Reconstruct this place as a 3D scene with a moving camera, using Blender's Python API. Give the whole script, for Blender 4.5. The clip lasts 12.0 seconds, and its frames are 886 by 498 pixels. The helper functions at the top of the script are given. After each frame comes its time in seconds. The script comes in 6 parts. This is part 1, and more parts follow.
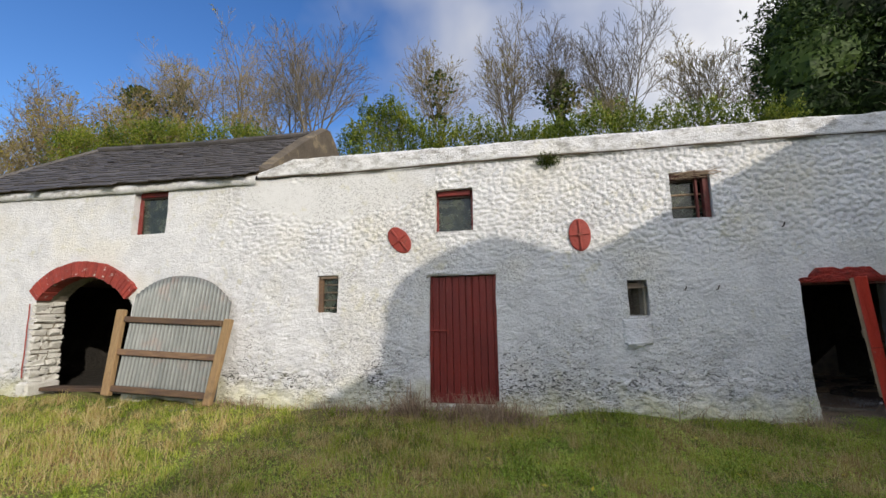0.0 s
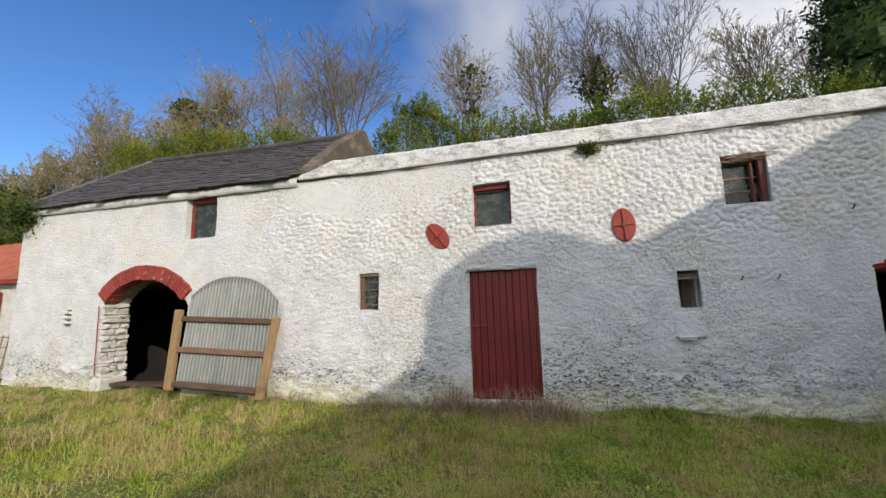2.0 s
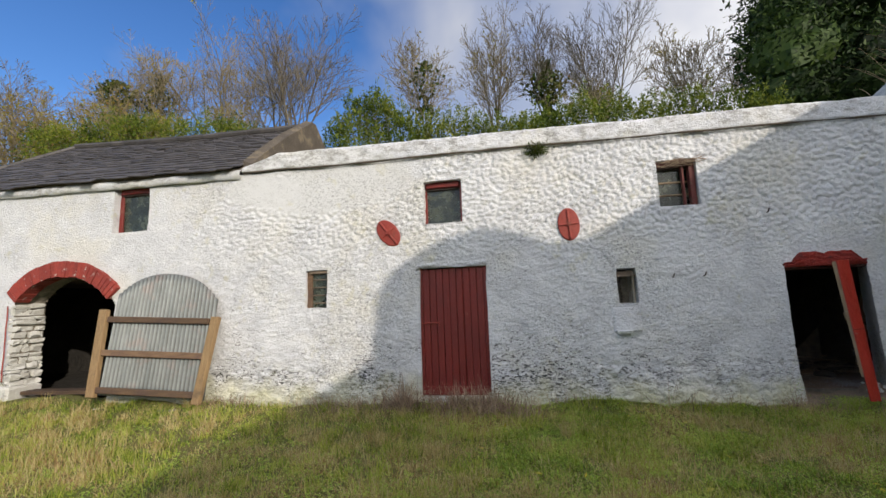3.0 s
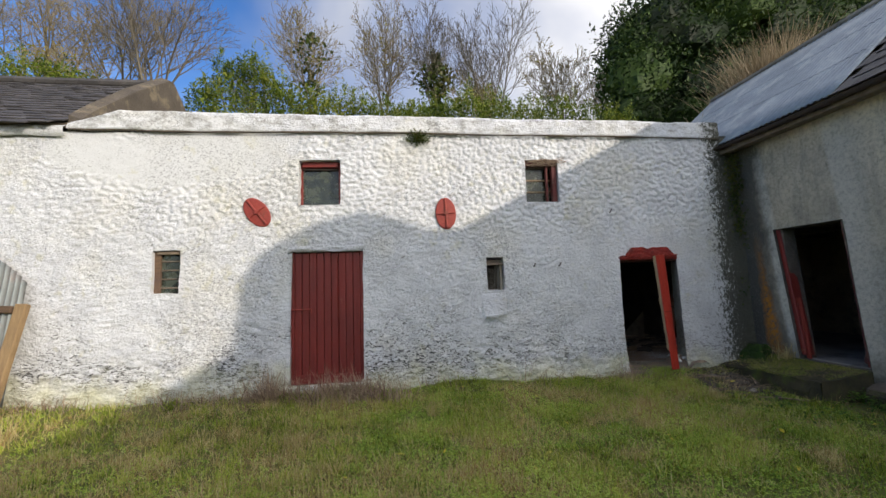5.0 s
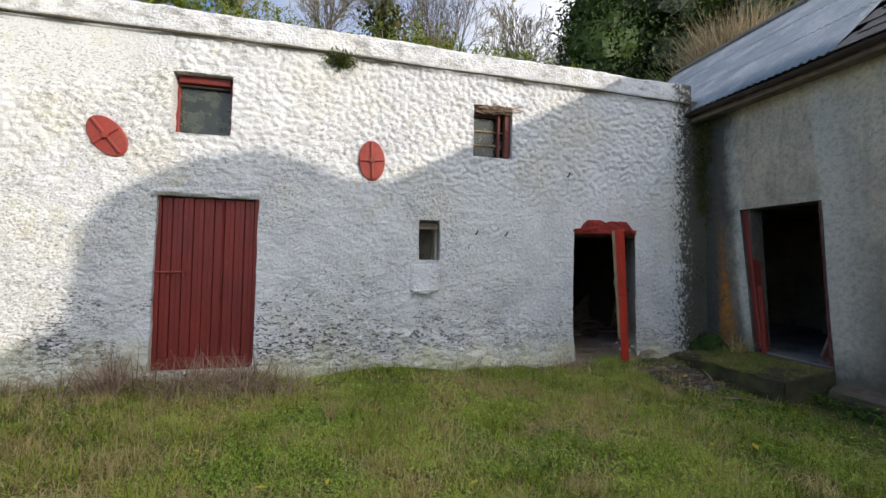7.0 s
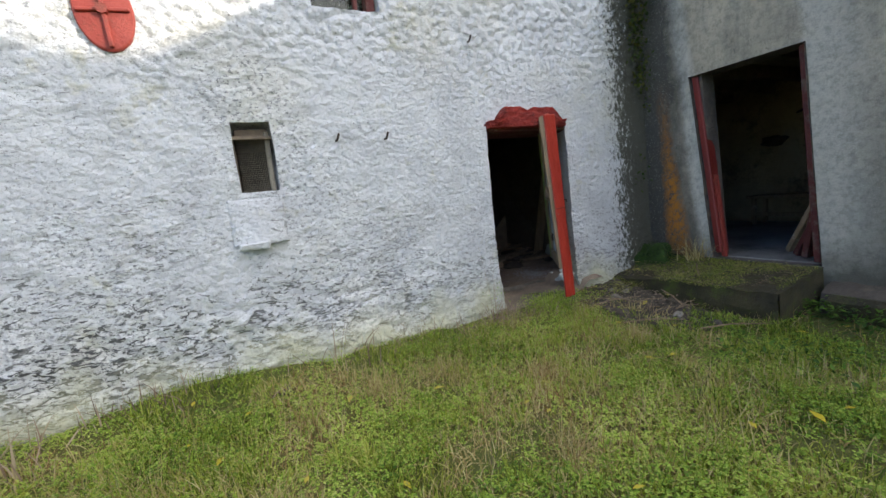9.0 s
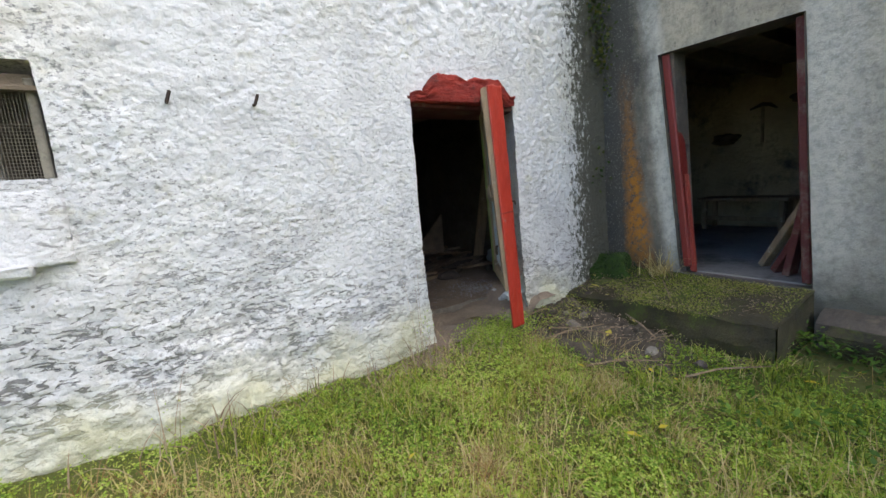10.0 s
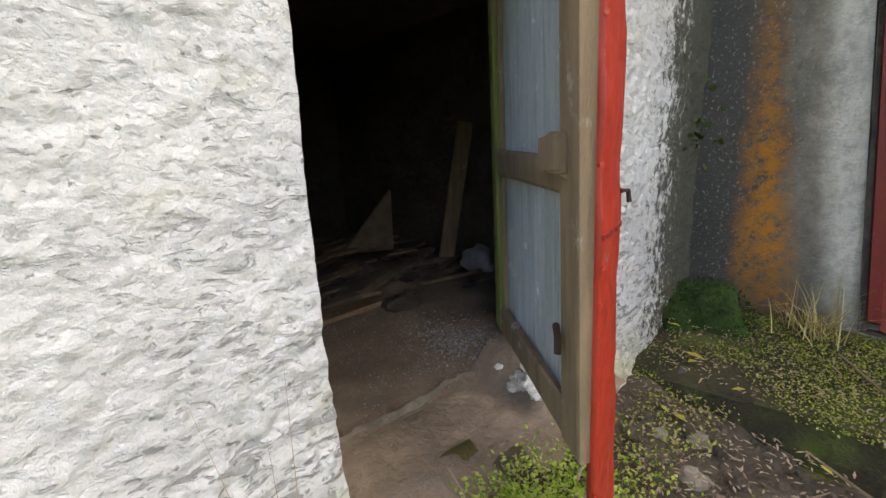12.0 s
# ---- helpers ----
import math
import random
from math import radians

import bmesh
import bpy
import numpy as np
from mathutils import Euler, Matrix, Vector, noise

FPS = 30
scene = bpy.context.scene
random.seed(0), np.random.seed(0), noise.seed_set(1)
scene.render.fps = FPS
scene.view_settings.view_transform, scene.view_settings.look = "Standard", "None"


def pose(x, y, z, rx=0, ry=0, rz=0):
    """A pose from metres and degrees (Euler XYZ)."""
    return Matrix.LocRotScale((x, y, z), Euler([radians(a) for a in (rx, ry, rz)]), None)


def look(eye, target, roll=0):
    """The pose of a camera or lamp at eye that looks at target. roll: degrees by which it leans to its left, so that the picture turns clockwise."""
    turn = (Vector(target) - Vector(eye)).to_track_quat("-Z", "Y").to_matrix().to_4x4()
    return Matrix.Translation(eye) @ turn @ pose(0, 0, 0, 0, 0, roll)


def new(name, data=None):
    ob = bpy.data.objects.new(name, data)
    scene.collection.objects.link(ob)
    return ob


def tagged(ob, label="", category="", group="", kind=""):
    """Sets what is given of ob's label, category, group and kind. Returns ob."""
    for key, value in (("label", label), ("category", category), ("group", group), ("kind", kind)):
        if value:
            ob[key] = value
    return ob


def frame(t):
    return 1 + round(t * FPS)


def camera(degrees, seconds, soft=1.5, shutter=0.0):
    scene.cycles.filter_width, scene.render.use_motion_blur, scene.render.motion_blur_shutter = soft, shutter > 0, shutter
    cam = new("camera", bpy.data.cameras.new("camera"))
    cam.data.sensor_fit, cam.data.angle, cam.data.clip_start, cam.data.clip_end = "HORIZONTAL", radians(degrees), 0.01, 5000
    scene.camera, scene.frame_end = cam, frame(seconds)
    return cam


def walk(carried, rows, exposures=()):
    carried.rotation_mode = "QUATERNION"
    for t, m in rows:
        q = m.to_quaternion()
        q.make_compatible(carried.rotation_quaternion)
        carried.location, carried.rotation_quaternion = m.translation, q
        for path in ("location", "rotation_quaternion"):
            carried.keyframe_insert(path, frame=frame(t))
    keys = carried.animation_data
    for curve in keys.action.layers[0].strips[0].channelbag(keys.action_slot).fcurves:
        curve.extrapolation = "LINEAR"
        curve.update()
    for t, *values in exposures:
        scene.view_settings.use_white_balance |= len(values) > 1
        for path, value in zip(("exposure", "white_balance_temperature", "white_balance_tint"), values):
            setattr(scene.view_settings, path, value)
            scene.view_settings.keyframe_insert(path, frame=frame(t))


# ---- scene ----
cam = camera(94.7, 12.0)
PATH = [
    (0, (0.549, -0.148, 1.969), (0.166, 1.794, 2.255), -0.9),
    (0.5, (0.475, -0.172, 1.97), (-0.022, 1.745, 2.25), -1.2),
    (1, (0.46, -0.165, 1.963), (-0.114, 1.731, 2.241), -1.4),
    (1.5, (0.471, -0.154, 1.953), (-0.12, 1.736, 2.233), -1.6),
    (2, (0.492, -0.134, 1.949), (-0.06, 1.768, 2.224), -1.8),
    (2.5, (0.51, -0.122, 1.951), (0.049, 1.807, 2.215), -2.1),
    (3, (0.536, -0.107, 1.945), (0.203, 1.848, 2.2), -2.2),
    (5, (0.71, -0.046, 1.896), (0.912, 1.935, 2.078), -1.8),
    (5.5, (0.778, 0.089, 1.853), (1.059, 2.063, 2.009), -1.2),
    (6, (0.818, 0.377, 1.86), (1.178, 2.34, 1.981), -0.6),
    (6.5, (0.971, 0.699, 1.81), (1.397, 2.65, 1.91), 1.0),
    (7, (1.174, 1.161, 1.825), (1.627, 3.108, 1.875), 1.3),
    (8.8, (2.009, 2.724, 1.661), (2.753, 4.572, 1.484), -5.7),
    (9, (2.071, 2.964, 1.626), (2.924, 4.755, 1.37), -6.0),
    (9.5, (2.419, 3.382, 1.609), (3.518, 5.016, 1.263), -5.0),
    (10, (2.775, 3.825, 1.646), (3.868, 5.469, 1.325), -4.5),
    (10.5, (3.074, 4.283, 1.648), (4.262, 5.829, 1.201), -2.9),
    (11, (3.394, 4.726, 1.582), (4.585, 6.289, 1.213), -4.1),
    (11.5, (3.671, 5.259, 1.598), (4.847, 6.826, 1.2), -3.4),
    (12, (4.012, 5.643, 1.58), (5.273, 7.115, 1.088), -1.8),
]

walk(cam, [(t, look(eye, target, roll)) for t, eye, target, roll in PATH],
     [(0, 0.02, 6950, 11), (3, 0.02, 6950, 11), (5, 0.15, 6900, 11), (7, 0.35, 6850, 11), (9, 0.94, 6850, 10), (9.5, 1.38, 7150, 11), (10, 1.47, 7250, 11), (11.5, 1.6, 7900, 13), (12, 1.78, 8300, 13)])

# ---- light ----
SUN_WAY = Vector((-1.0, 1.0, -0.518)).normalized()
sun = new("sun", bpy.data.lights.new("sun", "SUN"))
sun.data.energy, sun.data.angle, sun.data.color = 3.0, radians(0.53), (1.0, 0.93, 0.82)
sun.matrix_basis = Matrix.Translation((12, -8, 20)) @ SUN_WAY.to_track_quat("-Z", "Y").to_matrix().to_4x4()


def node(tree, kind, inputs=None, operation=""):
    n = tree.nodes.new(kind)
    if operation:
        n.operation = operation
    for key, value in (inputs or {}).items():
        if hasattr(value, "links"):
            tree.links.new(value, n.inputs[key])
        else:
            n.inputs[key].default_value = value
    return n


def col(c):
    return (c[0], c[1], c[2], 1.0)


def mix(tree, fac, a, b, blend="MIX"):
    n = tree.nodes.new("ShaderNodeMix")
    n.data_type, n.blend_type = "RGBA", blend
    for slot, v in ((0, fac), (6, a), (7, b)):
        if hasattr(v, "links"):
            tree.links.new(v, n.inputs[slot])
        else:
            n.inputs[slot].default_value = v if slot == 0 else col(v)
    return n.outputs[2]


def ramp(tree, fac, lo, hi, a=0.0, b=1.0):
    n = node(tree, "ShaderNodeMapRange", {0: fac, 1: lo, 2: hi, 3: a, 4: b})
    n.clamp = True
    return n.outputs[0]


def maths(tree, op, a, b=0.0):
    return node(tree, "ShaderNodeMath", {0: a, 1: b}, operation=op).outputs[0]


def coords(tree, stretch=(1, 1, 1), which="Object"):
    c = tree.nodes.new("ShaderNodeTexCoord")
    return node(tree, "ShaderNodeMapping", {0: c.outputs[which], 3: stretch}).outputs[0]


def noisy(tree, where, scale, detail=4.0, rough=0.55, distort=0.0):
    return node(tree, "ShaderNodeTexNoise", {"Vector": where, "Scale": scale, "Detail": detail, "Roughness": rough,
                                             "Distortion": distort}).outputs[0]


world = bpy.data.worlds.new("sky")
scene.world = world
world.use_nodes = True
wt = world.node_tree
wt.nodes.clear()
sky = wt.nodes.new("ShaderNodeTexSky")
sky.sky_type, sky.sun_disc = "NISHITA", False
sky.sun_elevation, sky.sun_rotation = math.asin(-SUN_WAY.z), radians(135)
sky.altitude, sky.air_density, sky.dust_density, sky.ozone_density = 100, 1.0, 0.25, 3.0
where = coords(wt, (1, 1, 1.5), "Generated")
puffs = noisy(wt, where, 1.7, 5.0, 0.45, 0.3)
drift = node(wt, "ShaderNodeSeparateXYZ", {0: coords(wt, (1, 1, 1), "Generated")}).outputs[0]
south = node(wt, "ShaderNodeSeparateXYZ", {0: coords(wt, (1, 1, 1), "Generated")}).outputs[1]
cover = maths(wt, "ADD", maths(wt, "ADD", puffs, maths(wt, "MULTIPLY", drift, 0.22)), maths(wt, "MULTIPLY", south, -0.10))
cloud = ramp(wt, cover, 0.35, 0.64, 0.0, 0.82)
# clouds shine more the nearer they stand to the sun
height = node(wt, "ShaderNodeSeparateXYZ", {0: coords(wt, (1, 1, 1), "Generated")}).outputs[2]
glare = ramp(wt, maths(wt, "ADD", maths(wt, "SUBTRACT", drift, south), maths(wt, "MULTIPLY", height, 1.1)), -0.6, 1.7)
deep = node(wt, "ShaderNodeHueSaturation", {"Hue": 0.512, "Saturation": 1.24, "Value": 1.5, "Color": sky.outputs[0]}).outputs[0]
shown = mix(wt, cloud, deep, mix(wt, glare, (4.1, 4.4, 5.0), (16.5, 16.5, 16.4)))
wt.links.new(node(wt, "ShaderNodeBackground", {0: shown, 1: 0.12}).outputs[0], node(wt, "ShaderNodeOutputWorld").inputs[0])


# ---- materials ----
def material(name):
    m = bpy.data.materials.new(name)
    m.use_nodes = True
    t = m.node_tree
    return m, t, t.nodes["Principled BSDF"]


def relief(t, bsdf, height, strength, distance):
    n = node(t, "ShaderNodeBump", {"Strength": strength, "Distance": distance, "Height": height})
    t.links.new(n.outputs[0], bsdf.inputs["Normal"])


def surf(name, c1, c2, scale=6.0, stretch=(1, 1, 1), rough=0.8, bump=0.4, fine=60.0, stain=None, stain_scale=1.3,
         stain_cut=(0.52, 0.68), vary=0.0, island=0.0, metal=0.0, dist=0.01):
    """A two-scale surface: blotches from c1 to c2, fine grain, optional stains, and a change from piece to piece."""
    m, t, b = material(name)
    w = coords(t, stretch)
    big, small = noisy(t, w, scale, 5.0, 0.6), noisy(t, w, fine, 4.0, 0.65)
    c = mix(t, ramp(t, big, 0.32, 0.68), c1, c2)
    c = mix(t, ramp(t, small, 0.3, 0.75, 0.0, 0.35), c, (c1[0] * 0.45, c1[1] * 0.45, c1[2] * 0.45))
    if stain:
        spots = maths(t, "ADD", maths(t, "MULTIPLY", noisy(t, coords(t), stain_scale, 6.0, 0.65), 0.8), maths(t, "MULTIPLY", small, 0.2))
        c = mix(t, ramp(t, spots, *stain_cut), c, stain)
    if vary or island:
        rnd = t.nodes.new("ShaderNodeObjectInfo").outputs["Random"] if vary else t.nodes.new("ShaderNodeNewGeometry").outputs["Random Per Island"]
        k = vary or island
        c = node(t, "ShaderNodeHueSaturation", {"Value": ramp(t, rnd, 0, 1, 1 - k, 1 + k), "Color": c}).outputs[0]
    t.links.new(c, b.inputs["Base Color"])
    t.links.new(ramp(t, small, 0.25, 0.75, max(rough - 0.12, 0.05), min(rough + 0.12, 1.0)), b.inputs["Roughness"])
    b.inputs["Metallic"].default_value = metal
    relief(t, b, maths(t, "ADD", small, maths(t, "MULTIPLY", big, 1.5)), bump, dist)
    return m


def leafy(name, tones, rough=0.55, through_light=0.25):
    """Thin green matter whose tone changes from leaf to leaf and from patch to patch."""
    m, t, b = material(name)
    rnd = t.nodes.new("ShaderNodeNewGeometry").outputs["Random Per Island"]
    patch = ramp(t, noisy(t, coords(t), 0.9, 4.0), 0.3, 0.7, -0.42, 0.42)
    r = t.nodes.new("ShaderNodeValToRGB")
    t.links.new(maths(t, "ADD", rnd, patch), r.inputs[0])
    while len(r.color_ramp.elements) < len(tones):
        r.color_ramp.elements.new(0.5)
    for n, tone in enumerate(tones):
        r.color_ramp.elements[n].position = n / (len(tones) - 1)
        r.color_ramp.elements[n].color = col(tone)
    t.links.new(r.outputs[0], b.inputs["Base Color"])
    b.inputs["Roughness"].default_value = rough
    b.inputs["Specular IOR Level"].default_value = 0.2
    glow = node(t, "ShaderNodeBsdfTranslucent", {0: r.outputs[0]})
    both = node(t, "ShaderNodeMixShader", {0: through_light, 1: b.outputs[0], 2: glow.outputs[0]})
    t.links.new(both.outputs[0], t.nodes["Material Output"].inputs[0])
    return m


def whitewash():
    m, t, b = material("old_limewash")
    w = coords(t)
    x, y, z = node(t, "ShaderNodeSeparateXYZ", {0: w}).outputs[:3]
    c = mix(t, ramp(t, noisy(t, w, 2.6, 6.0, 0.6), 0.35, 0.7), (0.70, 0.71, 0.735), (0.56, 0.57, 0.60))
    c = mix(t, ramp(t, noisy(t, w, 0.8, 5.0, 0.6), 0.5, 0.66, 0.0, 0.45), c, (0.66, 0.63, 0.54))
    # a smoother patch of repaired plaster under the coping
    px, pz = maths(t, "MULTIPLY", maths(t, "ADD", x, 2.9), 0.52), maths(t, "MULTIPLY", maths(t, "SUBTRACT", z, 4.1), 1.35)
    patch = maths(t, "ADD", maths(t, "SQRT", maths(t, "ADD", maths(t, "MULTIPLY", px, px), maths(t, "MULTIPLY", pz, pz))), maths(t, "MULTIPLY", noisy(t, w, 1.6, 4.0), 0.7))
    c = mix(t, ramp(t, patch, 1.18, 1.26, 0.8, 0.0), c, (0.62, 0.625, 0.63))
    # flaking and dark lichen specks, gathered in patches
    gather = ramp(t, noisy(t, w, 0.85, 5.0, 0.6), 0.41, 0.53)
    specks = ramp(t, noisy(t, coords(t, (1, 1, 1.7)), 30, 4.0, 0.66), 0.55, 0.60)
    along = maths(t, "MULTIPLY", ramp(t, x, 2.4, 4.2, 0.8, 0.25), ramp(t, x, -6.0, -3.6, 0.25, 0.85))
    c = mix(t, maths(t, "MULTIPLY", maths(t, "MULTIPLY", gather, specks), along), c, (0.15, 0.155, 0.165))
    pits = ramp(t, noisy(t, coords(t, (1, 1, 1.3)), 70, 2.0, 0.5), 0.635, 0.68)
    pits = maths(t, "MULTIPLY", pits, ramp(t, x, 0.8, 2.6, 0.7, 0.18))
    c = mix(t, pits, c, (0.30, 0.30, 0.31))
    dots = node(t, "ShaderNodeTexVoronoi", {"Vector": coords(t, (1, 1, 1.2)), "Scale": 21.0}).outputs[0]
    dots = maths(t, "MULTIPLY", ramp(t, maths(t, "ADD", dots, maths(t, "MULTIPLY", noisy(t, w, 75, 4.0, 0.7), 0.9)), 0.50, 0.58, 0.75, 0.0), ramp(t, noisy(t, w, 4.0, 4.0, 0.6), 0.40, 0.50))
    c = mix(t, dots, c, (0.15, 0.15, 0.15))
    smear = maths(t, "MULTIPLY", ramp(t, noisy(t, w, 6.5, 4.0, 0.6), 0.56, 0.68), ramp(t, noisy(t, w, 1.1, 2.0), 0.5, 0.6, 0.0, 0.5))
    c = mix(t, smear, c, (0.52, 0.50, 0.36))
    # short level crevices between the flakes
    lines = ramp(t, maths(t, "ADD", noisy(t, coords(t, (13, 13, 34)), 1.0, 4.0, 0.6, 1.2), ramp(t, z, 0.7, 1.6, 0.07, 0.0)), 0.595, 0.64)
    some = ramp(t, maths(t, "ADD", noisy(t, w, 1.9, 4.0), ramp(t, z, 0.7, 1.5, 0.08, 0.0)), 0.47, 0.58)
    low = maths(t, "MULTIPLY", ramp(t, z, 0.9, 2.0, 1.0, 0.45), ramp(t, x, 1.0, 4.0, 1.0, 0.55))
    lines = maths(t, "MULTIPLY", maths(t, "MULTIPLY", lines, some), low)
    c = mix(t, lines, c, (0.12, 0.12, 0.12))
    # soot-grey weathering along the coping
    cope = maths(t, "MULTIPLY", ramp(t, z, 4.38, 4.5), ramp(t, noisy(t, coords(t, (1, 1, 1.6)), 5.0, 8.0, 0.72), 0.48, 0.62, 0.0, 0.7))
    c = mix(t, cope, c, (0.23, 0.22, 0.20))
    # algae tint on the splash zone
    foot = maths(t, "ADD", z, maths(t, "MULTIPLY", noisy(t, w, 2.0, 5.0), 1.2))
    c = mix(t, ramp(t, foot, 0.95, 1.40, 0.75, 0.0), c, (0.56, 0.55, 0.36))
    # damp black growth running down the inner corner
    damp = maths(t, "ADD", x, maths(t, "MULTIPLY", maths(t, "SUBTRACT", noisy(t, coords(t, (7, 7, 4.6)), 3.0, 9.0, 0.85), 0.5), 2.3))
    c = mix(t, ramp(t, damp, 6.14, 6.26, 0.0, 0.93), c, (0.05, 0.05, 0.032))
    t.links.new(c, b.inputs["Base Color"])
    b.inputs["Roughness"].default_value = 0.9
    b.inputs["Specular IOR Level"].default_value = 0.25
    grain = maths(t, "ADD", noisy(t, w, 48, 6.0, 0.65), maths(t, "MULTIPLY", lines, -0.6))
    pebble = node(t, "ShaderNodeTexVoronoi", {"Vector": coords(t, (1, 1, 1.25)), "Scale": 26.0}).outputs[0]
    grain = maths(t, "ADD", grain, maths(t, "MULTIPLY", noisy(t, w, 20, 5.0, 0.6, 0.3), 1.3))
    grain = maths(t, "SUBTRACT", grain, maths(t, "MULTIPLY", pebble, 0.7))
    grain = maths(t, "MULTIPLY", grain, ramp(t, patch, 1.18, 1.26, 0.15, 1.0))
    relief(t, b, grain, 1.0, 0.0115)
    return m


def render_grey():
    m, t, b = material("weathered_cement_render")
    w = coords(t)
    x, y, z = node(t, "ShaderNodeSeparateXYZ", {0: w}).outputs[:3]
    c = mix(t, ramp(t, noisy(t, w, 1.5, 6.0, 0.62), 0.35, 0.68), (0.66, 0.585, 0.455), (0.46, 0.40, 0.315))
    run = noisy(t, coords(t, (3.2, 3.2, 0.55)), 2.4, 7.0, 0.65)
    c = mix(t, ramp(t, run, 0.50, 0.74, 0.0, 0.5), c, (0.16, 0.16, 0.15))
    # darker towards the bottom, broken up by large blotches
    damp = maths(t, "SUBTRACT", maths(t, "MULTIPLY", noisy(t, w, 0.9, 6.0, 0.6), 3.4), z)
    c = mix(t, ramp(t, damp, -1.6, 0.6, 0.0, 0.78), c, (0.11, 0.105, 0.095))
    pits = ramp(t, noisy(t, coords(t, (1, 1, 0.6)), 26, 4.0, 0.6), 0.62, 0.70)
    c = mix(t, maths(t, "MULTIPLY", pits, 0.5), c, (0.08, 0.08, 0.075))
    wob = maths(t, "MULTIPLY", maths(t, "SUBTRACT", noisy(t, coords(t, (2, 2, 1.6)), 2.0, 7.0, 0.68), 0.5), 0.7)
    near = maths(t, "ADD", y, wob)
    pale = maths(t, "ADD", maths(t, "SUBTRACT", y, maths(t, "MULTIPLY", z, 0.115)), maths(t, "ADD", maths(t, "MULTIPLY", wob, 0.12), 0.304))
    c = mix(t, maths(t, "MULTIPLY", ramp(t, pale, 6.03, 6.12, 0.85, 0.0), ramp(t, pale, 5.86, 5.93)), c, (0.66, 0.64, 0.58))
    other = maths(t, "SUBTRACT", maths(t, "ADD", y, 0.19), maths(t, "ADD", maths(t, "MULTIPLY", z, 0.072), maths(t, "MULTIPLY", wob, 0.18)))
    c = mix(t, maths(t, "MULTIPLY", ramp(t, other, 4.40, 4.75, 0.0, 0.8), ramp(t, other, 4.90, 4.95, 1.0, 0.0)), c, (0.60, 0.57, 0.50))
    black = ramp(t, near, 5.90, 6.2, 0.0, 0.9)
    c = mix(t, black, c, (0.045, 0.045, 0.045))
    c = mix(t, maths(t, "MULTIPLY", black, ramp(t, noisy(t, w, 60, 4.0, 0.7), 0.58, 0.64, 0.0, 0.7)), c, (0.42, 0.41, 0.38))
    c = mix(t, ramp(t, noisy(t, w, 22, 6.0, 0.7), 0.44, 0.66, 0.0, 0.42), c, (0.10, 0.10, 0.085))
    # orange lichen run beside the door
    centre = maths(t, "ADD", maths(t, "SUBTRACT", y, 6.16), maths(t, "MULTIPLY", wob, 0.22))
    centre = maths(t, "ADD", centre, maths(t, "MULTIPLY", maths(t, "SUBTRACT", z, 1.2), -0.09))
    strip = ramp(t, maths(t, "ADD", maths(t, "ABSOLUTE", centre), ramp(t, z, 0.7, 1.7, -0.05, 0.03)), 0.03, 0.14, 1.0, 0.0)
    high = maths(t, "MULTIPLY", ramp(t, z, 1.5, 2.7, 1.0, 0.0), ramp(t, z, 0.50, 0.66))
    c = mix(t, maths(t, "MULTIPLY", maths(t, "MULTIPLY", strip, high), ramp(t, noisy(t, w, 18, 6.0, 0.75), 0.36, 0.54)), c, (0.46, 0.18, 0.02))
    foot = maths(t, "ADD", z, maths(t, "MULTIPLY", noisy(t, w, 3.0, 5.0), 0.7))
    c = mix(t, ramp(t, foot, 0.90, 1.3, 0.85, 0.0), c, (0.075, 0.072, 0.05))
    t.links.new(c, b.inputs["Base Color"])
    b.inputs["Roughness"].default_value = 0.88
    relief(t, b, maths(t, "ADD", noisy(t, w, 70, 5.0, 0.7), maths(t, "MULTIPLY", noisy(t, w, 9, 6.0, 0.65), 1.4)), 0.9, 0.013)
    return m


def glass():
    m, t, b = material("dusty_glass")
    w = coords(t)
    dust = ramp(t, noisy(t, w, 5, 6.0, 0.65), 0.35, 0.75)
    t.links.new(mix(t, dust, (0.05, 0.06, 0.048), (0.14, 0.165, 0.125)), b.inputs["Base Color"])
    t.links.new(ramp(t, dust, 0, 1, 0.08, 0.45), b.inputs["Roughness"])
    t.links.new(ramp(t, dust, 0, 1, 0.75, 0.35), b.inputs["Transmission Weight"])
    return m


LIME, GREY = whitewash(), render_grey()
GLASS = glass()
RED = surf("red_paint", (0.225, 0.022, 0.016), (0.15, 0.016, 0.013), 3.0, (1, 1, 0.4), 0.55, 0.35, 70, (0.34, 0.20, 0.15), 5.0, (0.62, 0.70), vary=0.06, dist=0.004)
RED_BRIGHT = surf("fresh_red_paint", (0.48, 0.040, 0.022), (0.36, 0.030, 0.018), 3.0, (1, 1, 0.5), 0.5, 0.6, 40, (0.28, 0.22, 0.18), 4.0, (0.63, 0.69), dist=0.01)
RED_IRON = surf("red_painted_iron", (0.33, 0.045, 0.03), (0.24, 0.03, 0.022), 9.0, rough=0.6, bump=0.5, stain=(0.16, 0.04, 0.025), stain_scale=8)
BRICK = surf("red_painted_brick", (0.33, 0.05, 0.035), (0.24, 0.03, 0.025), 9.0, rough=0.8, bump=0.7, stain=(0.62, 0.55, 0.5), stain_scale=9.0, stain_cut=(0.58, 0.66), vary=0.15)
STONE_WHITE = surf("limewashed_stone", (0.74, 0.74, 0.71), (0.58, 0.57, 0.54), 5.0, rough=0.9, bump=0.8, fine=40, stain=(0.25, 0.23, 0.2), stain_scale=6.0, stain_cut=(0.6, 0.7), vary=0.08, dist=0.02)
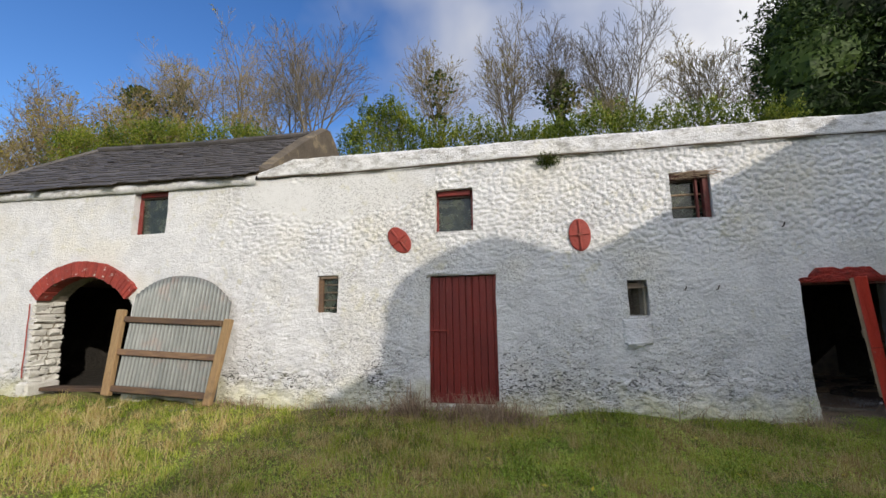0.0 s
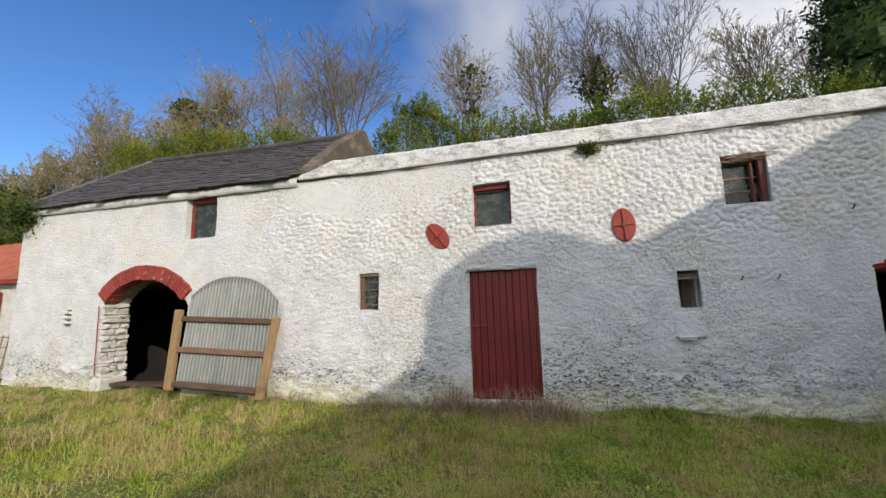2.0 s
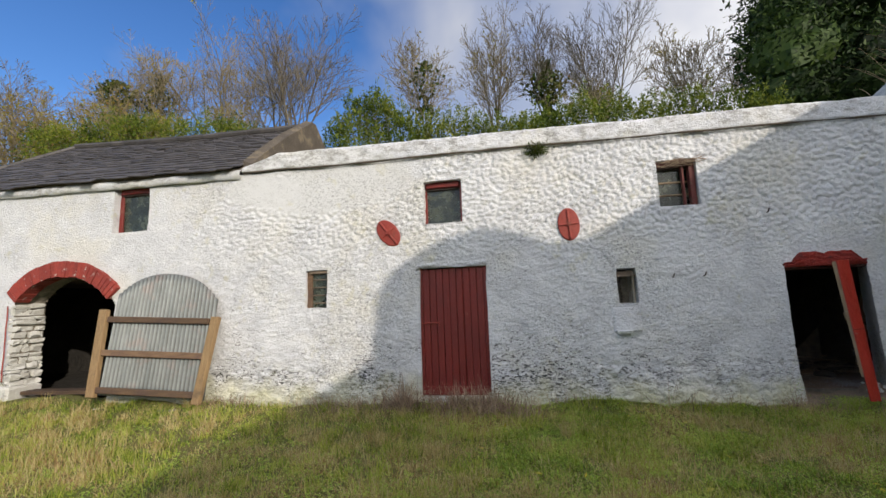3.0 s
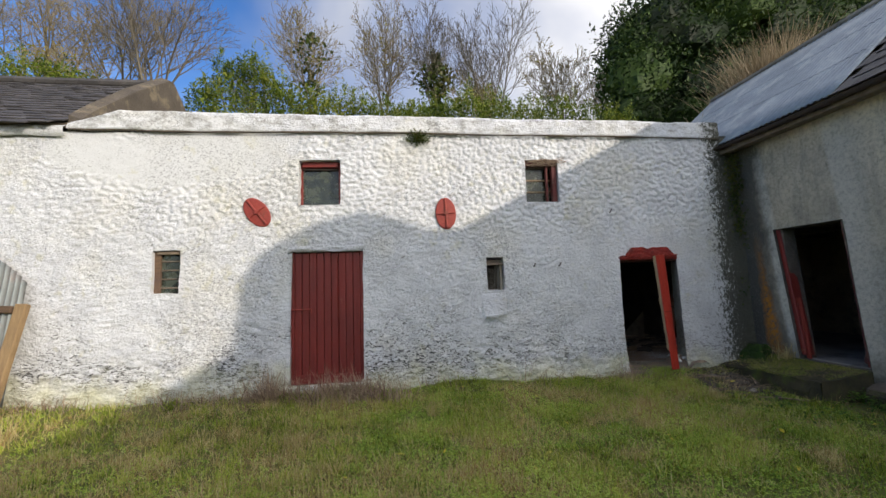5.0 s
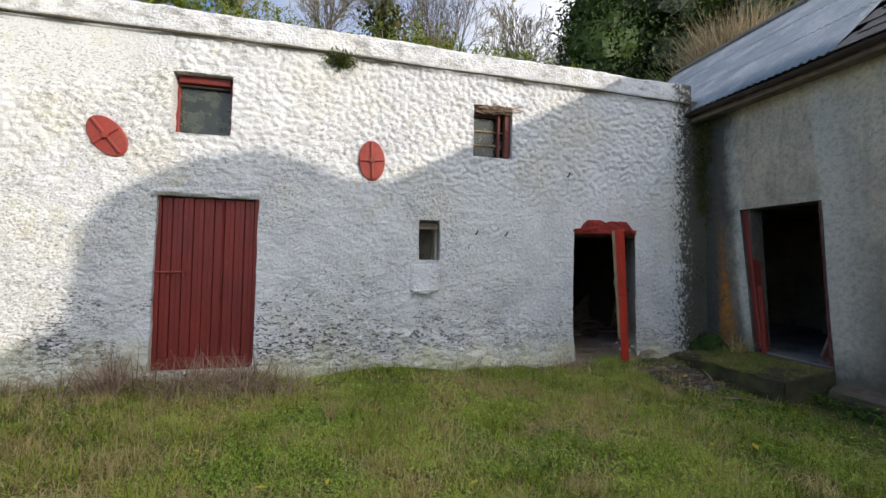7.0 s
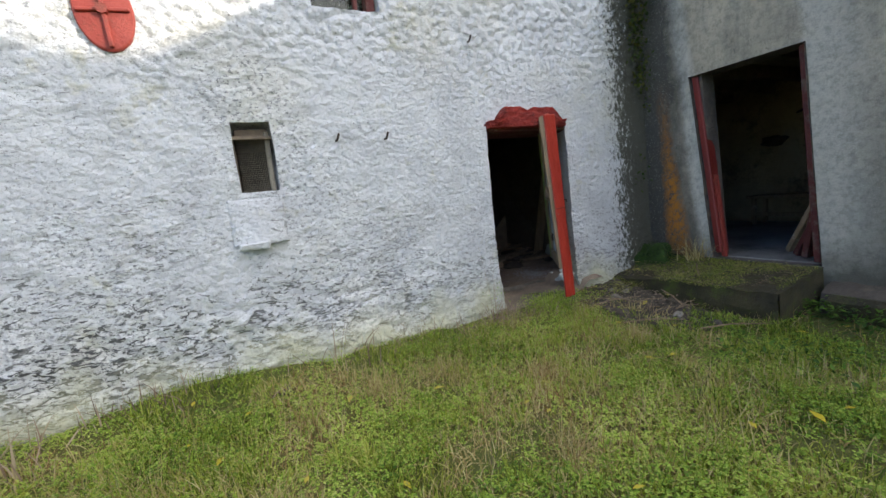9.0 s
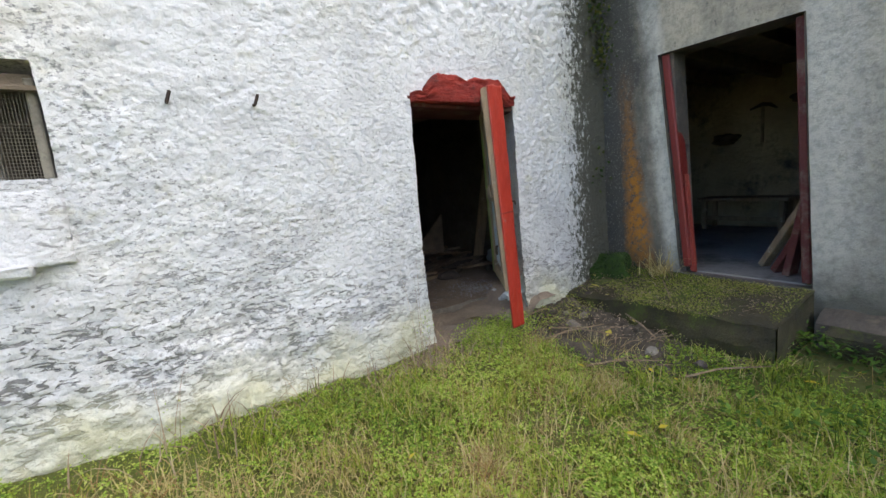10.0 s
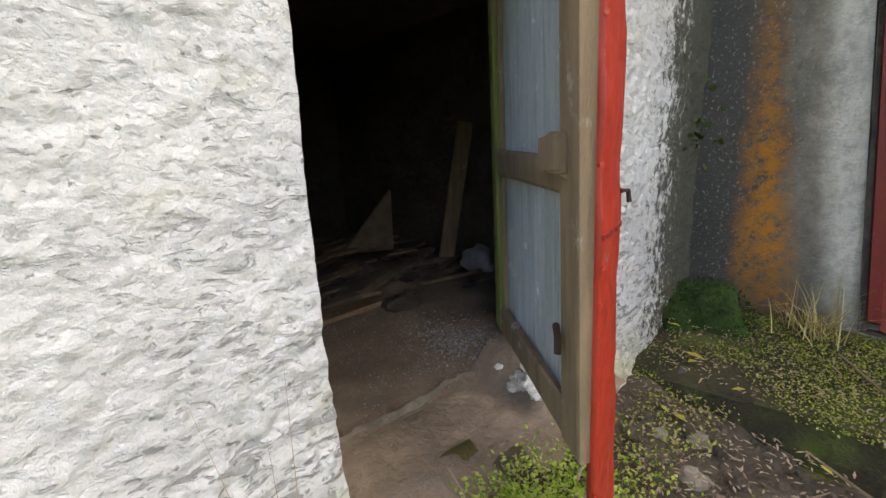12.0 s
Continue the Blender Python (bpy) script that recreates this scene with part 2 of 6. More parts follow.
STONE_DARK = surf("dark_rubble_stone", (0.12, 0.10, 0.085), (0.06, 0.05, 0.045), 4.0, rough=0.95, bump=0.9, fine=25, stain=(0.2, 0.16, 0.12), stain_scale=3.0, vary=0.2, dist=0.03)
# near-black colour stands in for the deep shade inside the arch
BAY_SHADE = surf("bay_shade_black", (0.04, 0.035, 0.03), (0.02, 0.018, 0.016), 3.0, rough=0.95, bump=0.9, fine=12, dist=0.05)
DARK_RED = surf("old_maroon_paint", (0.15, 0.03, 0.026), (0.09, 0.022, 0.02), 4.0, rough=0.75, bump=0.5, fine=50, stain=(0.20, 0.15, 0.12), stain_scale=5.0)
DARK_WALL = surf("dark_inner_wall", (0.14, 0.115, 0.095), (0.06, 0.05, 0.042), 3.0, rough=0.95, bump=0.9, fine=12, stain=(0.15, 0.11, 0.07), stain_scale=1.6, dist=0.05)
PALE_WALL = surf("old_distemper_wall", (0.42, 0.33, 0.22), (0.24, 0.19, 0.13), 2.0, rough=0.95, bump=0.6, fine=20, stain=(0.05, 0.045, 0.04), stain_scale=1.8, dist=0.02)
DIRT = surf("trodden_dirt", (0.40, 0.31, 0.235), (0.19, 0.145, 0.11), 3.0, rough=0.95, bump=0.9, fine=35, stain=(0.22, 0.19, 0.16), stain_scale=3.0, dist=0.02)
CONCRETE = surf("grey_floor", (0.27, 0.27, 0.26), (0.15, 0.15, 0.145), 2.0, rough=0.6, bump=0.3, fine=30, stain=(0.06, 0.06, 0.06), stain_scale=2.0)
SLATE = surf("roof_slate", (0.090, 0.080, 0.076), (0.050, 0.046, 0.046), 5.0, rough=0.6, bump=0.4, fine=40, stain=(0.16, 0.155, 0.14), stain_scale=7.0, stain_cut=(0.62, 0.72), vary=0.25)
SLATE_REST = surf("roof_slate_rest", (0.090, 0.080, 0.076), (0.050, 0.046, 0.046), 5.0, rough=0.6, bump=0.4, fine=40, stain=(0.16, 0.155, 0.14), stain_scale=7.0, stain_cut=(0.62, 0.72), island=0.25)
CEMENT = surf("old_cement", (0.30, 0.27, 0.22), (0.20, 0.175, 0.14), 3.0, rough=0.9, bump=0.6, fine=30, stain=(0.10, 0.09, 0.075), stain_scale=2.2, dist=0.02)
TIN = surf("galvanised_tin", (0.25, 0.275, 0.275), (0.16, 0.185, 0.19), 4.0, (1, 1, 0.3), 0.5, 0.25, 50, (0.30, 0.21, 0.19), 2.3, (0.55, 0.8), metal=0.35, dist=0.004)
tin_tree = TIN.node_tree
tin_skin = tin_tree.nodes["Principled BSDF"]
# shading of the corrugations, painted dark along each valley
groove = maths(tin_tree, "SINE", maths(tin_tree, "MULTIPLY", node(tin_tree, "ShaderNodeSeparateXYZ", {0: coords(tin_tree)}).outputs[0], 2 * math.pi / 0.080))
groove_shade = maths(tin_tree, "MULTIPLY", ramp(tin_tree, groove, -0.95, 0.1, 0.85, 0.0), ramp(tin_tree, noisy(tin_tree, coords(tin_tree, (4, 4, 0.8)), 3.0, 4.0), 0.3, 0.55, 0.5, 1.0))
tin_tree.links.new(mix(tin_tree, groove_shade, tin_skin.inputs["Base Color"].links[0].from_socket, (0.06, 0.052, 0.048)), tin_skin.inputs["Base Color"])
TIN_ROOF = surf("painted_tin_roof", (0.30, 0.35, 0.40), (0.20, 0.24, 0.28), 2.4, (1, 1, 1), 0.5, 0.3, 40, (0.42, 0.45, 0.47), 1.8, (0.5, 0.66), metal=0.2, dist=0.005)
RUST_ROOF = surf("rust_red_roof", (0.36, 0.10, 0.055), (0.27, 0.065, 0.04), 3.0, (1, 1, 0.5), 0.75, 0.4, 50, (0.30, 0.15, 0.09), 3.0, dist=0.005)
WOOD = surf("weathered_timber", (0.36, 0.24, 0.12), (0.24, 0.15, 0.075), 3.0, (9, 9, 1.2), 0.8, 0.6, 60, (0.10, 0.07, 0.05), 2.0, (0.55, 0.7), vary=0.12, dist=0.006)
WOOD_LONG = surf("weathered_rail_timber", (0.19, 0.115, 0.065), (0.10, 0.06, 0.04), 3.0, (1.2, 9, 9), 0.8, 0.6, 60, (0.09, 0.055, 0.045), 2.0, (0.5, 0.66), vary=0.35, dist=0.006)
WOOD_PALE = surf("bare_grey_timber", (0.37, 0.265, 0.17), (0.22, 0.155, 0.10), 3.0, (8, 8, 1.0), 0.85, 0.8, 60, (0.58, 0.52, 0.43), 6.0, (0.60, 0.68), dist=0.006)
BOARD_GREY = surf("flaking_grey_board", (0.50, 0.53, 0.55), (0.34, 0.37, 0.39), 4.0, (9, 9, 0.8), 0.75, 0.6, 60, (0.72, 0.73, 0.72), 9.0, (0.60, 0.66), vary=0.1, dist=0.006)
WOOD_ALGAE = surf("algae_green_timber", (0.36, 0.30, 0.17), (0.24, 0.21, 0.10), 3.0, (8, 8, 1.0), 0.85, 0.6, 60, (0.20, 0.23, 0.06), 1.1, (0.44, 0.56), dist=0.006)
WOOD_OLD = surf("dusty_scrap_wood", (0.24, 0.185, 0.135), (0.13, 0.10, 0.075), 3.0, (3, 3, 3), 0.9, 0.6, 50, vary=0.3, dist=0.006)
IRON = surf("rusted_iron", (0.07, 0.045, 0.035), (0.035, 0.028, 0.025), 12.0, rough=0.7, bump=0.5, metal=0.4)
SACK = surf("dirty_white_sack", (0.5, 0.5, 0.52), (0.34, 0.34, 0.36), 6.0, rough=0.6, bump=0.5, fine=30)
VERGE = surf("brown_cement_verge", (0.12, 0.098, 0.075), (0.07, 0.058, 0.047), 3.0, rough=0.9, bump=0.7, fine=30, stain=(0.26, 0.21, 0.14), stain_scale=2.2, dist=0.02)
LINTEL_RED = surf("rough_red_lintel", (0.38, 0.032, 0.02), (0.20, 0.02, 0.016), 9.0, (0.6, 1, 2.5), 0.85, 1.0, 40, (0.07, 0.02, 0.018), 6.0, (0.56, 0.66), dist=0.02)
BARK = surf("grey_bark", (0.19, 0.16, 0.12), (0.12, 0.10, 0.075), 4.0, (2, 2, 0.6), 0.9, 0.7, 40, (0.22, 0.21, 0.14), 2.0, dist=0.02)
TWIG = surf("twig_bark", (0.19, 0.165, 0.13), (0.115, 0.10, 0.08), 2.0, rough=0.85, bump=0.2, fine=30, island=0.25)
TWIG_OCHRE = surf("ochre_twig_bark", (0.29, 0.24, 0.15), (0.18, 0.15, 0.10), 2.0, rough=0.85, bump=0.2, fine=30, island=0.25)
SOIL = surf("dark_wet_soil", (0.15, 0.12, 0.085), (0.06, 0.048, 0.036), 6.0, rough=0.85, bump=1.0, fine=45, stain=(0.09, 0.075, 0.05), stain_scale=9.0, dist=0.03)
MOSS = surf("mossy_slab", (0.085, 0.072, 0.032), (0.036, 0.032, 0.02), 4.0, rough=0.95, bump=1.0, fine=60, stain=(0.09, 0.12, 0.022), stain_scale=3.2, stain_cut=(0.5, 0.62), dist=0.02)
GROUND = surf("grassy_ground", (0.13, 0.16, 0.03), (0.19, 0.155, 0.055), 1.4, rough=1.0, bump=1.0, fine=60, stain=(0.045, 0.035, 0.022), stain_scale=5.0, stain_cut=(0.58, 0.7), dist=0.03)
BANK = surf("overgrown_bank", (0.05, 0.065, 0.02), (0.09, 0.075, 0.035), 0.8, rough=1.0, bump=1.0, fine=20, dist=0.05)
GRASS = leafy("lawn_grass", [(0.10, 0.155, 0.022), (0.29, 0.38, 0.05), (0.45, 0.50, 0.085), (0.56, 0.52, 0.18)], 0.6, 0.42)
CLOVER = leafy("clover_leaf", [(0.12, 0.22, 0.035), (0.34, 0.50, 0.075), (0.56, 0.64, 0.16)], 0.6, 0.42)
STRAW = leafy("dry_grass", [(0.34, 0.25, 0.10), (0.54, 0.44, 0.19), (0.66, 0.57, 0.30), (0.36, 0.21, 0.10)], 0.6, 0.3)
DEAD = leafy("dead_stalk", [(0.20, 0.135, 0.10), (0.36, 0.26, 0.19), (0.48, 0.38, 0.27)])
GREEN_MOSS = surf("deep_green_moss", (0.045, 0.10, 0.012), (0.02, 0.05, 0.008), 9.0, rough=1.0, bump=1.0, fine=70, dist=0.03)
LAUREL = leafy("laurel_leaf", [(0.035, 0.065, 0.008), (0.08, 0.13, 0.014), (0.15, 0.20, 0.022), (0.25, 0.27, 0.04)], 0.4)
DARKLEAF = leafy("evergreen_leaf", [(0.008, 0.018, 0.006), (0.015, 0.034, 0.009), (0.03, 0.062, 0.013), (0.06, 0.10, 0.02)], 0.6, 0.12)
IVY = leafy("ivy_leaf", [(0.03, 0.055, 0.012), (0.06, 0.085, 0.018), (0.12, 0.115, 0.03)], 0.45)
AUTUMN = leafy("autumn_leaf", [(0.20, 0.18, 0.03), (0.36, 0.29, 0.05), (0.25, 0.26, 0.04), (0.33, 0.19, 0.06)])
YELLOW = leafy("fallen_leaf", [(0.55, 0.42, 0.02), (0.62, 0.50, 0.06), (0.48, 0.44, 0.12)], 0.5)
MOSSLEAF = leafy("moss_frond", [(0.08, 0.13, 0.02), (0.20, 0.28, 0.035), (0.37, 0.40, 0.08), (0.46, 0.40, 0.16)], 0.7, 0.3)
# weed green darkened to carry the shade near the east wall
SHADED_WEED = leafy("shaded_weed_leaf", [(0.045, 0.10, 0.015), (0.10, 0.19, 0.028), (0.20, 0.31, 0.055)], 0.5, 0.3)
PLUME = leafy("dry_plume", [(0.22, 0.165, 0.10), (0.33, 0.255, 0.16), (0.42, 0.34, 0.23)])

# ---- mesh tools ----
class Shape:
    """Points and faces of one mesh."""

    def __init__(self):
        self.v, self.f = [], []

    def add(self, v, f):
        n = len(self.v)
        self.v += [tuple(p) for p in v]
        self.f += [tuple(i + n for i in face) for face in f]
        return self

    def box(self, lo, hi, bevel=0.006, m=None, jit=0.0):
        """A box with chamfered edges."""
        c = [(a + b) / 2 for a, b in zip(lo, hi)]
        h = [abs(b - a) / 2 for a, b in zip(lo, hi)]
        e = min(bevel, 0.45 * min(h))
        pts, index = [], {}
        for sx in (-1, 1):
            for sy in (-1, 1):
                for sz in (-1, 1):
                    for ax in range(3):
                        p = [sx * h[0], sy * h[1], sz * h[2]]
                        for k in range(3):
                            if k != ax:
                                p[k] -= (sx, sy, sz)[k] * e
                        index[(sx, sy, sz, ax)] = len(pts)
                        pts.append([c[k] + p[k] + (random.uniform(-jit, jit) if jit else 0) for k in range(3)])
        fs = []
        for ax in range(3):
            o = [k for k in range(3) if k != ax]
            for s in (-1, 1):
                ring = []
                for a, b in ((-1, -1), (1, -1), (1, 1), (-1, 1)):
                    sg = [0, 0, 0]
                    sg[ax], sg[o[0]], sg[o[1]] = s, a, b
                    ring.append(index[(*sg, ax)])
                flip = (s > 0) == (ax == 1)
                fs.append(ring[::-1] if flip else ring)
        for ax in range(3):
            o = [k for k in range(3) if k != ax]
            for a in (-1, 1):
                for b in (-1, 1):
                    q = []
                    for s, which in ((-1, o[0]), (1, o[0]), (1, o[1]), (-1, o[1])):
                        sg = [0, 0, 0]
                        sg[ax], sg[o[0]], sg[o[1]] = s, a, b
                        q.append(index[(*sg, which)])
                    fs.append(q)
        for sx in (-1, 1):
            for sy in (-1, 1):
                for sz in (-1, 1):
                    fs.append([index[(sx, sy, sz, k)] for k in range(3)])
        if m is not None:
            pts = [m @ Vector(p) for p in pts]
        return self.add(pts, fs)

    def tube(self, line, radii, sides=8, cap=True):
        line = [Vector(p) for p in line]
        n = len(self.v)
        side = None
        for i, p in enumerate(line):
            d = (line[min(i + 1, len(line) - 1)] - line[max(i - 1, 0)]).normalized()
            if side is None:
                side = d.orthogonal().normalized()
            side = (side - d * side.dot(d)).normalized()
            up = d.cross(side)
            r = radii[i] if hasattr(radii, "__len__") else radii
            for k in range(sides):
                a = 2 * math.pi * k / sides
                self.v.append(tuple(p + r * (math.cos(a) * side + math.sin(a) * up)))
        for i in range(len(line) - 1):
            for k in range(sides):
                k2 = (k + 1) % sides
                self.f.append((n + i * sides + k, n + i * sides + k2, n + (i + 1) * sides + k2, n + (i + 1) * sides + k))
        if cap:
            self.f.append(tuple(n + k for k in range(sides))[::-1])
            self.f.append(tuple(n + (len(line) - 1) * sides + k for k in range(sides)))
        return self

    def sheet(self, fn, nu, nv):
        """A grid of points fn(u, v), u and v from 0 to 1."""
        pts = [fn(i / nu, j / nv) for j in range(nv + 1) for i in range(nu + 1)]
        w = nu + 1
        return self.add(pts, [(j * w + i, j * w + i + 1, (j + 1) * w + i + 1, (j + 1) * w + i) for j in range(nv) for i in range(nu)])

    def slab(self, fn, nu, nv, thick):
        """A closed plate on the sheet fn, thickened by the vector thick."""
        t = Vector(thick)
        n = len(self.v)
        self.sheet(fn, nu, nv)
        m = len(self.v)
        self.sheet(lambda u, v: Vector(fn(u, v)) + t, nu, nv)
        w = nu + 1
        edge = list(range(w)) + [j * w + nu for j in range(1, nv + 1)] + [nv * w + i for i in range(nu - 1, -1, -1)] + [j * w for j in range(nv - 1, 0, -1)]
        self.f += [(n + a, n + b, m + b, m + a) for a, b in zip(edge, edge[1:] + edge[:1])]
        return self


def mesh_of(name, shape, mat, smooth=False):
    me = bpy.data.meshes.new(name)
    if isinstance(shape, Shape):
        me.from_pydata(shape.v, [], shape.f)
    else:
        v, f = shape
        k = f.shape[1]
        me.vertices.add(len(v))
        me.vertices.foreach_set("co", np.ascontiguousarray(v, np.float32).ravel())
        me.loops.add(f.size)
        me.loops.foreach_set("vertex_index", np.ascontiguousarray(f, np.int32).ravel())
        me.polygons.add(len(f))
        me.polygons.foreach_set("loop_start", np.arange(0, f.size, k, dtype=np.int32))
        me.polygons.foreach_set("loop_total", np.full(len(f), k, np.int32))
        me.update(calc_edges=True)
    me.validate()
    me.materials.append(mat)
    if smooth:
        me.polygons.foreach_set("use_smooth", [True] * len(me.polygons))
    if isinstance(shape, Shape):
        bm = bmesh.new()
        bm.from_mesh(me)
        bmesh.ops.recalc_face_normals(bm, faces=bm.faces)
        bm.to_mesh(me)
        bm.free()
    return me


def part(name, shape, mat, parent=None, label="", smooth=False):
    """Links a shape as one mesh object, under a thing or a part."""
    ob = new(name, mesh_of(name, shape, mat, smooth))
    if parent is not None:
        ob.parent = parent
        ob.matrix_parent_inverse = parent.matrix_basis.inverted() if parent.parent is None else (parent.parent.matrix_basis @ parent.matrix_basis).inverted()
    if label:
        tagged(ob, label)
    return ob


def thing(name, at, label, category, group="", kind=""):
    ob = new(name)
    ob.matrix_basis = Matrix.Translation(at)
    return tagged(ob, label, category, group, kind)


def hash2(i, j, seed):
    h = (i.astype(np.int64) * 374761393 + j.astype(np.int64) * 668265263 + seed * 982451653) & 0x7FFFFFFF
    h = ((h ^ (h >> 13)) * 1274126177) & 0x7FFFFFFF
    return ((h ^ (h >> 16)) & 0xFFFF) / 65535.0


def vnoise(x, y, seed=0):
    x, y = np.asarray(x, float), np.asarray(y, float)
    i, j = np.floor(x), np.floor(y)
    u, v = x - i, y - j
    u, v = u * u * (3 - 2 * u), v * v * (3 - 2 * v)
    a, b = hash2(i, j, seed), hash2(i + 1, j, seed)
    c, d = hash2(i, j + 1, seed), hash2(i + 1, j + 1, seed)
    return (a * (1 - u) + b * u) * (1 - v) + (c * (1 - u) + d * u) * v - 0.5


def fbm(x, y, seed=0, octaves=4, gain=0.5):
    out, amp = 0.0, 1.0
    for k in range(octaves):
        out = out + amp * vnoise(x * 2.03**k, y * 2.03**k, seed + 17 * k)
        amp *= gain
    return out


def cells(x, y, seed=0):
    """Distance to the nearest of scattered points, one in each unit square."""
    x, y = np.asarray(x, float), np.asarray(y, float)
    i, j = np.floor(x), np.floor(y)
    best = np.full(x.shape, 9.0)
    for di in (-1, 0, 1):
        for dj in (-1, 0, 1):
            px, py = i + di + hash2(i + di, j + dj, seed), j + dj + hash2(i + di, j + dj, seed + 5)
            best = np.minimum(best, (x - px) ** 2 + (y - py) ** 2)
    return np.sqrt(best)


def step(x, lo, hi):
    t = np.clip((np.asarray(x, float) - lo) / (hi - lo), 0, 1)
    return t * t * (3 - 2 * t)


def ground_z(x, y):
    """Height of the yard: nearly level, rising a little to the walls, with soft lumps."""
    x, y = np.asarray(x, float), np.asarray(y, float)
    z = 0.245 + 0.10 * step(y, 4.9, 6.5) + 0.08 * step(-x, 4.0, 12.0) + 0.04 * step(x, 3.4, 5.2) * step(y, 5.0, 6.3)
    return z + 0.10 * step(y, 6.0, 6.45) * fbm(x * 1.7, y * 0.3, 4, 3) + 0.07 * fbm(x * 0.55, y * 0.55, 3, 3) + 0.03 * vnoise(x * 2.6, y * 2.6, 9) + 0.03 * fbm(x * 5.5, y * 5.5, 10, 2)


def strips(lines):
    """Grid lines: (from, to, step) stretches joined, without doubles."""
    out = []
    for a, b, s in lines:
        n = max(1, int(round((b - a) / s)))
        out += list(np.linspace(a, b, n + 1)[:-1])
    return np.array(out + [lines[-1][1]])


# ---- the white range: a long limewashed stone wall with its openings ----
X0, X1, ZTOP, YBACK = -12.35, 6.72, 4.44, 7.06
HOLES = {  # x0, x1, z0, z1
    "arch": (-9.30, -6.93, 0.28, 2.14), "loft_1": (-7.17, -6.36, 3.51, 4.40), "slot_1": (-3.05, -2.65, 1.91, 2.56),
    "loft_2": (-0.90, -0.25, 3.25, 3.99), "plank": (-1.01, 0.09, 0.44, 2.53), "slot_2": (2.085, 2.37, 1.81, 2.345),
    "loft_3": (2.82, 3.40, 3.26, 4.00), "open": (4.375, 5.40, 0.34, 2.29), "vent": (-10.50, -10.32, 1.74, 2.12)}
ARCH_C, ARCH_R = (-8.16, 1.235), 1.52


def front_y(x, z):
    """The face of the wall: it leans back a little, and is lumpy limewash over rubble."""
    x, z = np.asarray(x, float), np.asarray(z, float)
    calm = step(vnoise(x * 0.9, z * 0.9, 40) + 0.9 - np.hypot((x + 2.9) / 1.9, (z - 4.1) / 0.75), -0.02, 0.12)
    calm = np.maximum(calm, 0.85 * step(-x, 4.0, 6.0))
    top = step(z, 2.2, 3.3) * (1 - calm)
    lumps = np.clip(1 - (cells(x * 12.0 + 0.6 * vnoise(x * 4, z * 4, 8), z * 14.0, 3) / 0.62) ** 2, 0, 1) - 0.4
    scales = fbm(x * 8.5 + 2 * vnoise(x * 2, z * 3, 6), z * 12.5, 21, 5, 0.6)
    grit = fbm(x * 30, z * 34, 31, 2)
    nubs = 0.5 - np.minimum(cells(x * 19.0 + 0.8 * vnoise(x * 7, z * 7, 18), z * 24.0, 13), 1.0)
    out = 0.030 * fbm(x * 0.7, z * 0.7, 11, 3) + 0.024 * top * lumps + (0.013 * (1 - 0.62 * step(x, 2.6, 4.0)) * (1 - 0.45 * top) * (1 - 0.85 * calm)) * scales + 0.013 * (1 - 0.85 * calm) * (1 - 0.6 * top) * nubs * (0.4 + 1.2 * step(vnoise(x * 2.2, z * 2.6, 19), -0.2, 0.3)) + 0.007 * (1 - 0.7 * calm) * grit + 0.037 * step(1.15 + 0.7 * vnoise(x * 0.9, z * 0 + 1, 52) - z, 0.0, 0.6) * fbm(x * 4.5, z * 10, 53, 4, 0.6)
    foot = 0.05 * step(0.62 + 0.25 * vnoise(x * 1.7, x * 0 + 2, 51) - z, 0.0, 0.30)
    return 6.5 + 0.022 * (z - 1.5) - out - foot


def warp(x, z):
    return x + 0.030 * fbm(x * 1.6, z * 1.6, 71, 3), z + 0.026 * fbm(x * 1.6, z * 1.6, 81, 3)


def wall_lines(fine):
    xs = sorted({X0, X1, 1.2} | {h[k] for h in HOLES.values() for k in (0, 1)})
    zs = sorted({0.0, ZTOP} | {h[k] for h in HOLES.values() for k in (2, 3)})
    sx = lambda a: (0.030 if a < -4.2 else 0.022 if a < 1.2 else 0.0145) if fine else 9.0
    return strips([(a, b, sx(a)) for a, b in zip(xs, xs[1:])]), strips([(a, b, 0.0165 if fine else 9.0) for a, b in zip(zs, zs[1:])])


def in_hole(cx, cz, wide=False):
    gone = np.zeros(np.broadcast(cx, cz).shape, bool)
    for n, (a, b, c, d) in HOLES.items():
        gone |= (cx > a) & (cx < b) & (cz > c) & (cz < d)
    if wide:
        gone |= (cx > 5.40) & (cx < 5.68) & (cz > 0.34) & (cz < 2.29)
    gone |= (np.hypot(cx - ARCH_C[0], cz - ARCH_C[1]) < ARCH_R) & (cz > 2.14) & (cx > -9.3) & (cx < -6.93)
    return gone


wall = thing("wall_north", (0, 6.5, 0), "long whitewashed rubble stone wall with flaking limewash", "wall", kind="structure")


def wall_sheet(fine):
    xs, zs = wall_lines(fine)
    if not fine:
        xs, zs = np.unique(np.r_[xs, 5.68, np.arange(-9.3, -6.93, 0.06)]), np.unique(np.r_[zs, np.arange(2.14, 2.80, 0.04)])
    gx, gz = np.meshgrid(xs, zs)
    wx, wz = warp(gx, gz)
    gy = front_y(gx, gz) if fine else np.full(gx.shape, YBACK)
    v = np.stack([wx, gy, wz], -1).reshape(-1, 3)
    cx, cz = np.meshgrid((xs[1:] + xs[:-1]) / 2, (zs[1:] + zs[:-1]) / 2)
    j, i = np.nonzero(~in_hole(cx, cz, not fine))
    w = len(xs)
    f = np.stack([j * w + i, j * w + i + 1, (j + 1) * w + i + 1, (j + 1) * w + i], -1)
    return v, f


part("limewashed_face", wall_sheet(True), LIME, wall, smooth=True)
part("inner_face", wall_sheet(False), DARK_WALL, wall)


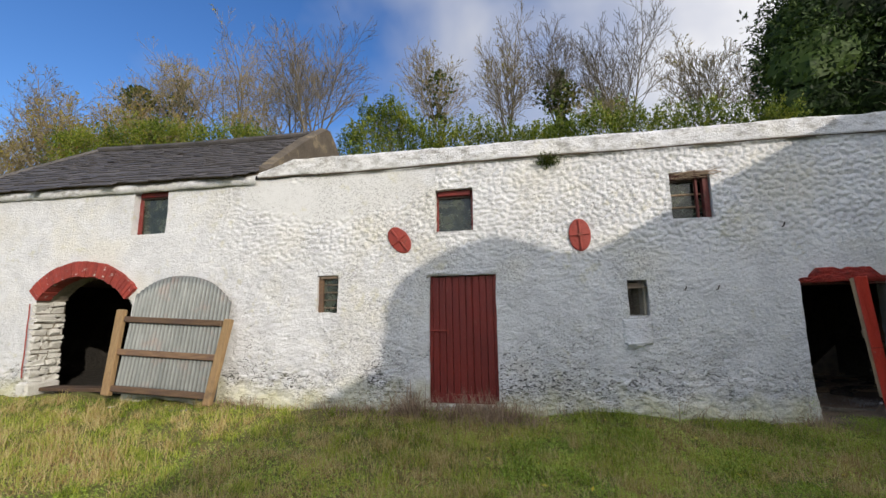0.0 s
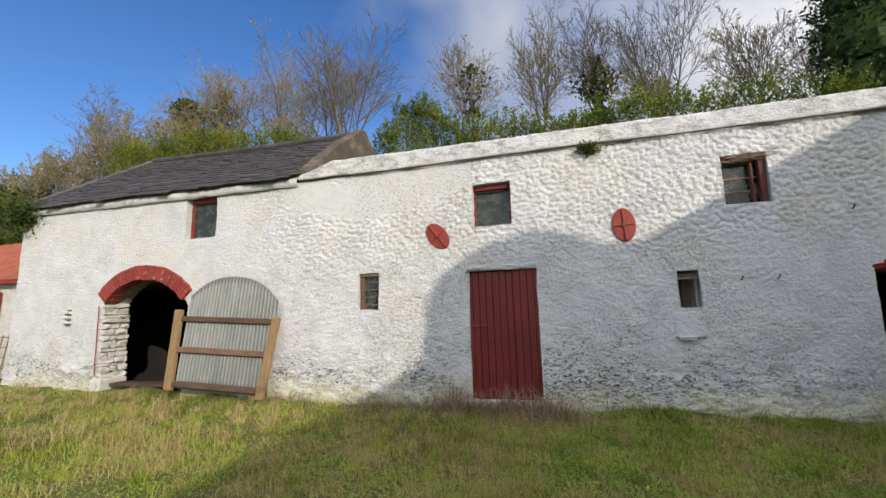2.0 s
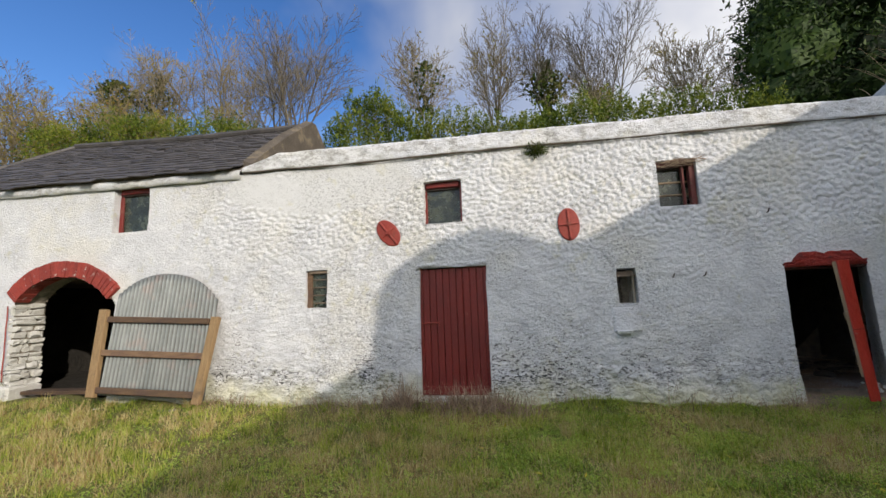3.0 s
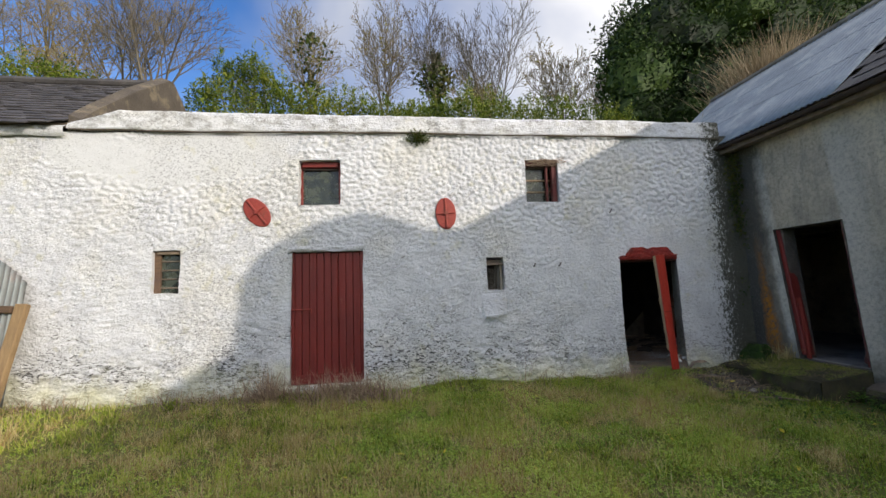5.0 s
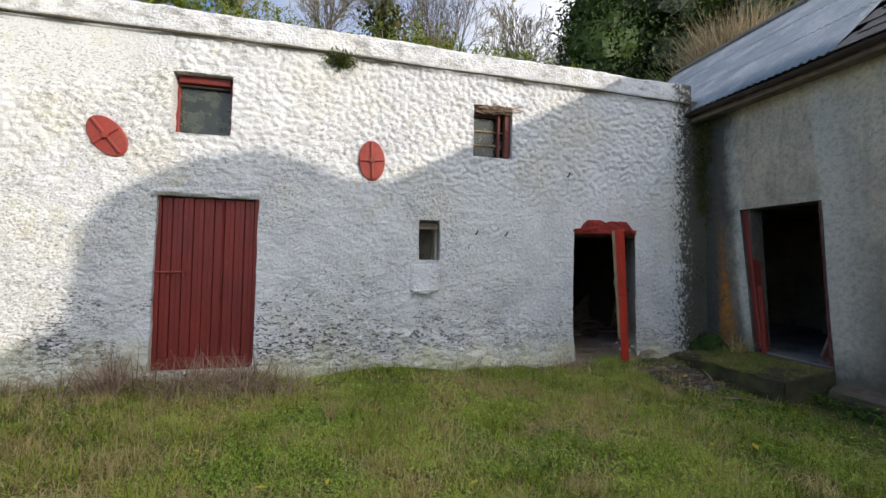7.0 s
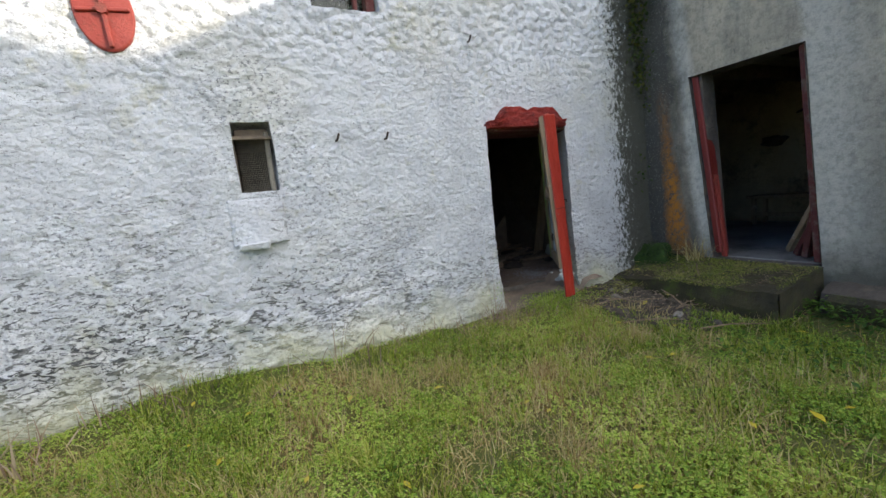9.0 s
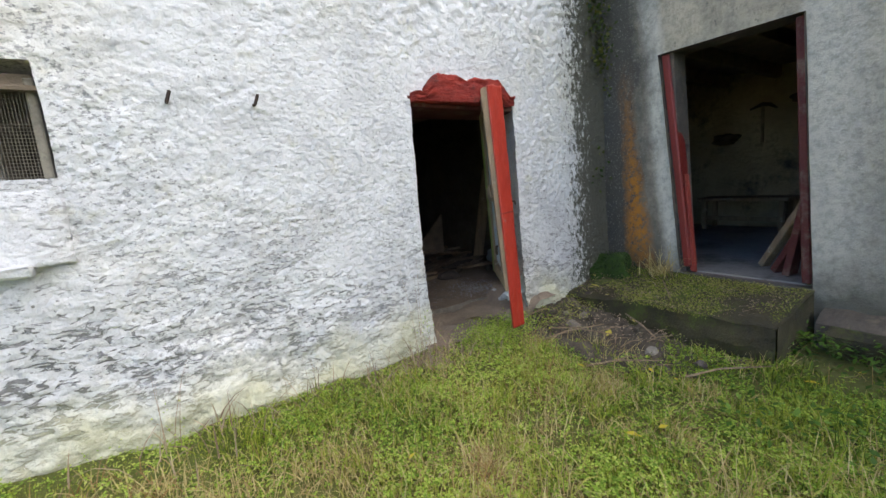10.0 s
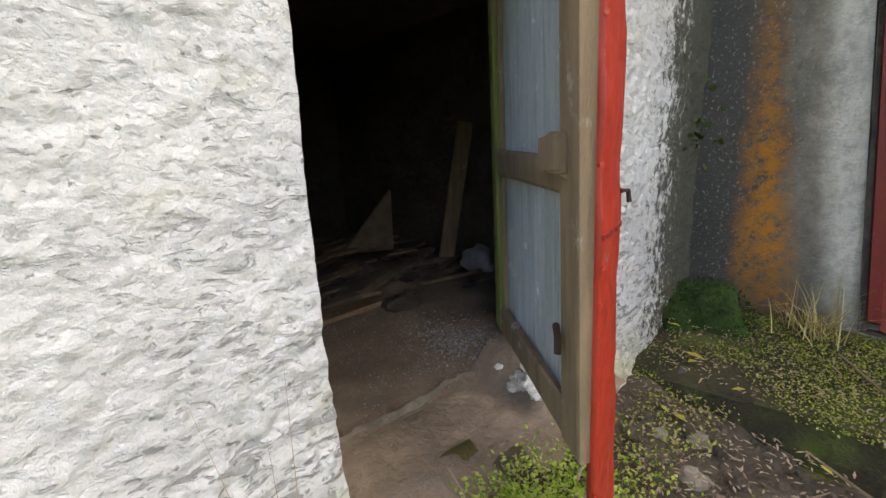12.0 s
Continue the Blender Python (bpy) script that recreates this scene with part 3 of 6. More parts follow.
def reveal(path, mat, name="reveal", splay=0.0):
    """The sides of an opening, from the face to the back of the wall, along a closed path of (x, z)."""
    pts = []
    for (ax, az), (bx, bz) in zip(path, path[1:] + path[:1]):
        n = max(1, int(math.hypot(bx - ax, bz - az) / 0.03))
        pts += [(ax + (bx - ax) * k / n, az + (bz - az) * k / n) for k in range(n)]
    x, z = np.array(pts).T
    rows = []
    wx, wz = warp(x, z)
    y0 = front_y(x, z)
    for k in range(13):
        d = k / 12
        y = y0 * (1 - d) + YBACK * d
        bump = 0.018 * fbm(y * 9 + x * 3, (x + z) * 8, 91, 3) * min(1, 4 * d)
        rows.append(np.stack([wx + bump + splay * d * (x > 5.38), y, wz + bump], -1))
    v = np.concatenate(rows)
    n = len(x)
    i = np.arange(n)
    f = np.concatenate([np.stack([k * n + i, k * n + (i + 1) % n, (k + 1) * n + (i + 1) % n, (k + 1) * n + i], -1) for k in range(12)])
    return part(name, (v, f), mat, wall, smooth=True)


for n, (a, b, c, d) in HOLES.items():
    if n == "arch":
        rise = [(ARCH_C[0] + (ARCH_R + 0.012) * math.cos(t), ARCH_C[1] + (ARCH_R + 0.012) * math.sin(t)) for t in np.linspace(0.638, 2.41, 24)]
        reveal([(a, c), (b, c)] + rise, CEMENT)
    else:
        reveal([(a, c), (b, c), (b, d), (a, d)], LIME, splay=0.27 if n == "open" else 0.0)

# end of the range, its back, floors and partitions
shell = Shape()
shell.box((X0, 7.06, 0), (X0 + 0.5, 11.6, 4.5), 0.02)
shell.box((X0 + 0.02, 6.56, 0), (X0 + 0.48, 7.05, 4.42), 0.02)
shell.box((X0, 11.6, 0), (X1, 12.1, 4.5), 0.02)
part("side_wall", shell, LIME, wall)
rooms = thing("wall_inner", (0, 9, 0), "dark rubble partition walls inside the range", "wall", kind="structure")
for x in (-3.75, 3.2, 6.72):
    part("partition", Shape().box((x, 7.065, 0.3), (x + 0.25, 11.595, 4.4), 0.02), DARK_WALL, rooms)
# added lining, coloured black to keep the bay in shade
part("west_lining", Shape().box((X0 + 0.5, 7.065, 0.3), (X0 + 0.6, 10.9, 4.4), 0.01), BAY_SHADE, rooms)
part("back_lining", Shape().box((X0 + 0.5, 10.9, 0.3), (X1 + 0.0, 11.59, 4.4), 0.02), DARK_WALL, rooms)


def floor_sheet(x0, x1, y0, y1, z, amp, seed, cell=0.06):
    xs, ys = np.arange(x0, x1 + 1e-6, cell), np.arange(y0, y1 + 1e-6, cell)
    gx, gy = np.meshgrid(xs, ys)
    gz = z + amp * fbm(gx * 2.2, gy * 2.2, seed, 4) * 2
    w = len(xs)
    j, i = np.meshgrid(np.arange(len(ys) - 1), np.arange(w - 1), indexing="ij")
    f = np.stack([j * w + i, j * w + i + 1, (j + 1) * w + i + 1, (j + 1) * w + i], -1).reshape(-1, 4)
    return np.stack([gx, gy, gz], -1).reshape(-1, 3), f


# the bay's shade is put into this floor's colour
tagged(part("floor_arch", floor_sheet(-12.0, -3.5, 6.90, 11.2, 0.36, 0.04, 6, 0.14), BAY_SHADE, smooth=True), "earth floor of the arched cart bay, coloured black for its shade", "floor", kind="structure")
tagged(part("floor_inner", floor_sheet(-3.5, 6.72, 6.96, 11.2, 0.44, 0.03, 5, 0.11), DIRT, smooth=True), "trodden brown dirt floor inside the range", "floor", kind="structure")
tagged(part("ceiling_inner", Shape().box((X0 + 0.5, 7.065, 2.72), (X1, 10.9, 2.86), 0.01), WOOD_OLD), "dark boarded loft floor over the rooms", "ceiling", kind="structure")
tagged(part("roof_flat", Shape().box((-4.3, 6.75, 4.45), (6.45, 12.1, 4.6), 0.02), CEMENT), "flat grey roof behind the parapet", "roof", kind="structure")

# parapet above the string line
parapet = thing("parapet", (1, 6.6, 4.45), "whitewashed plaster parapet over a cracked string course", "parapet", kind="structure")


def parapet_side(u, k):
    x = -4.35 + (6.42 + 4.35) * u
    top = 4.80 - 0.010 * (x + 4.35) + 0.018 * float(fbm(x * 1.3, 0.0 * x, 61, 4))
    low = 4.47 - 0.008 * (x + 4.35) + 0.03 * float(fbm(x * 0.8, 0.0 * x, 62, 3))
    if x < -3.6:
        top -= 0.22 * (1 - (x + 4.35) / 0.75)
    y0 = 6.520
    h = top - low
    ring = [(6.60, low - 0.002), (y0 + 0.012, low + 0.006)] + [(y0 + 0.02 * q, low + 0.015 + (h - 0.05) * q) for q in (0, 0.1, 0.2, 0.3, 0.4, 0.5, 0.6, 0.7, 0.8, 0.9, 1.0)] + [(y0 + 0.035, top - 0.012), (y0 + 0.06, top), (6.95, top + 0.01), (6.97, low)]
    yy, zz = ring[k]
    return (x, yy + 0.022 * float(fbm(x * 5, zz * 7, 64, 4)) + 0.02 * float(vnoise(x * 1.1, 3.0, 65)), zz + 0.012 * float(fbm(x * 6, k * 2.1, 65, 3)) * (k > 9))


part("coping", Shape().sheet(lambda u, v: parapet_side(u, int(round(v * 16))), 520, 16), LIME, parapet, smooth=True)
crack = Shape()
cx = [-4.3 + 0.12 * i for i in range(90)]
crack.tube([(x, 6.516, 4.468 - 0.008 * (x + 4.35) + 0.03 * float(fbm(x * 0.8, 0.0, 62, 3)) - 0.006) for x in cx],
           [0.013 + 0.014 * float(vnoise(x * 3.0, 1.0, 66)) for x in cx], 6)
part("string_line", crack, SOIL, parapet, "dark open joint under the coping")

# slate roof over the lofts
roof = thing("slate_roof", (-8, 9, 5), "dark hipped slate roof with slipped slates and cement verge", "roof", kind="structure")
EAVE_A, EAVE_B = Vector((-12.55, 6.38, 4.60)), Vector((-4.34, 6.38, 4.50))
RIDGE_A, RIDGE_B = Vector((-11.35, 9.0, 6.60)), Vector((-4.37, 9.0, 6.40))


def roof_at(u, v):
    a, b = EAVE_A.lerp(RIDGE_A, v), EAVE_B.lerp(RIDGE_B, v)
    p = a.lerp(b, u)
    p.z += 0.05 * math.sin(3.1 * u + 0.4) * math.sin(math.pi * v) - 0.045 * math.sin(math.pi * u) * v
    return p


part("roof_deck", Shape().slab(lambda u, v: roof_at(u, 0.06 + 0.94 * v) + Vector((0, 0, -0.05)), 24, 8, (0, 0.02, -0.06)), WOOD_OLD, roof)
hip = Shape()
hip.slab(lambda u, v: Vector((-12.55, 6.38 + 5.4 * u, 4.60)).lerp(RIDGE_A, v) + Vector((0, 0, -0.02)), 10, 8, (0.03, 0, -0.05))
hip.slab(lambda u, v: Vector((-12.55 + 8.1 * u, 11.9, 4.55)).lerp(RIDGE_A.lerp(RIDGE_B, u), v), 10, 8, (0, -0.02, -0.06))
part("back_slope", hip, SLATE_REST, roof)
rest, rows_n = Shape(), 19
slate_jobs = []
for r in range(rows_n):
    v0, v1 = r / rows_n, min((r + 1.55) / rows_n, 1.0)
    n = int(8.13 * (1 - 0.16 * r / rows_n) / 0.27)
    for k in range(n):
        u0, u1 = (k + (r % 2) * 0.5 - 0.5) / n, (k + (r % 2) * 0.5 + 0.5) / n
        u0, u1 = max(u0, 0.0) + 0.0008, min(u1, 1.0) - 0.0008
        if u1 - u0 < 0.008:
            continue
        slip = random.uniform(-0.006, 0.006) + (random.choice((0, 0, 0, 0.02, -0.015)))
        lift = random.uniform(0.0, 0.010) + (0.02 if random.random() < 0.03 else 0)
        a, b, c, d = roof_at(u0, v0 - slip), roof_at(u1, v0 - slip + random.uniform(-0.004, 0.004)), roof_at(u1, v1), roof_at(u0, v1)
        up = Vector((0, -0.6, 0.8))
        a, b, c, d = a + up * (0.026 + lift), b + up * (0.026 + lift * random.random()), c + up * 0.004, d + up * 0.004
        slate_jobs.append((r, [a, b, c, d, a - up * 0.018, b - up * 0.018, c - up * 0.008, d - up * 0.008]))
BOXF = [(0, 1, 2, 3), (7, 6, 5, 4), (0, 4, 5, 1), (1, 5, 6, 2), (2, 6, 7, 3), (3, 7, 4, 0)]
single_slates = [j for j in slate_jobs if j[0] < 10][:300]
for job in slate_jobs:
    if job not in single_slates:
        rest.add(job[1], BOXF)
tagged(part("slate_rest", rest, SLATE_REST, roof), kind="stuff")
caps = Shape()
for k in range(17):
    a, b = RIDGE_A.lerp(RIDGE_B, k / 17), RIDGE_A.lerp(RIDGE_B, (k + 1) / 17)
    sag = Vector((0, 0, 0.05 - 0.045 * math.sin(math.pi * (k + 0.5) / 17)))
    caps.tube([a + sag, b + sag - (b - a) * 0.02], 0.085, 8)
for k in range(9):
    a, b = EAVE_A.lerp(RIDGE_A, k / 9), EAVE_A.lerp(RIDGE_A, (k + 1) / 9)
    caps.tube([a + Vector((0, 0, 0.03)), b + Vector((0, 0, 0.03)) - (b - a) * 0.02], 0.06, 8)
part("ridge_tile", caps, SLATE_REST, roof)
gable = Shape()
prof = [(6.58, 4.44), (6.58, 4.70), (7.0, 5.06), (7.9, 5.80), (8.95, 6.56), (9.10, 6.57), (10.2, 5.75), (11.9, 4.55), (11.9, 4.40)]
for s, x in enumerate((-4.38, -4.20)):
    gable.add([(x + 0.015 * math.sin(7 * y), y, z + (0.02 if s == 0 else -0.05)) for y, z in prof], [])
n = len(prof)
gable.f += [tuple(range(n))[::-1], tuple(range(n, 2 * n))] + [(i, (i + 1) % n, n + (i + 1) % n, n + i) for i in range(n)]
part("gable_verge", gable, VERGE, roof, "brown cemented gable verge")
eave = Shape()


def eave_course(u, v):
    x = -12.5 + 8.15 * u
    z = 4.585 - 0.10 * u + 0.012 * float(fbm(x * 4, 1.0, 67, 3))
    ring = [(6.52, z - 0.135), (6.485, z - 0.115), (6.47, z - 0.065), (6.475, z - 0.008), (6.62, z + 0.10)]
    y, zz = ring[int(round(v * 4))]
    return (x, y + 0.02 * float(fbm(x * 5, v * 3, 68, 3)), zz + 0.012 * float(vnoise(x * 6, v * 4, 69)))


eave.sheet(eave_course, 260, 4)
part("eave_course", eave, LIME, roof, "whitewashed stone eaves course", smooth=True)

# arch: brick ring, stone jamb
arch = thing("archway", (-8.1, 6.5, 0.3), "red-painted brick arch over a whitewashed stone jamb", "archway", kind="structure")
a0, a1, count = 0.74, 2.39, 30
for k in range(count):
    t0, t1 = a0 + (a1 - a0) * (k + 0.06) / count, a0 + (a1 - a0) * (k + 0.94) / count
    r0, r1 = 1.485 + random.uniform(-0.012, 0.006), 1.775 + random.uniform(-0.012, 0.016)
    if k in (13, 14):
        r0 -= 0.03
    y0, y1 = 6.455 + random.uniform(-0.012, 0.008), 6.72
    b = Shape()
    ring = [(r0, t0), (r1, t0), (r1, t1), (r0, t1)]
    b.add([(ARCH_C[0] + r * math.cos(t), y, ARCH_C[1] + r * math.sin(t)) for y in (y0, y1) for r, t in ring], [(0, 1, 2, 3), (7, 6, 5, 4), (0, 4, 5, 1), (1, 5, 6, 2), (2, 6, 7, 3), (3, 7, 4, 0)])
    part("brick", b, BRICK, arch)
mortar = Shape()
mortar.sheet(lambda u, v: (ARCH_C[0] + (1.49 + 0.27 * v) * math.cos(a0 + (a1 - a0) * u), 6.468, ARCH_C[1] + (1.49 + 0.27 * v) * math.sin(a0 + (a1 - a0) * u)), 40, 1)
part("mortar", mortar, RED_IRON, arch)
z = 0.42
while z < 2.20:
    h = random.uniform(0.06, 0.19)
    y = 6.475
    while y < 7.0:
        w = random.uniform(0.12, 0.42)
        y2 = min(y + w, 7.05)
        if y2 - y > 0.05:
            part("stone", Shape().box((-9.36 + random.uniform(-0.02, 0.02), y + 0.012, z + 0.014), (-9.235 + random.uniform(-0.04, 0.04), y2 - 0.012, z + h - 0.012), 0.034, jit=0.026), STONE_WHITE, arch)
        y = y2
    z += h
edge = Shape().sheet(lambda u, v: (-9.375 + 0.035 * u + 0.02 * float(fbm(v * 6, 1, 26, 3)), 6.452 - 0.012 * math.sin(math.pi * u), 0.72 + 1.46 * v), 4, 40)
part("jamb_edge", edge, RED_IRON, arch, "narrow red-painted jamb edge")
part("foot_stone", Shape().box((-9.40, 6.40, 0.22), (-9.14, 7.02, 0.62), 0.04, jit=0.02), STONE_WHITE, arch)
vent = thing("slit_vent", (-10.4, 6.5, 1.74), "narrow slit vent with stones wedged across it", "vent", kind="structure")
for z in (1.83, 1.95, 2.05):
    part("stone", Shape().box((-10.53, 6.46, z - 0.028), (-10.31, 6.75, z + 0.028), 0.015, jit=0.012), STONE_WHITE, vent)


# ---- tin gate leaning beside the arch ----
gate = thing("tin_gate", (-5.75, 6.12, 0.45), "arched corrugated tin gate in a timber frame, leaning on the wall", "gate")
TILT_G = math.atan2(0.33, 2.15)


def gp(x, d, h):
    """Across the gate x, out of its plane d, up along it h."""
    s = -0.045 * (x + 5.75)
    return Vector((x, 6.13 + h * math.sin(TILT_G) - d * math.cos(TILT_G), 0.47 + h * math.cos(TILT_G) + s + d * math.sin(TILT_G)))


def gate_bar(x0, x1, h0, h1, d0, d1, lean=0.0):
    b = Shape().box((x0, d0, h0), (x1, d1, h1), 0.012, jit=0.004)
    b.v = [tuple(gp(p[0] + lean * (p[2] - 0.6), p[1], p[2])) for p in b.v]
    return b


def tin_point(u, v):
    x = -6.74 + 2.10 * u
    q = (x + 5.69) / 1.05
    top = 2.20 - 0.42 * abs(q) ** 2.6 - (0.06 if q > 0 else 0.0) * q
    return gp(x, 0.012 + 0.021 * math.sin(2 * math.pi * x / 0.080), 0.04 + (top - 0.04) * v)


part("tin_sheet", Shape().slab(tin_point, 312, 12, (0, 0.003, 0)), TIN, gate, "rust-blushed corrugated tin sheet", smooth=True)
part("post", gate_bar(-6.93, -6.76, 0.0, 1.52, 0.02, 0.11, -0.06), WOOD, gate)
part("post", gate_bar(-4.75, -4.60, -0.02, 1.42, 0.02, 0.11, 0.11), WOOD, gate)
for h, nm in ((0.07, "rail"), (0.70, "rail"), (1.29, "rail")):
    part(nm, gate_bar(-6.80, -4.72, h, h + 0.105, 0.028, 0.085), WOOD_LONG, gate)
part("hook", Shape().tube([gp(-4.60, 0.06, 1.36), gp(-4.57, 0.09, 1.36), gp(-4.555, 0.09, 1.30), gp(-4.58, 0.08, 1.26)], 0.009, 6), IRON, gate)


# ---- windows ----
def loft_window(name, hole, label, mat, side=0.035, bars=0, deep=0.15):
    """A window set back in its reveal: thin side frames, a heavier head, dusty glass."""
    a, b, c, d = HOLES[hole]
    w = thing(name, ((a + b) / 2, 6.6, c), label, "window", kind="structure")
    y = 6.55 + deep
    part("window_frame", Shape().box((a - 0.01, y, c + 0.005), (a + side, y + 0.07, d - 0.005), 0.008, jit=0.003), mat, w)
    part("window_frame", Shape().box((b - side - 0.015, y - 0.03, c + 0.005), (b + 0.01, y + 0.07, d - 0.005), 0.008, jit=0.003), mat, w)
    part("window_head", Shape().box((a + side, y - 0.06, d - 0.10), (b - side - 0.015, y + 0.07, d - 0.002), 0.010, jit=0.004), mat, w)
    part("window_head", Shape().box((a + side, y - 0.02, d - 0.135), (b - side - 0.015, y + 0.06, d - 0.103), 0.006, jit=0.003), IRON, w)
    part("pane", Shape().box((a + side - 0.005, y + 0.03, c - 0.005), (b - side, y + 0.036, d - 0.13), 0.001), GLASS, w)
    for k in range(bars):
        z = c + (d - c - 0.13) * (k + 1) / (bars + 1)
        part("glazing_bar", Shape().box((a + side, y + 0.004, z - 0.012), (b - side - 0.015, y + 0.045, z + 0.012), 0.005), WOOD_PALE, w)
    part("window_sill", Shape().box((a - 0.01, 6.57, c - 0.03), (b + 0.01, y + 0.06, c + 0.010), 0.012, jit=0.004), LIME, w)
    return w


loft_window("window_1", "loft_1", "small loft window in a red frame, half boarded", RED, 0.075)
loft_window("window_2", "loft_2", "dusty loft window under a chipped red head", RED, 0.028)
third = loft_window("window_3", "loft_3", "old barred loft window choked with twigs on top", DARK_RED, 0.02, 2, 0.13)
part("shutter_post", Shape().box((3.20, 6.61, 3.27), (3.235, 6.67, 3.92), 0.008, jit=0.004), DARK_RED, third)
part("shutter_post", Shape().box((3.30, 6.59, 3.27), (3.385, 6.68, 3.96), 0.008, jit=0.005), DARK_RED, third)
nest = Shape()
for k in range(60):
    x, z = random.uniform(2.82, 3.30), random.uniform(3.90, 4.0)
    nest.tube([(x, random.uniform(6.52, 6.62), z), (x + random.uniform(-0.05, 0.05) + 0.12, random.uniform(6.5, 6.62), z + random.uniform(-0.03, 0.05)), (x + 0.28, random.uniform(6.5, 6.62), z + random.uniform(-0.04, 0.06))], 0.004, 4)
tagged(part("twig_nest", nest, DEAD), "untidy brown twig nest under the window head", "nest")
# pale boards propped behind the first two loft windows
for box, lab in ((((-6.80, 6.752, 3.53), (-6.56, 6.764, 4.22)), "pale weathered board propped behind the loft window"),
                 (((-0.86, 6.752, 3.24), (-0.50, 6.766, 3.86)), "greenish dusty board leaning behind the loft glass")):
    tagged(part("window_board", Shape().box(*box, 0.004), BOARD_GREY), lab, "board")


def slot_window():
    a, b, c, d = HOLES["slot_1"]
    w = thing("window_4", ((a + b) / 2, 6.6, c), "narrow slatted window with a wooden frame", "window", kind="structure")
    y = 6.585
    for x0, x1 in ((a - 0.01, a + 0.085), (b - 0.03, b + 0.01)):
        part("window_frame", Shape().box((x0, y, c), (x1, y + 0.06, d), 0.008), WOOD_LONG, w)
    part("window_frame", Shape().box((a + 0.05, y - 0.03, d - 0.05), (b - 0.03, y + 0.06, d), 0.008), WOOD_OLD, w)
    part("pane", Shape().box((a + 0.08, y + 0.05, c), (b - 0.02, y + 0.056, d - 0.04), 0.001), GLASS, w)
    for k in range(4):
        z = c + 0.09 + k * 0.135
        part("slat", Shape().box((a + 0.085, y + 0.02, z - 0.010), (b - 0.03, y + 0.048, z + 0.010), 0.004), WOOD_OLD, w)
    a, b, c, d = HOLES["slot_2"]
    w = thing("window_5", ((a + b) / 2, 6.6, c), "tiny mesh-covered opening with a grey frame", "window", kind="structure")
    y = 6.60
    part("window_frame", Shape().box((a - 0.01, y, c), (a + 0.016, y + 0.05, d - 0.06), 0.006), WOOD_OLD, w)
    part("window_frame", Shape().box((b - 0.055, y - 0.02, c), (b - 0.015, y + 0.05, d - 0.06), 0.008), CEMENT, w)
    part("window_frame", Shape().box((a - 0.01, y - 0.06, d - 0.125), (b + 0.01, y + 0.03, d - 0.105), 0.006, jit=0.006), WOOD_OLD, w)
    part("board", Shape().box((a + 0.02, y + 0.02, d - 0.105), (b - 0.03, y + 0.04, d - 0.04), 0.006, jit=0.008), WOOD_OLD, w)
    mesh = Shape()
    for k in range(17):
        x = a + 0.03 + (b - a - 0.085) * k / 16
        mesh.tube([(x, y + 0.012, c), (x, y + 0.012, d - 0.12)], 0.0017, 3, False)
    for k in range(26):
        z = c + (d - 0.12 - c) * k / 25
        mesh.tube([(a + 0.03, y + 0.013, z), (b - 0.055, y + 0.013, z)], 0.0017, 3, False)
    part("wire_mesh", mesh, CEMENT, w)


slot_window()


def ledge_y(u, v):
    """The lump of limewash and the small stone ledge under the tiny window."""
    x, z = 1.98 + 0.40 * u, 1.40 + 0.36 * v
    out = 0.075 * math.sin(math.pi * min(max(u, 0.02), 0.98)) ** 0.45 * (1 - v) ** 0.8
    return (x + 0.01 * float(vnoise(u * 9, v * 9, 3)), 6.505 - out + 0.012 * float(fbm(u * 6, v * 6, 4, 3)), z + 0.01 * float(vnoise(u * 7, v * 3, 5)))


ledge = thing("stone_ledge", (2.18, 6.5, 1.4), "limewashed stone ledge jutting under the small window", "ledge", kind="structure")
part("plaster_lump", Shape().slab(ledge_y, 22, 18, (0, 0.07, 0)), LIME, ledge, smooth=True)
part("ledge_stone", Shape().box((2.02, 6.395, 1.365), (2.235, 6.50, 1.425), 0.022, jit=0.008), LIME, ledge)

# ---- red plank door ----
door = thing("door_1", (-0.46, 6.58, 0.44), "closed red-painted plank door with an iron slide bolt", "door", kind="structure")
part("door_frame", Shape().box((-1.03, 6.56, 0.46), (-0.97, 6.66, 2.50), 0.006, jit=0.004), RED, door)
part("door_frame", Shape().box((0.045, 6.56, 0.50), (0.10, 6.66, 2.50), 0.006, jit=0.004), RED, door)
for k in range(9):
    x0, x1 = -0.968 + 1.011 * k / 9, -0.968 + 1.011 * (k + 1) / 9
    d = random.uniform(0, 0.006)
    part("plank", Shape().box((x0 + 0.003, 6.575 + d, 0.58), (x1 - 0.003, 6.61 + d, 2.49 + random.uniform(-0.01, 0.004)), 0.009, jit=0.0015), RED, door)
    part("plank_bead", Shape().box(((x0 + x1) / 2 - 0.006, 6.568 + d, 0.60), ((x0 + x1) / 2 + 0.006, 6.578 + d, 2.47), 0.004), RED, door)
part("foot_board", Shape().box((-0.972, 6.56, 0.455), (0.045, 6.60, 0.60), 0.008, jit=0.004), RED, door)
part("cover_strip", Shape().box((-0.345, 6.557, 0.62), (-0.312, 6.575, 2.44), 0.004, jit=0.003), RED, door)
bolt = part("slide_bolt", Shape().tube([(-1.02, 6.545, 1.60), (-0.70, 6.548, 1.605)], 0.013, 8).tube([(-0.71, 6.548, 1.605), (-0.70, 6.52, 1.60), (-0.70, 6.515, 1.55)], 0.010, 6), RED_IRON, door)
part("bolt_staple", Shape().box((-0.80, 6.53, 1.575), (-0.77, 6.57, 1.635), 0.005), IRON, bolt)
lint = Shape()
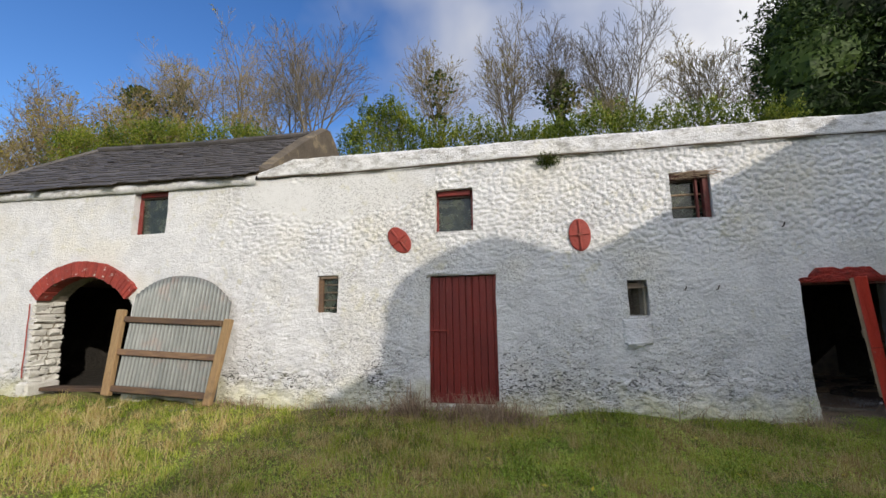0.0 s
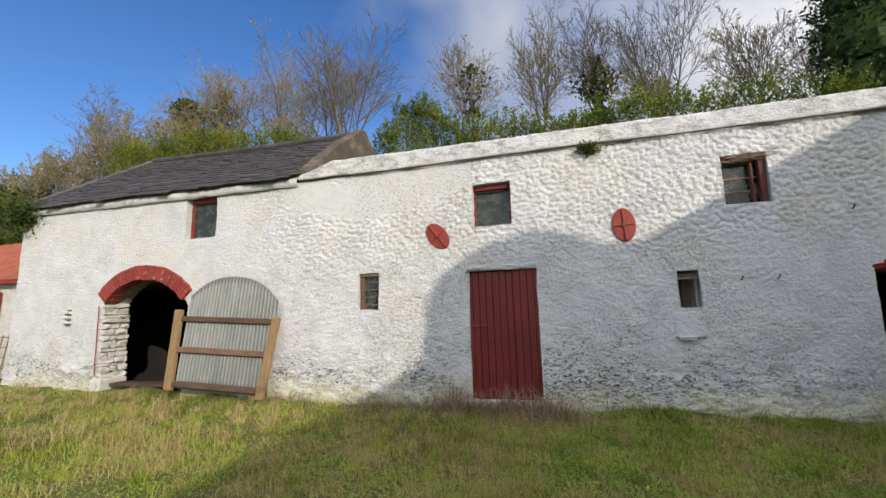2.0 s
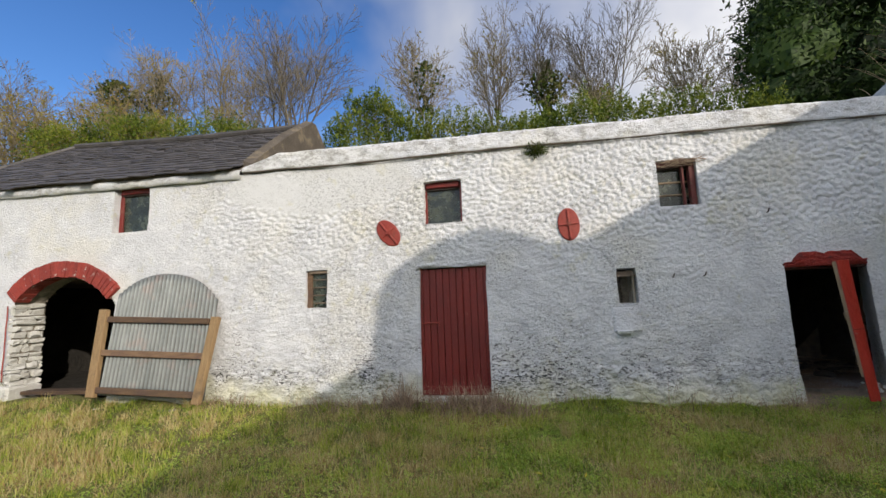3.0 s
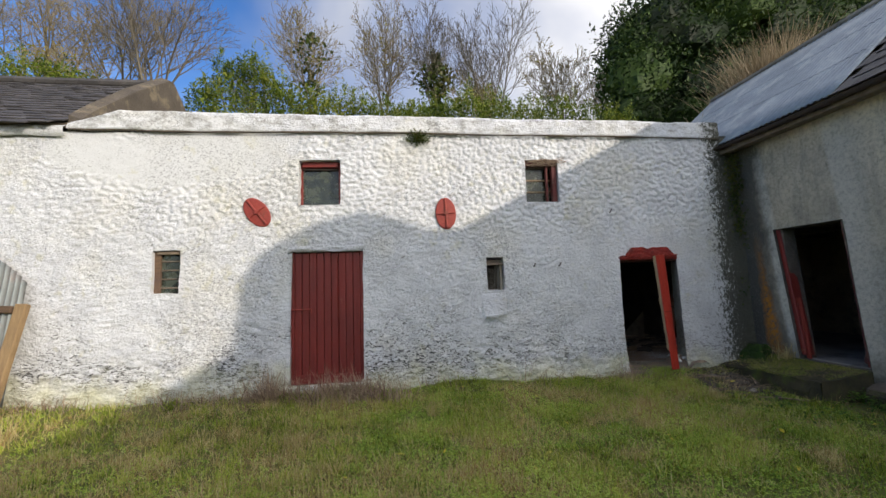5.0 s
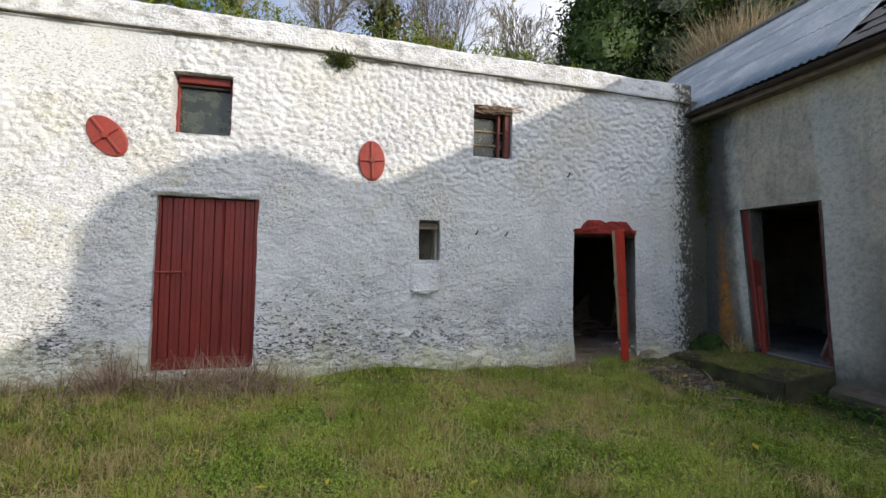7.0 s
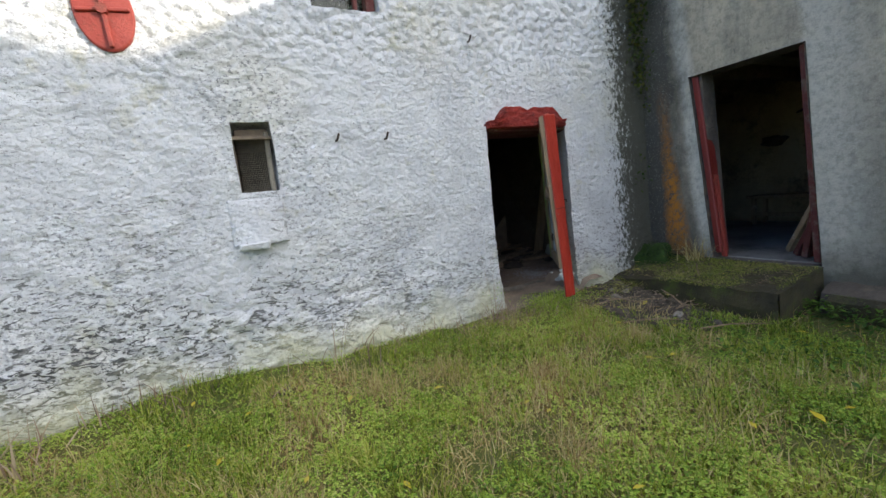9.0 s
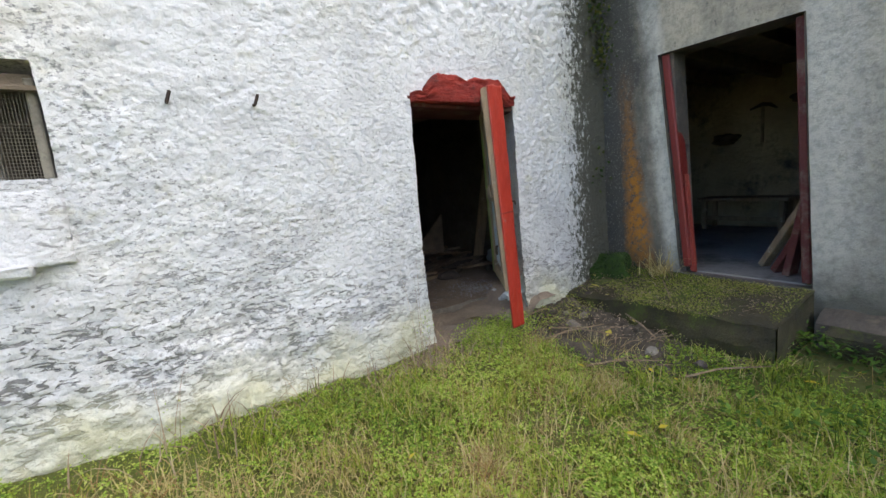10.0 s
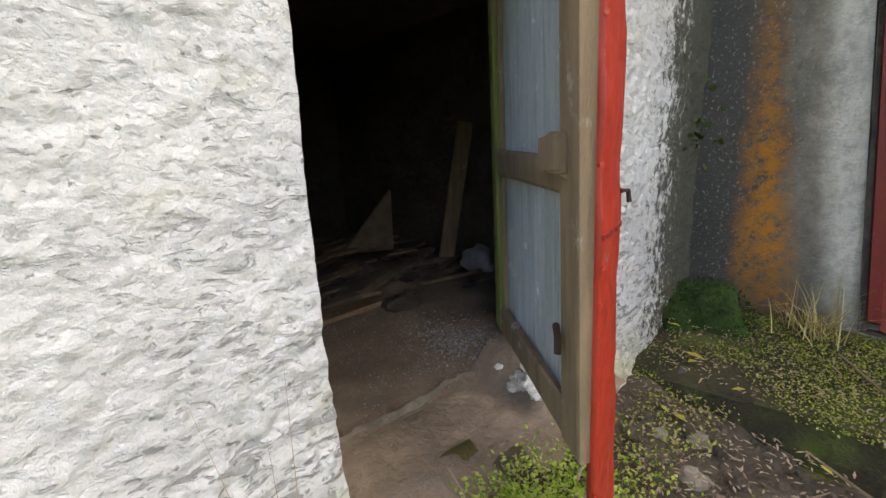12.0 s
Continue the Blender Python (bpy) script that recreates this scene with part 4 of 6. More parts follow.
lint.sheet(lambda u, v: (-1.06 + 1.17 * u, 6.507 - 0.03 * math.sin(math.pi * v) * (1 - 0.6 * u) + 0.022 * float(fbm(u * 5, v * 3, 7, 4)), 2.50 + (0.06 + 0.07 * float(vnoise(u * 4, 0.5, 9)) + 0.03) * v + 0.012 * float(vnoise(u * 6, v, 8)) - 0.03 * (1 - v) * float(u < 0.05)), 60, 8)
lint.sheet(lambda u, v: (-1.06 + 1.17 * u, 6.507 + 0.12 * v, 2.502 + 0.006 * float(vnoise(u * 6, 0, 8))), 60, 3)
part("lintel", lint, LIME, door, "uneven whitewashed lintel", smooth=True)
part("threshold", Shape().box((-1.10, 6.43, 0.33), (0.12, 6.70, 0.447), 0.03, jit=0.014), LIME, door)


# ---- oval wall anchors ----
def anchor(x, z, turn):
    y = float(front_y(x, z)) - 0.008
    w = thing("wall_anchor", (x, y, z), "red-painted oval iron wall anchor plate with a raised cross", "anchor plate", "anchor plates on the wall")
    m = Matrix.Translation((x, y, z)) @ Matrix.Rotation(radians(turn), 4, "Y")
    s = Shape()
    rings = [(1.0, 0.012), (1.0, -0.012), (0.95, -0.020), (0.5, -0.026), (0.001, -0.028)]
    s.v = [tuple(m @ Vector((0.168 * r * math.cos(2 * math.pi * k / 40), d, 0.262 * r * math.sin(2 * math.pi * k / 40)))) for r, d in rings for k in range(40)]
    s.f = [(r * 40 + k, r * 40 + (k + 1) % 40, (r + 1) * 40 + (k + 1) % 40, (r + 1) * 40 + k) for r in range(4) for k in range(40)]
    part("plate", s, RED_IRON, w, smooth=False)
    part("rib", Shape().box((-0.014, -0.05, -0.24), (0.014, -0.015, 0.24), 0.006, m), RED_IRON, w)
    part("rib", Shape().box((-0.15, -0.047, -0.012), (0.15, -0.015, 0.012), 0.006, m), RED_IRON, w)
    part("boss", Shape().tube([m @ Vector((0, -0.02, 0)), m @ Vector((0, -0.065, 0))], 0.035, 8), RED_IRON, w)


anchor(-1.53, 3.14, -38)
anchor(1.445, 3.085, -3)

# small marks on the wall: iron pins
for x, z in ((2.87, 2.18), (3.30, 2.18), (4.26, 3.07)):
    y = float(front_y(x, z))
    tagged(part("iron_pin", Shape().tube([(x, y + 0.03, z), (x, y - 0.05, z - 0.005), (x + 0.02, y - 0.055, z + 0.05)], 0.009, 6), IRON), "bent rusty iron pin driven into the wall", "pin", "pins in the wall")

# ---- open doorway ----
od = thing("door_2", (4.9, 6.6, 0.4), "open ledged door with a red edge, sagging outward from its jamb", "door", kind="structure")


def lintel_point(u, v):
    x = 4.385 + 0.99 * u
    arc = max(0.0, min(1, (u - 0.10) * 9)) * max(0.0, min(1, (0.94 - u) * 9))
    edge = 0.075 + 0.125 * arc ** 0.6 - 0.03 * max(0, math.sin(u * 15.5)) ** 3 * arc + 0.02 * float(fbm(u * 16, 2, 9, 3))
    return (x, 6.462 - 0.012 * math.sin(math.pi * v) + 0.034 * float(fbm(u * 9, v * 5, 10, 4)), 2.245 + edge * v)


part("lintel", Shape().slab(lintel_point, 90, 14, (0, 0.16, 0)), LINTEL_RED, od, "rough red-painted lintel with a scalloped top", smooth=True)
part("lintel_beam", Shape().box((4.36, 6.53, 2.215), (5.62, 7.03, 2.30), 0.012, jit=0.006), DARK_RED, od)
HB, HT, EB, ET = Vector((5.365, 6.80, 0.76)), Vector((5.30, 6.80, 2.30)), Vector((4.838, 6.05, 0.79)), Vector((4.722, 6.055, 2.27))
OUT = Vector((0.80, -0.60, 0))  # towards the outer face


def leaf(u, d, v):
    """u from the hinge to the free edge, d out of the leaf, v up."""
    return HB.lerp(EB, u).lerp(HT.lerp(ET, u), v) + OUT * d


def leaf_bar(u0, u1, d0, d1, v0, v1, jit=0.002):
    b = Shape().box((u0, d0, v0), (u1, d1, v1), 0.006, jit=jit)
    b.v = [tuple(leaf(*p)) for p in b.v]
    return b


def leaf_board(u0, u1):
    return Shape().slab(lambda s, v: leaf(u0 + (u1 - u0) * s, 0.004 + 0.004 * math.sin(s * 2 * math.pi * 3), 0.02 + 0.96 * v), 18, 10, OUT * 0.02)


edges = (0.07, 0.21, 0.33, 0.48, 0.60, 0.73, 0.87)
for u0, u1 in zip(edges, edges[1:]):
    part("board", leaf_board(u0, u1 - 0.010), BOARD_GREY, od, smooth=False)
part("stile", leaf_bar(0.0, 0.085, -0.035, 0.0, 0.0, 1.0), WOOD_ALGAE, od, "weathered stile green with algae at its head")
part("bead", leaf_bar(0.085, 0.115, -0.020, 0.0, 0.05, 0.97), WOOD_PALE, od)
part("stile", leaf_bar(0.865, 0.985, -0.04, 0.0, 0.0, 1.0, 0.004), WOOD_PALE, od)
for v0, v1 in ((0.93, 1.0), (0.455, 0.515), (0.0, 0.075)):
    part("ledge", leaf_bar(0.085, 0.865, -0.032, 0.0, v0, v1, 0.004), WOOD_PALE, od)


def strip_point(s, v):
    """The red metal edge plate: bent outward from the free edge of the leaf, wider at its head."""
    p = Vector((4.85, 6.05, 0.50)).lerp(Vector((4.722, 6.055, 2.285)), v).lerp(Vector((4.975, 6.06, 0.50)).lerp(Vector((4.91, 6.115, 2.295)), v), s)
    dent = 0.010 * float(fbm(v * 14, s * 3, 12, 4)) + 0.008 * float(vnoise(v * 5, s * 2, 13))
    return p + Vector((0.45 * dent, dent - 0.006 * math.sin(math.pi * s), 0.012 * float(vnoise(s * 3, v * 2, 14))))


part("edge_strip", Shape().slab(strip_point, 12, 130, (0.012, 0.028, 0)), RED_BRIGHT, od, "dented bright red metal edge plate", smooth=True)
for v in (0.12, 0.27, 0.41, 0.46, 0.58, 0.73, 0.88):
    c = strip_point(0.12 + 0.1 * math.sin(v * 40), v)
    part("nail_head", Shape().tube([c + Vector((0.002, 0.004, 0)), c + Vector((-0.003, -0.005, 0))], 0.006, 8), RED_BRIGHT, od)
part("plate_seam", Shape().slab(lambda a, b: strip_point(a, 0.495 + 0.006 * b) + Vector((-0.002, -0.004, 0)), 12, 1, (0.004, 0.006, 0)), RED, od)
lock = part("lock_block", leaf_bar(0.78, 0.93, -0.058, -0.036, 0.485, 0.545, 0.010), WOOD_PALE, od, "splintered wooden lock block")
part("keyhole_plate", leaf_bar(0.83, 0.88, -0.066, -0.057, 0.493, 0.53, 0.004), IRON, lock)
part("latch", Shape().tube([strip_point(0.97, 0.54), strip_point(1.0, 0.54) + Vector((0.015, -0.01, 0)), strip_point(1.0, 0.525) + Vector((0.018, -0.01, 0))], 0.006, 6), IRON, od)
part("latch", Shape().tube([leaf(0.86, -0.05, 0.23), leaf(0.90, -0.06, 0.225), leaf(0.90, -0.06, 0.19)], 0.010, 6), IRON, od)
sill = Shape().sheet(lambda u, v: (4.28 + 1.42 * u, 6.36 + 0.66 * v, 0.40 + 0.02 * v + 0.04 * float(fbm(u * 6, v * 4, 13, 4)) + 0.13 * float(step(u, 0.72, 0.88))), 56, 26)
part("threshold", sill, DIRT, od, "low brown earth threshold", smooth=True)
part("floor_edge", Shape().sheet(lambda u, v: (4.28 + 1.45 * u, 6.985 - 0.03 * v + 0.05 * float(fbm(u * 9, v * 2, 29, 4)), 0.462 - 0.20 * v + 0.012 * float(fbm(u * 12, v * 3, 30, 3))), 60, 5), CEMENT, od, "broken front edge of the old floor", smooth=False)

# ---- grey building across the yard ----
grey = thing("wall_east", (6.7, 2, 0), "weathered grey cement-rendered wall with a doorway", "wall", kind="structure")
GX, GY0, GY1, GZ0, GZ1 = 6.70, 4.90, 5.945, 0.64, 2.64


def lean_y(y, z):
    """The doorway leans: its foot stands nearer the yard's open end than its head."""
    return -(0.072 + 0.043 * step(y, 4.95, 5.85)) * np.clip(GZ1 - np.asarray(z, float), 0, 3) * (1 - step(y, 5.95, 6.5)) * step(y, 1.0, 3.5)


def leaned(shape):
    shape.v = [(p[0], p[1] + float(lean_y(p[1], p[2])), p[2]) for p in shape.v]
    return shape


def grey_face():
    ys = strips([(-9.0, 2.0, 0.25), (2.0, GY0, 0.04), (GY0, GY1, 0.035), (GY1, 6.56, 0.03)])
    zs = strips([(0.0, GZ0, 0.04), (GZ0, GZ1, 0.04), (GZ1, 4.42, 0.05)])
    gy, gz = np.meshgrid(ys, zs)
    gx = GX + 0.025 * fbm(gy * 0.8, gz * 0.8, 14, 3) + 0.006 * fbm(gy * 7, gz * 7, 15, 3)
    cy, cz = np.meshgrid((ys[1:] + ys[:-1]) / 2, (zs[1:] + zs[:-1]) / 2)
    j, i = np.nonzero(~((cy > GY0) & (cy < GY1) & (cz > GZ0) & (cz < GZ1)))
    w = len(ys)
    gy = gy + lean_y(gy, gz)
    return np.stack([gx, gy, gz], -1).reshape(-1, 3), np.stack([j * w + i, (j + 1) * w + i, (j + 1) * w + i + 1, j * w + i + 1], -1)


part("rendered_face", grey_face(), GREY, grey, smooth=True)
back = Shape()
back.box((6.74, -9, 0), (6.95, GY0 - 0.002, 4.4), 0.004).box((6.74, GY1 + 0.002, 0), (6.95, 9.2, 4.4), 0.004).box((6.74, GY0 - 0.002, GZ1 + 0.002), (6.95, GY1 + 0.002, 4.4), 0.004).box((6.74, GY0 - 0.002, 0), (6.95, GY1 + 0.002, GZ0 - 0.004), 0.004)
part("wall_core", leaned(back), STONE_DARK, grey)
jamb = Shape()
for y, s in ((GY0, 1), (GY1, -1)):
    jamb.sheet(lambda u, v: (6.69 + 0.27 * u, y + s * (0.004 + 0.01 * float(vnoise(u * 5, v * 9, 16))), GZ0 + (GZ1 - GZ0) * v), 8, 40)
jamb.sheet(lambda u, v: (6.69 + 0.27 * u, GY0 + (GY1 - GY0) * v, GZ1 - 0.004), 8, 20)
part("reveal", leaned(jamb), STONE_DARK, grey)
tagged(part("floor_east", Shape().box((6.79, 2.3, 0.3), (10.6, 8.6, 0.645), 0.02), CONCRETE), "smooth dark grey concrete floor of the store", "floor", kind="structure")
store = thing("wall_store", (9.5, 5, 0), "brown distempered walls inside the store", "wall", kind="structure")
part("back_wall", Shape().box((9.95, 2.2, 0.3), (10.3, 8.7, 4.4), 0.01), PALE_WALL, store)
part("side_wall", Shape().box((6.95, 8.3, 0.3), (9.95, 8.7, 4.4), 0.01), PALE_WALL, store)
part("side_wall", Shape().box((6.95, 2.2, 0.3), (9.95, 2.6, 4.4), 0.01), PALE_WALL, store)
lid = Shape().box((6.95, 2.6, 2.86), (9.95, 8.3, 2.95), 0.01)
for k in range(9):
    y = 2.9 + k * 0.62
    lid.box((6.95, y, 2.70), (9.95, y + 0.09, 2.862), 0.01)
tagged(part("ceiling_store", lid, WOOD_OLD), "dark joisted board ceiling in the store", "ceiling", kind="structure")
gd = thing("door_3", (6.75, 5.4, 0.58), "doorway with red-painted timber posts and broken lower ends", "door frame", kind="structure")
part("door_post", leaned(Shape().box((6.715, GY1 - 0.085, GZ0 + 0.05), (6.87, GY1 - 0.018, GZ1 - 0.01), 0.012, jit=0.006)), RED, gd)
part("door_post", leaned(Shape().box((6.74, GY1 - 0.115, GZ0), (6.80, GY1 - 0.082, 1.55), 0.010, jit=0.012)), RED_IRON, gd)
part("door_post", leaned(Shape().box((6.74, GY0 + 0.016, GZ0 + 0.02), (6.84, GY0 + 0.075, GZ1 - 0.01), 0.012, jit=0.006)), DARK_RED, gd)

# roof of the grey building, tin then slate
EAVE_X, EAVE_Z, RIDGE_X, RIDGE_Z = 6.42, 4.235, 8.92, 6.47
groof = thing("roof_east", (7.6, 2, 5), "steep grey roof, tin sheets beside old slates", "roof", kind="structure")


def groof_at(y, v):
    return Vector((EAVE_X + (RIDGE_X - EAVE_X) * v, y, EAVE_Z + (RIDGE_Z - EAVE_Z) * v + 0.03 * float(vnoise(y * 0.7, v * 2, 18))))


UPG = Vector((-0.667, 0, 0.745))
part("tin_sheeting", Shape().slab(lambda u, v: groof_at(4.6 + 4.9 * u, v) + UPG * (0.035 + 0.014 * math.sin(2 * math.pi * (4.9 * u) / 0.095)), 300, 6, UPG * -0.006), TIN_ROOF, groof, "pale blue-grey corrugated tin", smooth=True)
for k, v in enumerate((0.34, 0.68)):
    part("sheet_lap", Shape().slab(lambda u, w: groof_at(4.65 + 4.8 * u, v + 0.012 * w) + UPG * (0.042 + 0.014 * math.sin(2 * math.pi * (4.8 * u + 0.05) / 0.095)), 300, 1, UPG * -0.01), TIN_ROOF, groof)
part("roof_deck", Shape().slab(lambda u, v: groof_at(-9 + 18.6 * u, v) + UPG * -0.02, 30, 4, UPG * -0.08), WOOD_OLD, groof)
part("far_slope", Shape().slab(lambda u, v: Vector((11.4 - (11.4 - RIDGE_X) * v, -9 + 18.6 * u, 4.2 + (RIDGE_Z - 4.2) * v)), 4, 4, (0, 0, -0.1)), SLATE_REST, groof)
gslates = []
for r in range(13):
    for k in range(14 if r < 13 else 0):
        y0 = 4.60 - 0.25 * (k + (r % 2) * 0.5)
        a, b = groof_at(y0, r / 13), groof_at(y0 - 0.246, r / 13)
        c, d = groof_at(y0 - 0.246, min(1, (r + 1.5) / 13)), groof_at(y0, min(1, (r + 1.5) / 13))
        l = random.uniform(0, 0.008)
        a, b, c, d = a + UPG * (0.03 + l), b + UPG * 0.03, c + UPG * 0.012, d + UPG * 0.012
        gslates.append([a, b, c, d, a - UPG * 0.010, b - UPG * 0.010, c - UPG * 0.01, d - UPG * 0.01])
part("slate_rest", Shape().slab(lambda u, v: groof_at(-9 + 10.2 * u, v) + UPG * 0.01, 20, 13, UPG * -0.02), SLATE_REST, groof)
part("eaves_board", Shape().box((6.43, -9, 4.08), (6.52, 9.2, 4.20), 0.012), WOOD_OLD, groof)
part("soffit", Shape().box((6.50, -9, 4.12), (6.80, 9.2, 4.16), 0.006), WOOD_OLD, groof)
gut = Shape()
gut.sheet(lambda u, v: (6.375 + 0.055 * math.cos(math.pi * (1 + v)), 1.0 + 5.65 * u, 4.20 + 0.055 * math.sin(math.pi * (1 + v)) + 0.018 * math.sin(u * 7)), 60, 8)
part("gutter", gut, IRON, groof, "rusty sagging iron gutter", smooth=True)
part("ridge_cap", Shape().tube([(RIDGE_X, -9, RIDGE_Z + 0.03), (RIDGE_X, 9.5, RIDGE_Z + 0.03)], 0.08, 8), CEMENT, groof)

# unseen block added behind the walker, outlined to cast the humped shade on the yard
house = thing("shadow_block", (10.4, -5, 0), "unseen block shaped to cast the rounded shadow on the yard wall", "house", kind="structure")
outline = [(8.86, 0.3), (8.86, 6.85), (8.96, 7.62), (9.20, 8.0), (9.62, 8.28), (10.35, 8.45), (10.95, 8.30), (11.4, 8.13), (12.3, 8.10), (12.3, 0.3)]
s = Shape()
for y in (-4.2, -3.7):
    s.add([(x, y, z) for x, z in outline], [])
n = len(outline)
s.f += [tuple(range(n))[::-1], tuple(range(n, 2 * n))] + [(i, (i + 1) % n, n + (i + 1) % n, n + i) for i in range(n)]
part("shadow_outline", s, CEMENT, house)
part("body", Shape().box((9.0, -9.5, 0.2), (12.2, -4.2, 6.2), 0.02), CEMENT, house)
tagged(part("wall_south", Shape().box((-20, -9.6, 0), (9.0, -9.2, 2.4), 0.02), CEMENT), "plain cement boundary wall closing the yard", "wall", kind="structure")

# ---- ground ----
def ground_sheet():
    xs = strips([(-400, -60, 20), (-60, -16, 2.0), (-16, 1.0, 0.16), (1.0, 8.0, 0.07), (8.0, 60, 2.0), (60, 400, 20)])
    ys = strips([(-400, -60, 20), (-60, -4, 2.0), (-4, 2.5, 0.16), (2.5, 6.75, 0.07), (6.75, 26, 0.8), (26, 60, 3.0), (60, 400, 20)])
    gx, gy = np.meshgrid(xs, ys)
    inside = (gy > 6.7) & (gx > X0 - 0.1) & (gx < 11)
    gz = ground_z(gx, gy)
    gz = np.where(inside, np.minimum(gz, 0.28), gz)
    hill = 6.3 * step(gy, 11.9, 14.0) + 1.6 * step(gy, 14, 20) + 10 * step(gy, 22, 90)
    side = 5.6 * step(gx, 11.5, 15.0) * step(gy, 5, 9)
    gz = gz + np.maximum(hill, side) * step(gx, -60, -20)
    w = len(xs)
    j, i = np.meshgrid(np.arange(len(ys) - 1), np.arange(w - 1), indexing="ij")
    f = np.stack([j * w + i, j * w + i + 1, (j + 1) * w + i + 1, (j + 1) * w + i], -1).reshape(-1, 4)
    return np.stack([gx, gy, gz], -1).reshape(-1, 3), f


tagged(part("ground", ground_sheet(), GROUND, smooth=True), "rough damp grassy yard running up an overgrown bank", "ground", kind="structure")

# mossy step slab at the store door
slab = thing("step_slab", (6.3, 5.3, 0.2), "mossy concrete step slab before the store doorway", "step", kind="structure")


def slab_z(x):
    return 0.525 + 0.135 * (x - 5.93)


def slab_top(u, v):
    x, y = 5.93 + 0.80 * u, 4.74 + 1.74 * v
    return Vector((x + 0.03 * float(vnoise(y * 3, 1, 19)), y, slab_z(x) + 0.022 * float(fbm(x * 4, y * 4, 20, 3)) + 0.012 * float(fbm(x * 14, y * 14, 21, 2)) - 0.22 * max(0, v - 0.55) * (1 - u)))


sl = Shape()
sl.sheet(slab_top, 24, 48)
sl.sheet(lambda u, v: slab_top(0, u) + Vector((-0.015 * v + 0.07 * float(fbm(u * 9, v * 3, 22, 3)) * (0.3 + 0.7 * v), 0, -0.40 * v)), 48, 8)
sl.sheet(lambda u, v: slab_top(u, 0) + Vector((0, -0.012 * v + 0.02 * float(vnoise(u * 7, v * 3, 23)), -0.36 * v)), 24, 8)
part("slab", sl, MOSS, slab, smooth=False)
def footing_at(u, v):
    y = 1.2 + 3.48 * u
    x, z = ((6.72, 0.50), (6.56, 0.49), (6.47, 0.44), (6.44, 0.30), (6.43, 0.10))[int(round(v * 4))]
    return (x + 0.05 * float(fbm(y * 3, v * 3, 27, 3)), y, z + 0.05 * float(fbm(y * 4, v * 2, 28, 3)))


tagged(part("footing", Shape().sheet(footing_at, 120, 4), VERGE), "rough rubble footing along the foot of the grey wall", "footing", kind="structure")
tagged(part("rubble_block", Shape().box((6.38, 3.95, 0.18), (6.72, 4.62, 0.45), 0.04, jit=0.025), MOSS), "broken stone block at the foot of the wall", "stone")


def blob(c, r, seed, squash=(1, 1, 1), n=10):
    s = Shape()

    def at(u, v):
        a, e = 2 * math.pi * u, math.pi * (v - 0.5)
        d = Vector((math.cos(a) * math.cos(e), math.sin(a) * math.cos(e), math.sin(e)))
        k = r * (1 + 0.55 * noise.noise(d * 1.6 + Vector((seed, seed * 2.3, 0))))
        return Vector(c) + Vector((d.x * squash[0], d.y * squash[1], d.z * squash[2])) * k

    return s.sheet(at, n * 2, n)


def soil_at(u, v):
    x, y = 4.85 + 1.25 * u, 4.65 + 1.86 * v
    e = min(u, 1 - u, v) * 4
    return (x, y, float(ground_z(x, y)) - 0.06 + 0.10 * min(1, e + 0.3 * (v > 0.6)) * step(x - 4.85 + 0.55 * (y - 4.65), 0.55, 0.95) + 0.05 * float(fbm(x * 5, y * 5, 24, 4)) + 0.03 * float(fbm(x * 20, y * 20, 25, 2)))


tagged(part("soil", Shape().sheet(soil_at, 60, 80), SOIL, smooth=True), "strip of dark wet soil and debris by the step", "soil", kind="structure")
tagged(part("moss_mound", blob((6.55, 6.33, 0.52), 0.27, 3, (0.75, 1.0, 0.95), 26), GREEN_MOSS, smooth=True), "cushion of deep green moss in the corner", "moss", kind="stuff")
for c, r, sd in (((5.55, 5.35, 0.31), 0.04, 5), ((5.62, 5.05, 0.29), 0.035, 7), ((5.2, 6.2, 0.38), 0.05, 7), ((2.15, 6.05, 0.33), 0.07, 8), ((5.3, 6.05, 0.36), 0.04, 9), ((5.75, 5.65, 0.33), 0.045, 11), ((6.05, 6.25, 0.46), 0.05, 12)):
    tagged(part("loose_stone", blob(c, r, sd, (1.3, 1, 0.7), 7), STONE_DARK if sd > 6 else CEMENT), "small loose stone lying in the soil", "stone", "loose stones")


# ---- leaves and grasses ----
rng = np.random.default_rng(7)


def blades(x, y, height, width, lean, z=None, bend=0.5, segs=2):
    """Curved tapering blades rooted at x, y."""
    n = len(x)
    z = ground_z(x, y) - 0.01 if z is None else z
    a, l = rng.uniform(0, 2 * np.pi, n), rng.uniform(0, 1, n) * lean
    dx, dy = np.cos(a), np.sin(a)
    b = rng.uniform(0, 2 * np.pi, n)
    sx, sy = np.cos(b) * width / 2, np.sin(b) * width / 2
    vs = []
    for k in range(segs + 1):
        t = k / segs
        r = height * l * (t * (1 - bend) + bend * t * t)
        h = height * t * np.sqrt(np.maximum(1 - (l * t) ** 2 * 0.6, 0.1))
        w = 1 - 0.92 * t**1.5
        for s in (-1, 1):
            vs.append(np.stack([x + dx * r + s * sx * w, y + dy * r + s * sy * w, z + h], -1))
    v = np.stack(vs, 1).reshape(-1, 3)
    base = np.arange(n)[:, None] * 2 * (segs + 1)
    f = np.concatenate([base + np.array([2 * k, 2 * k + 1, 2 * k + 3, 2 * k + 2]) for k in range(segs)])
    return v, f


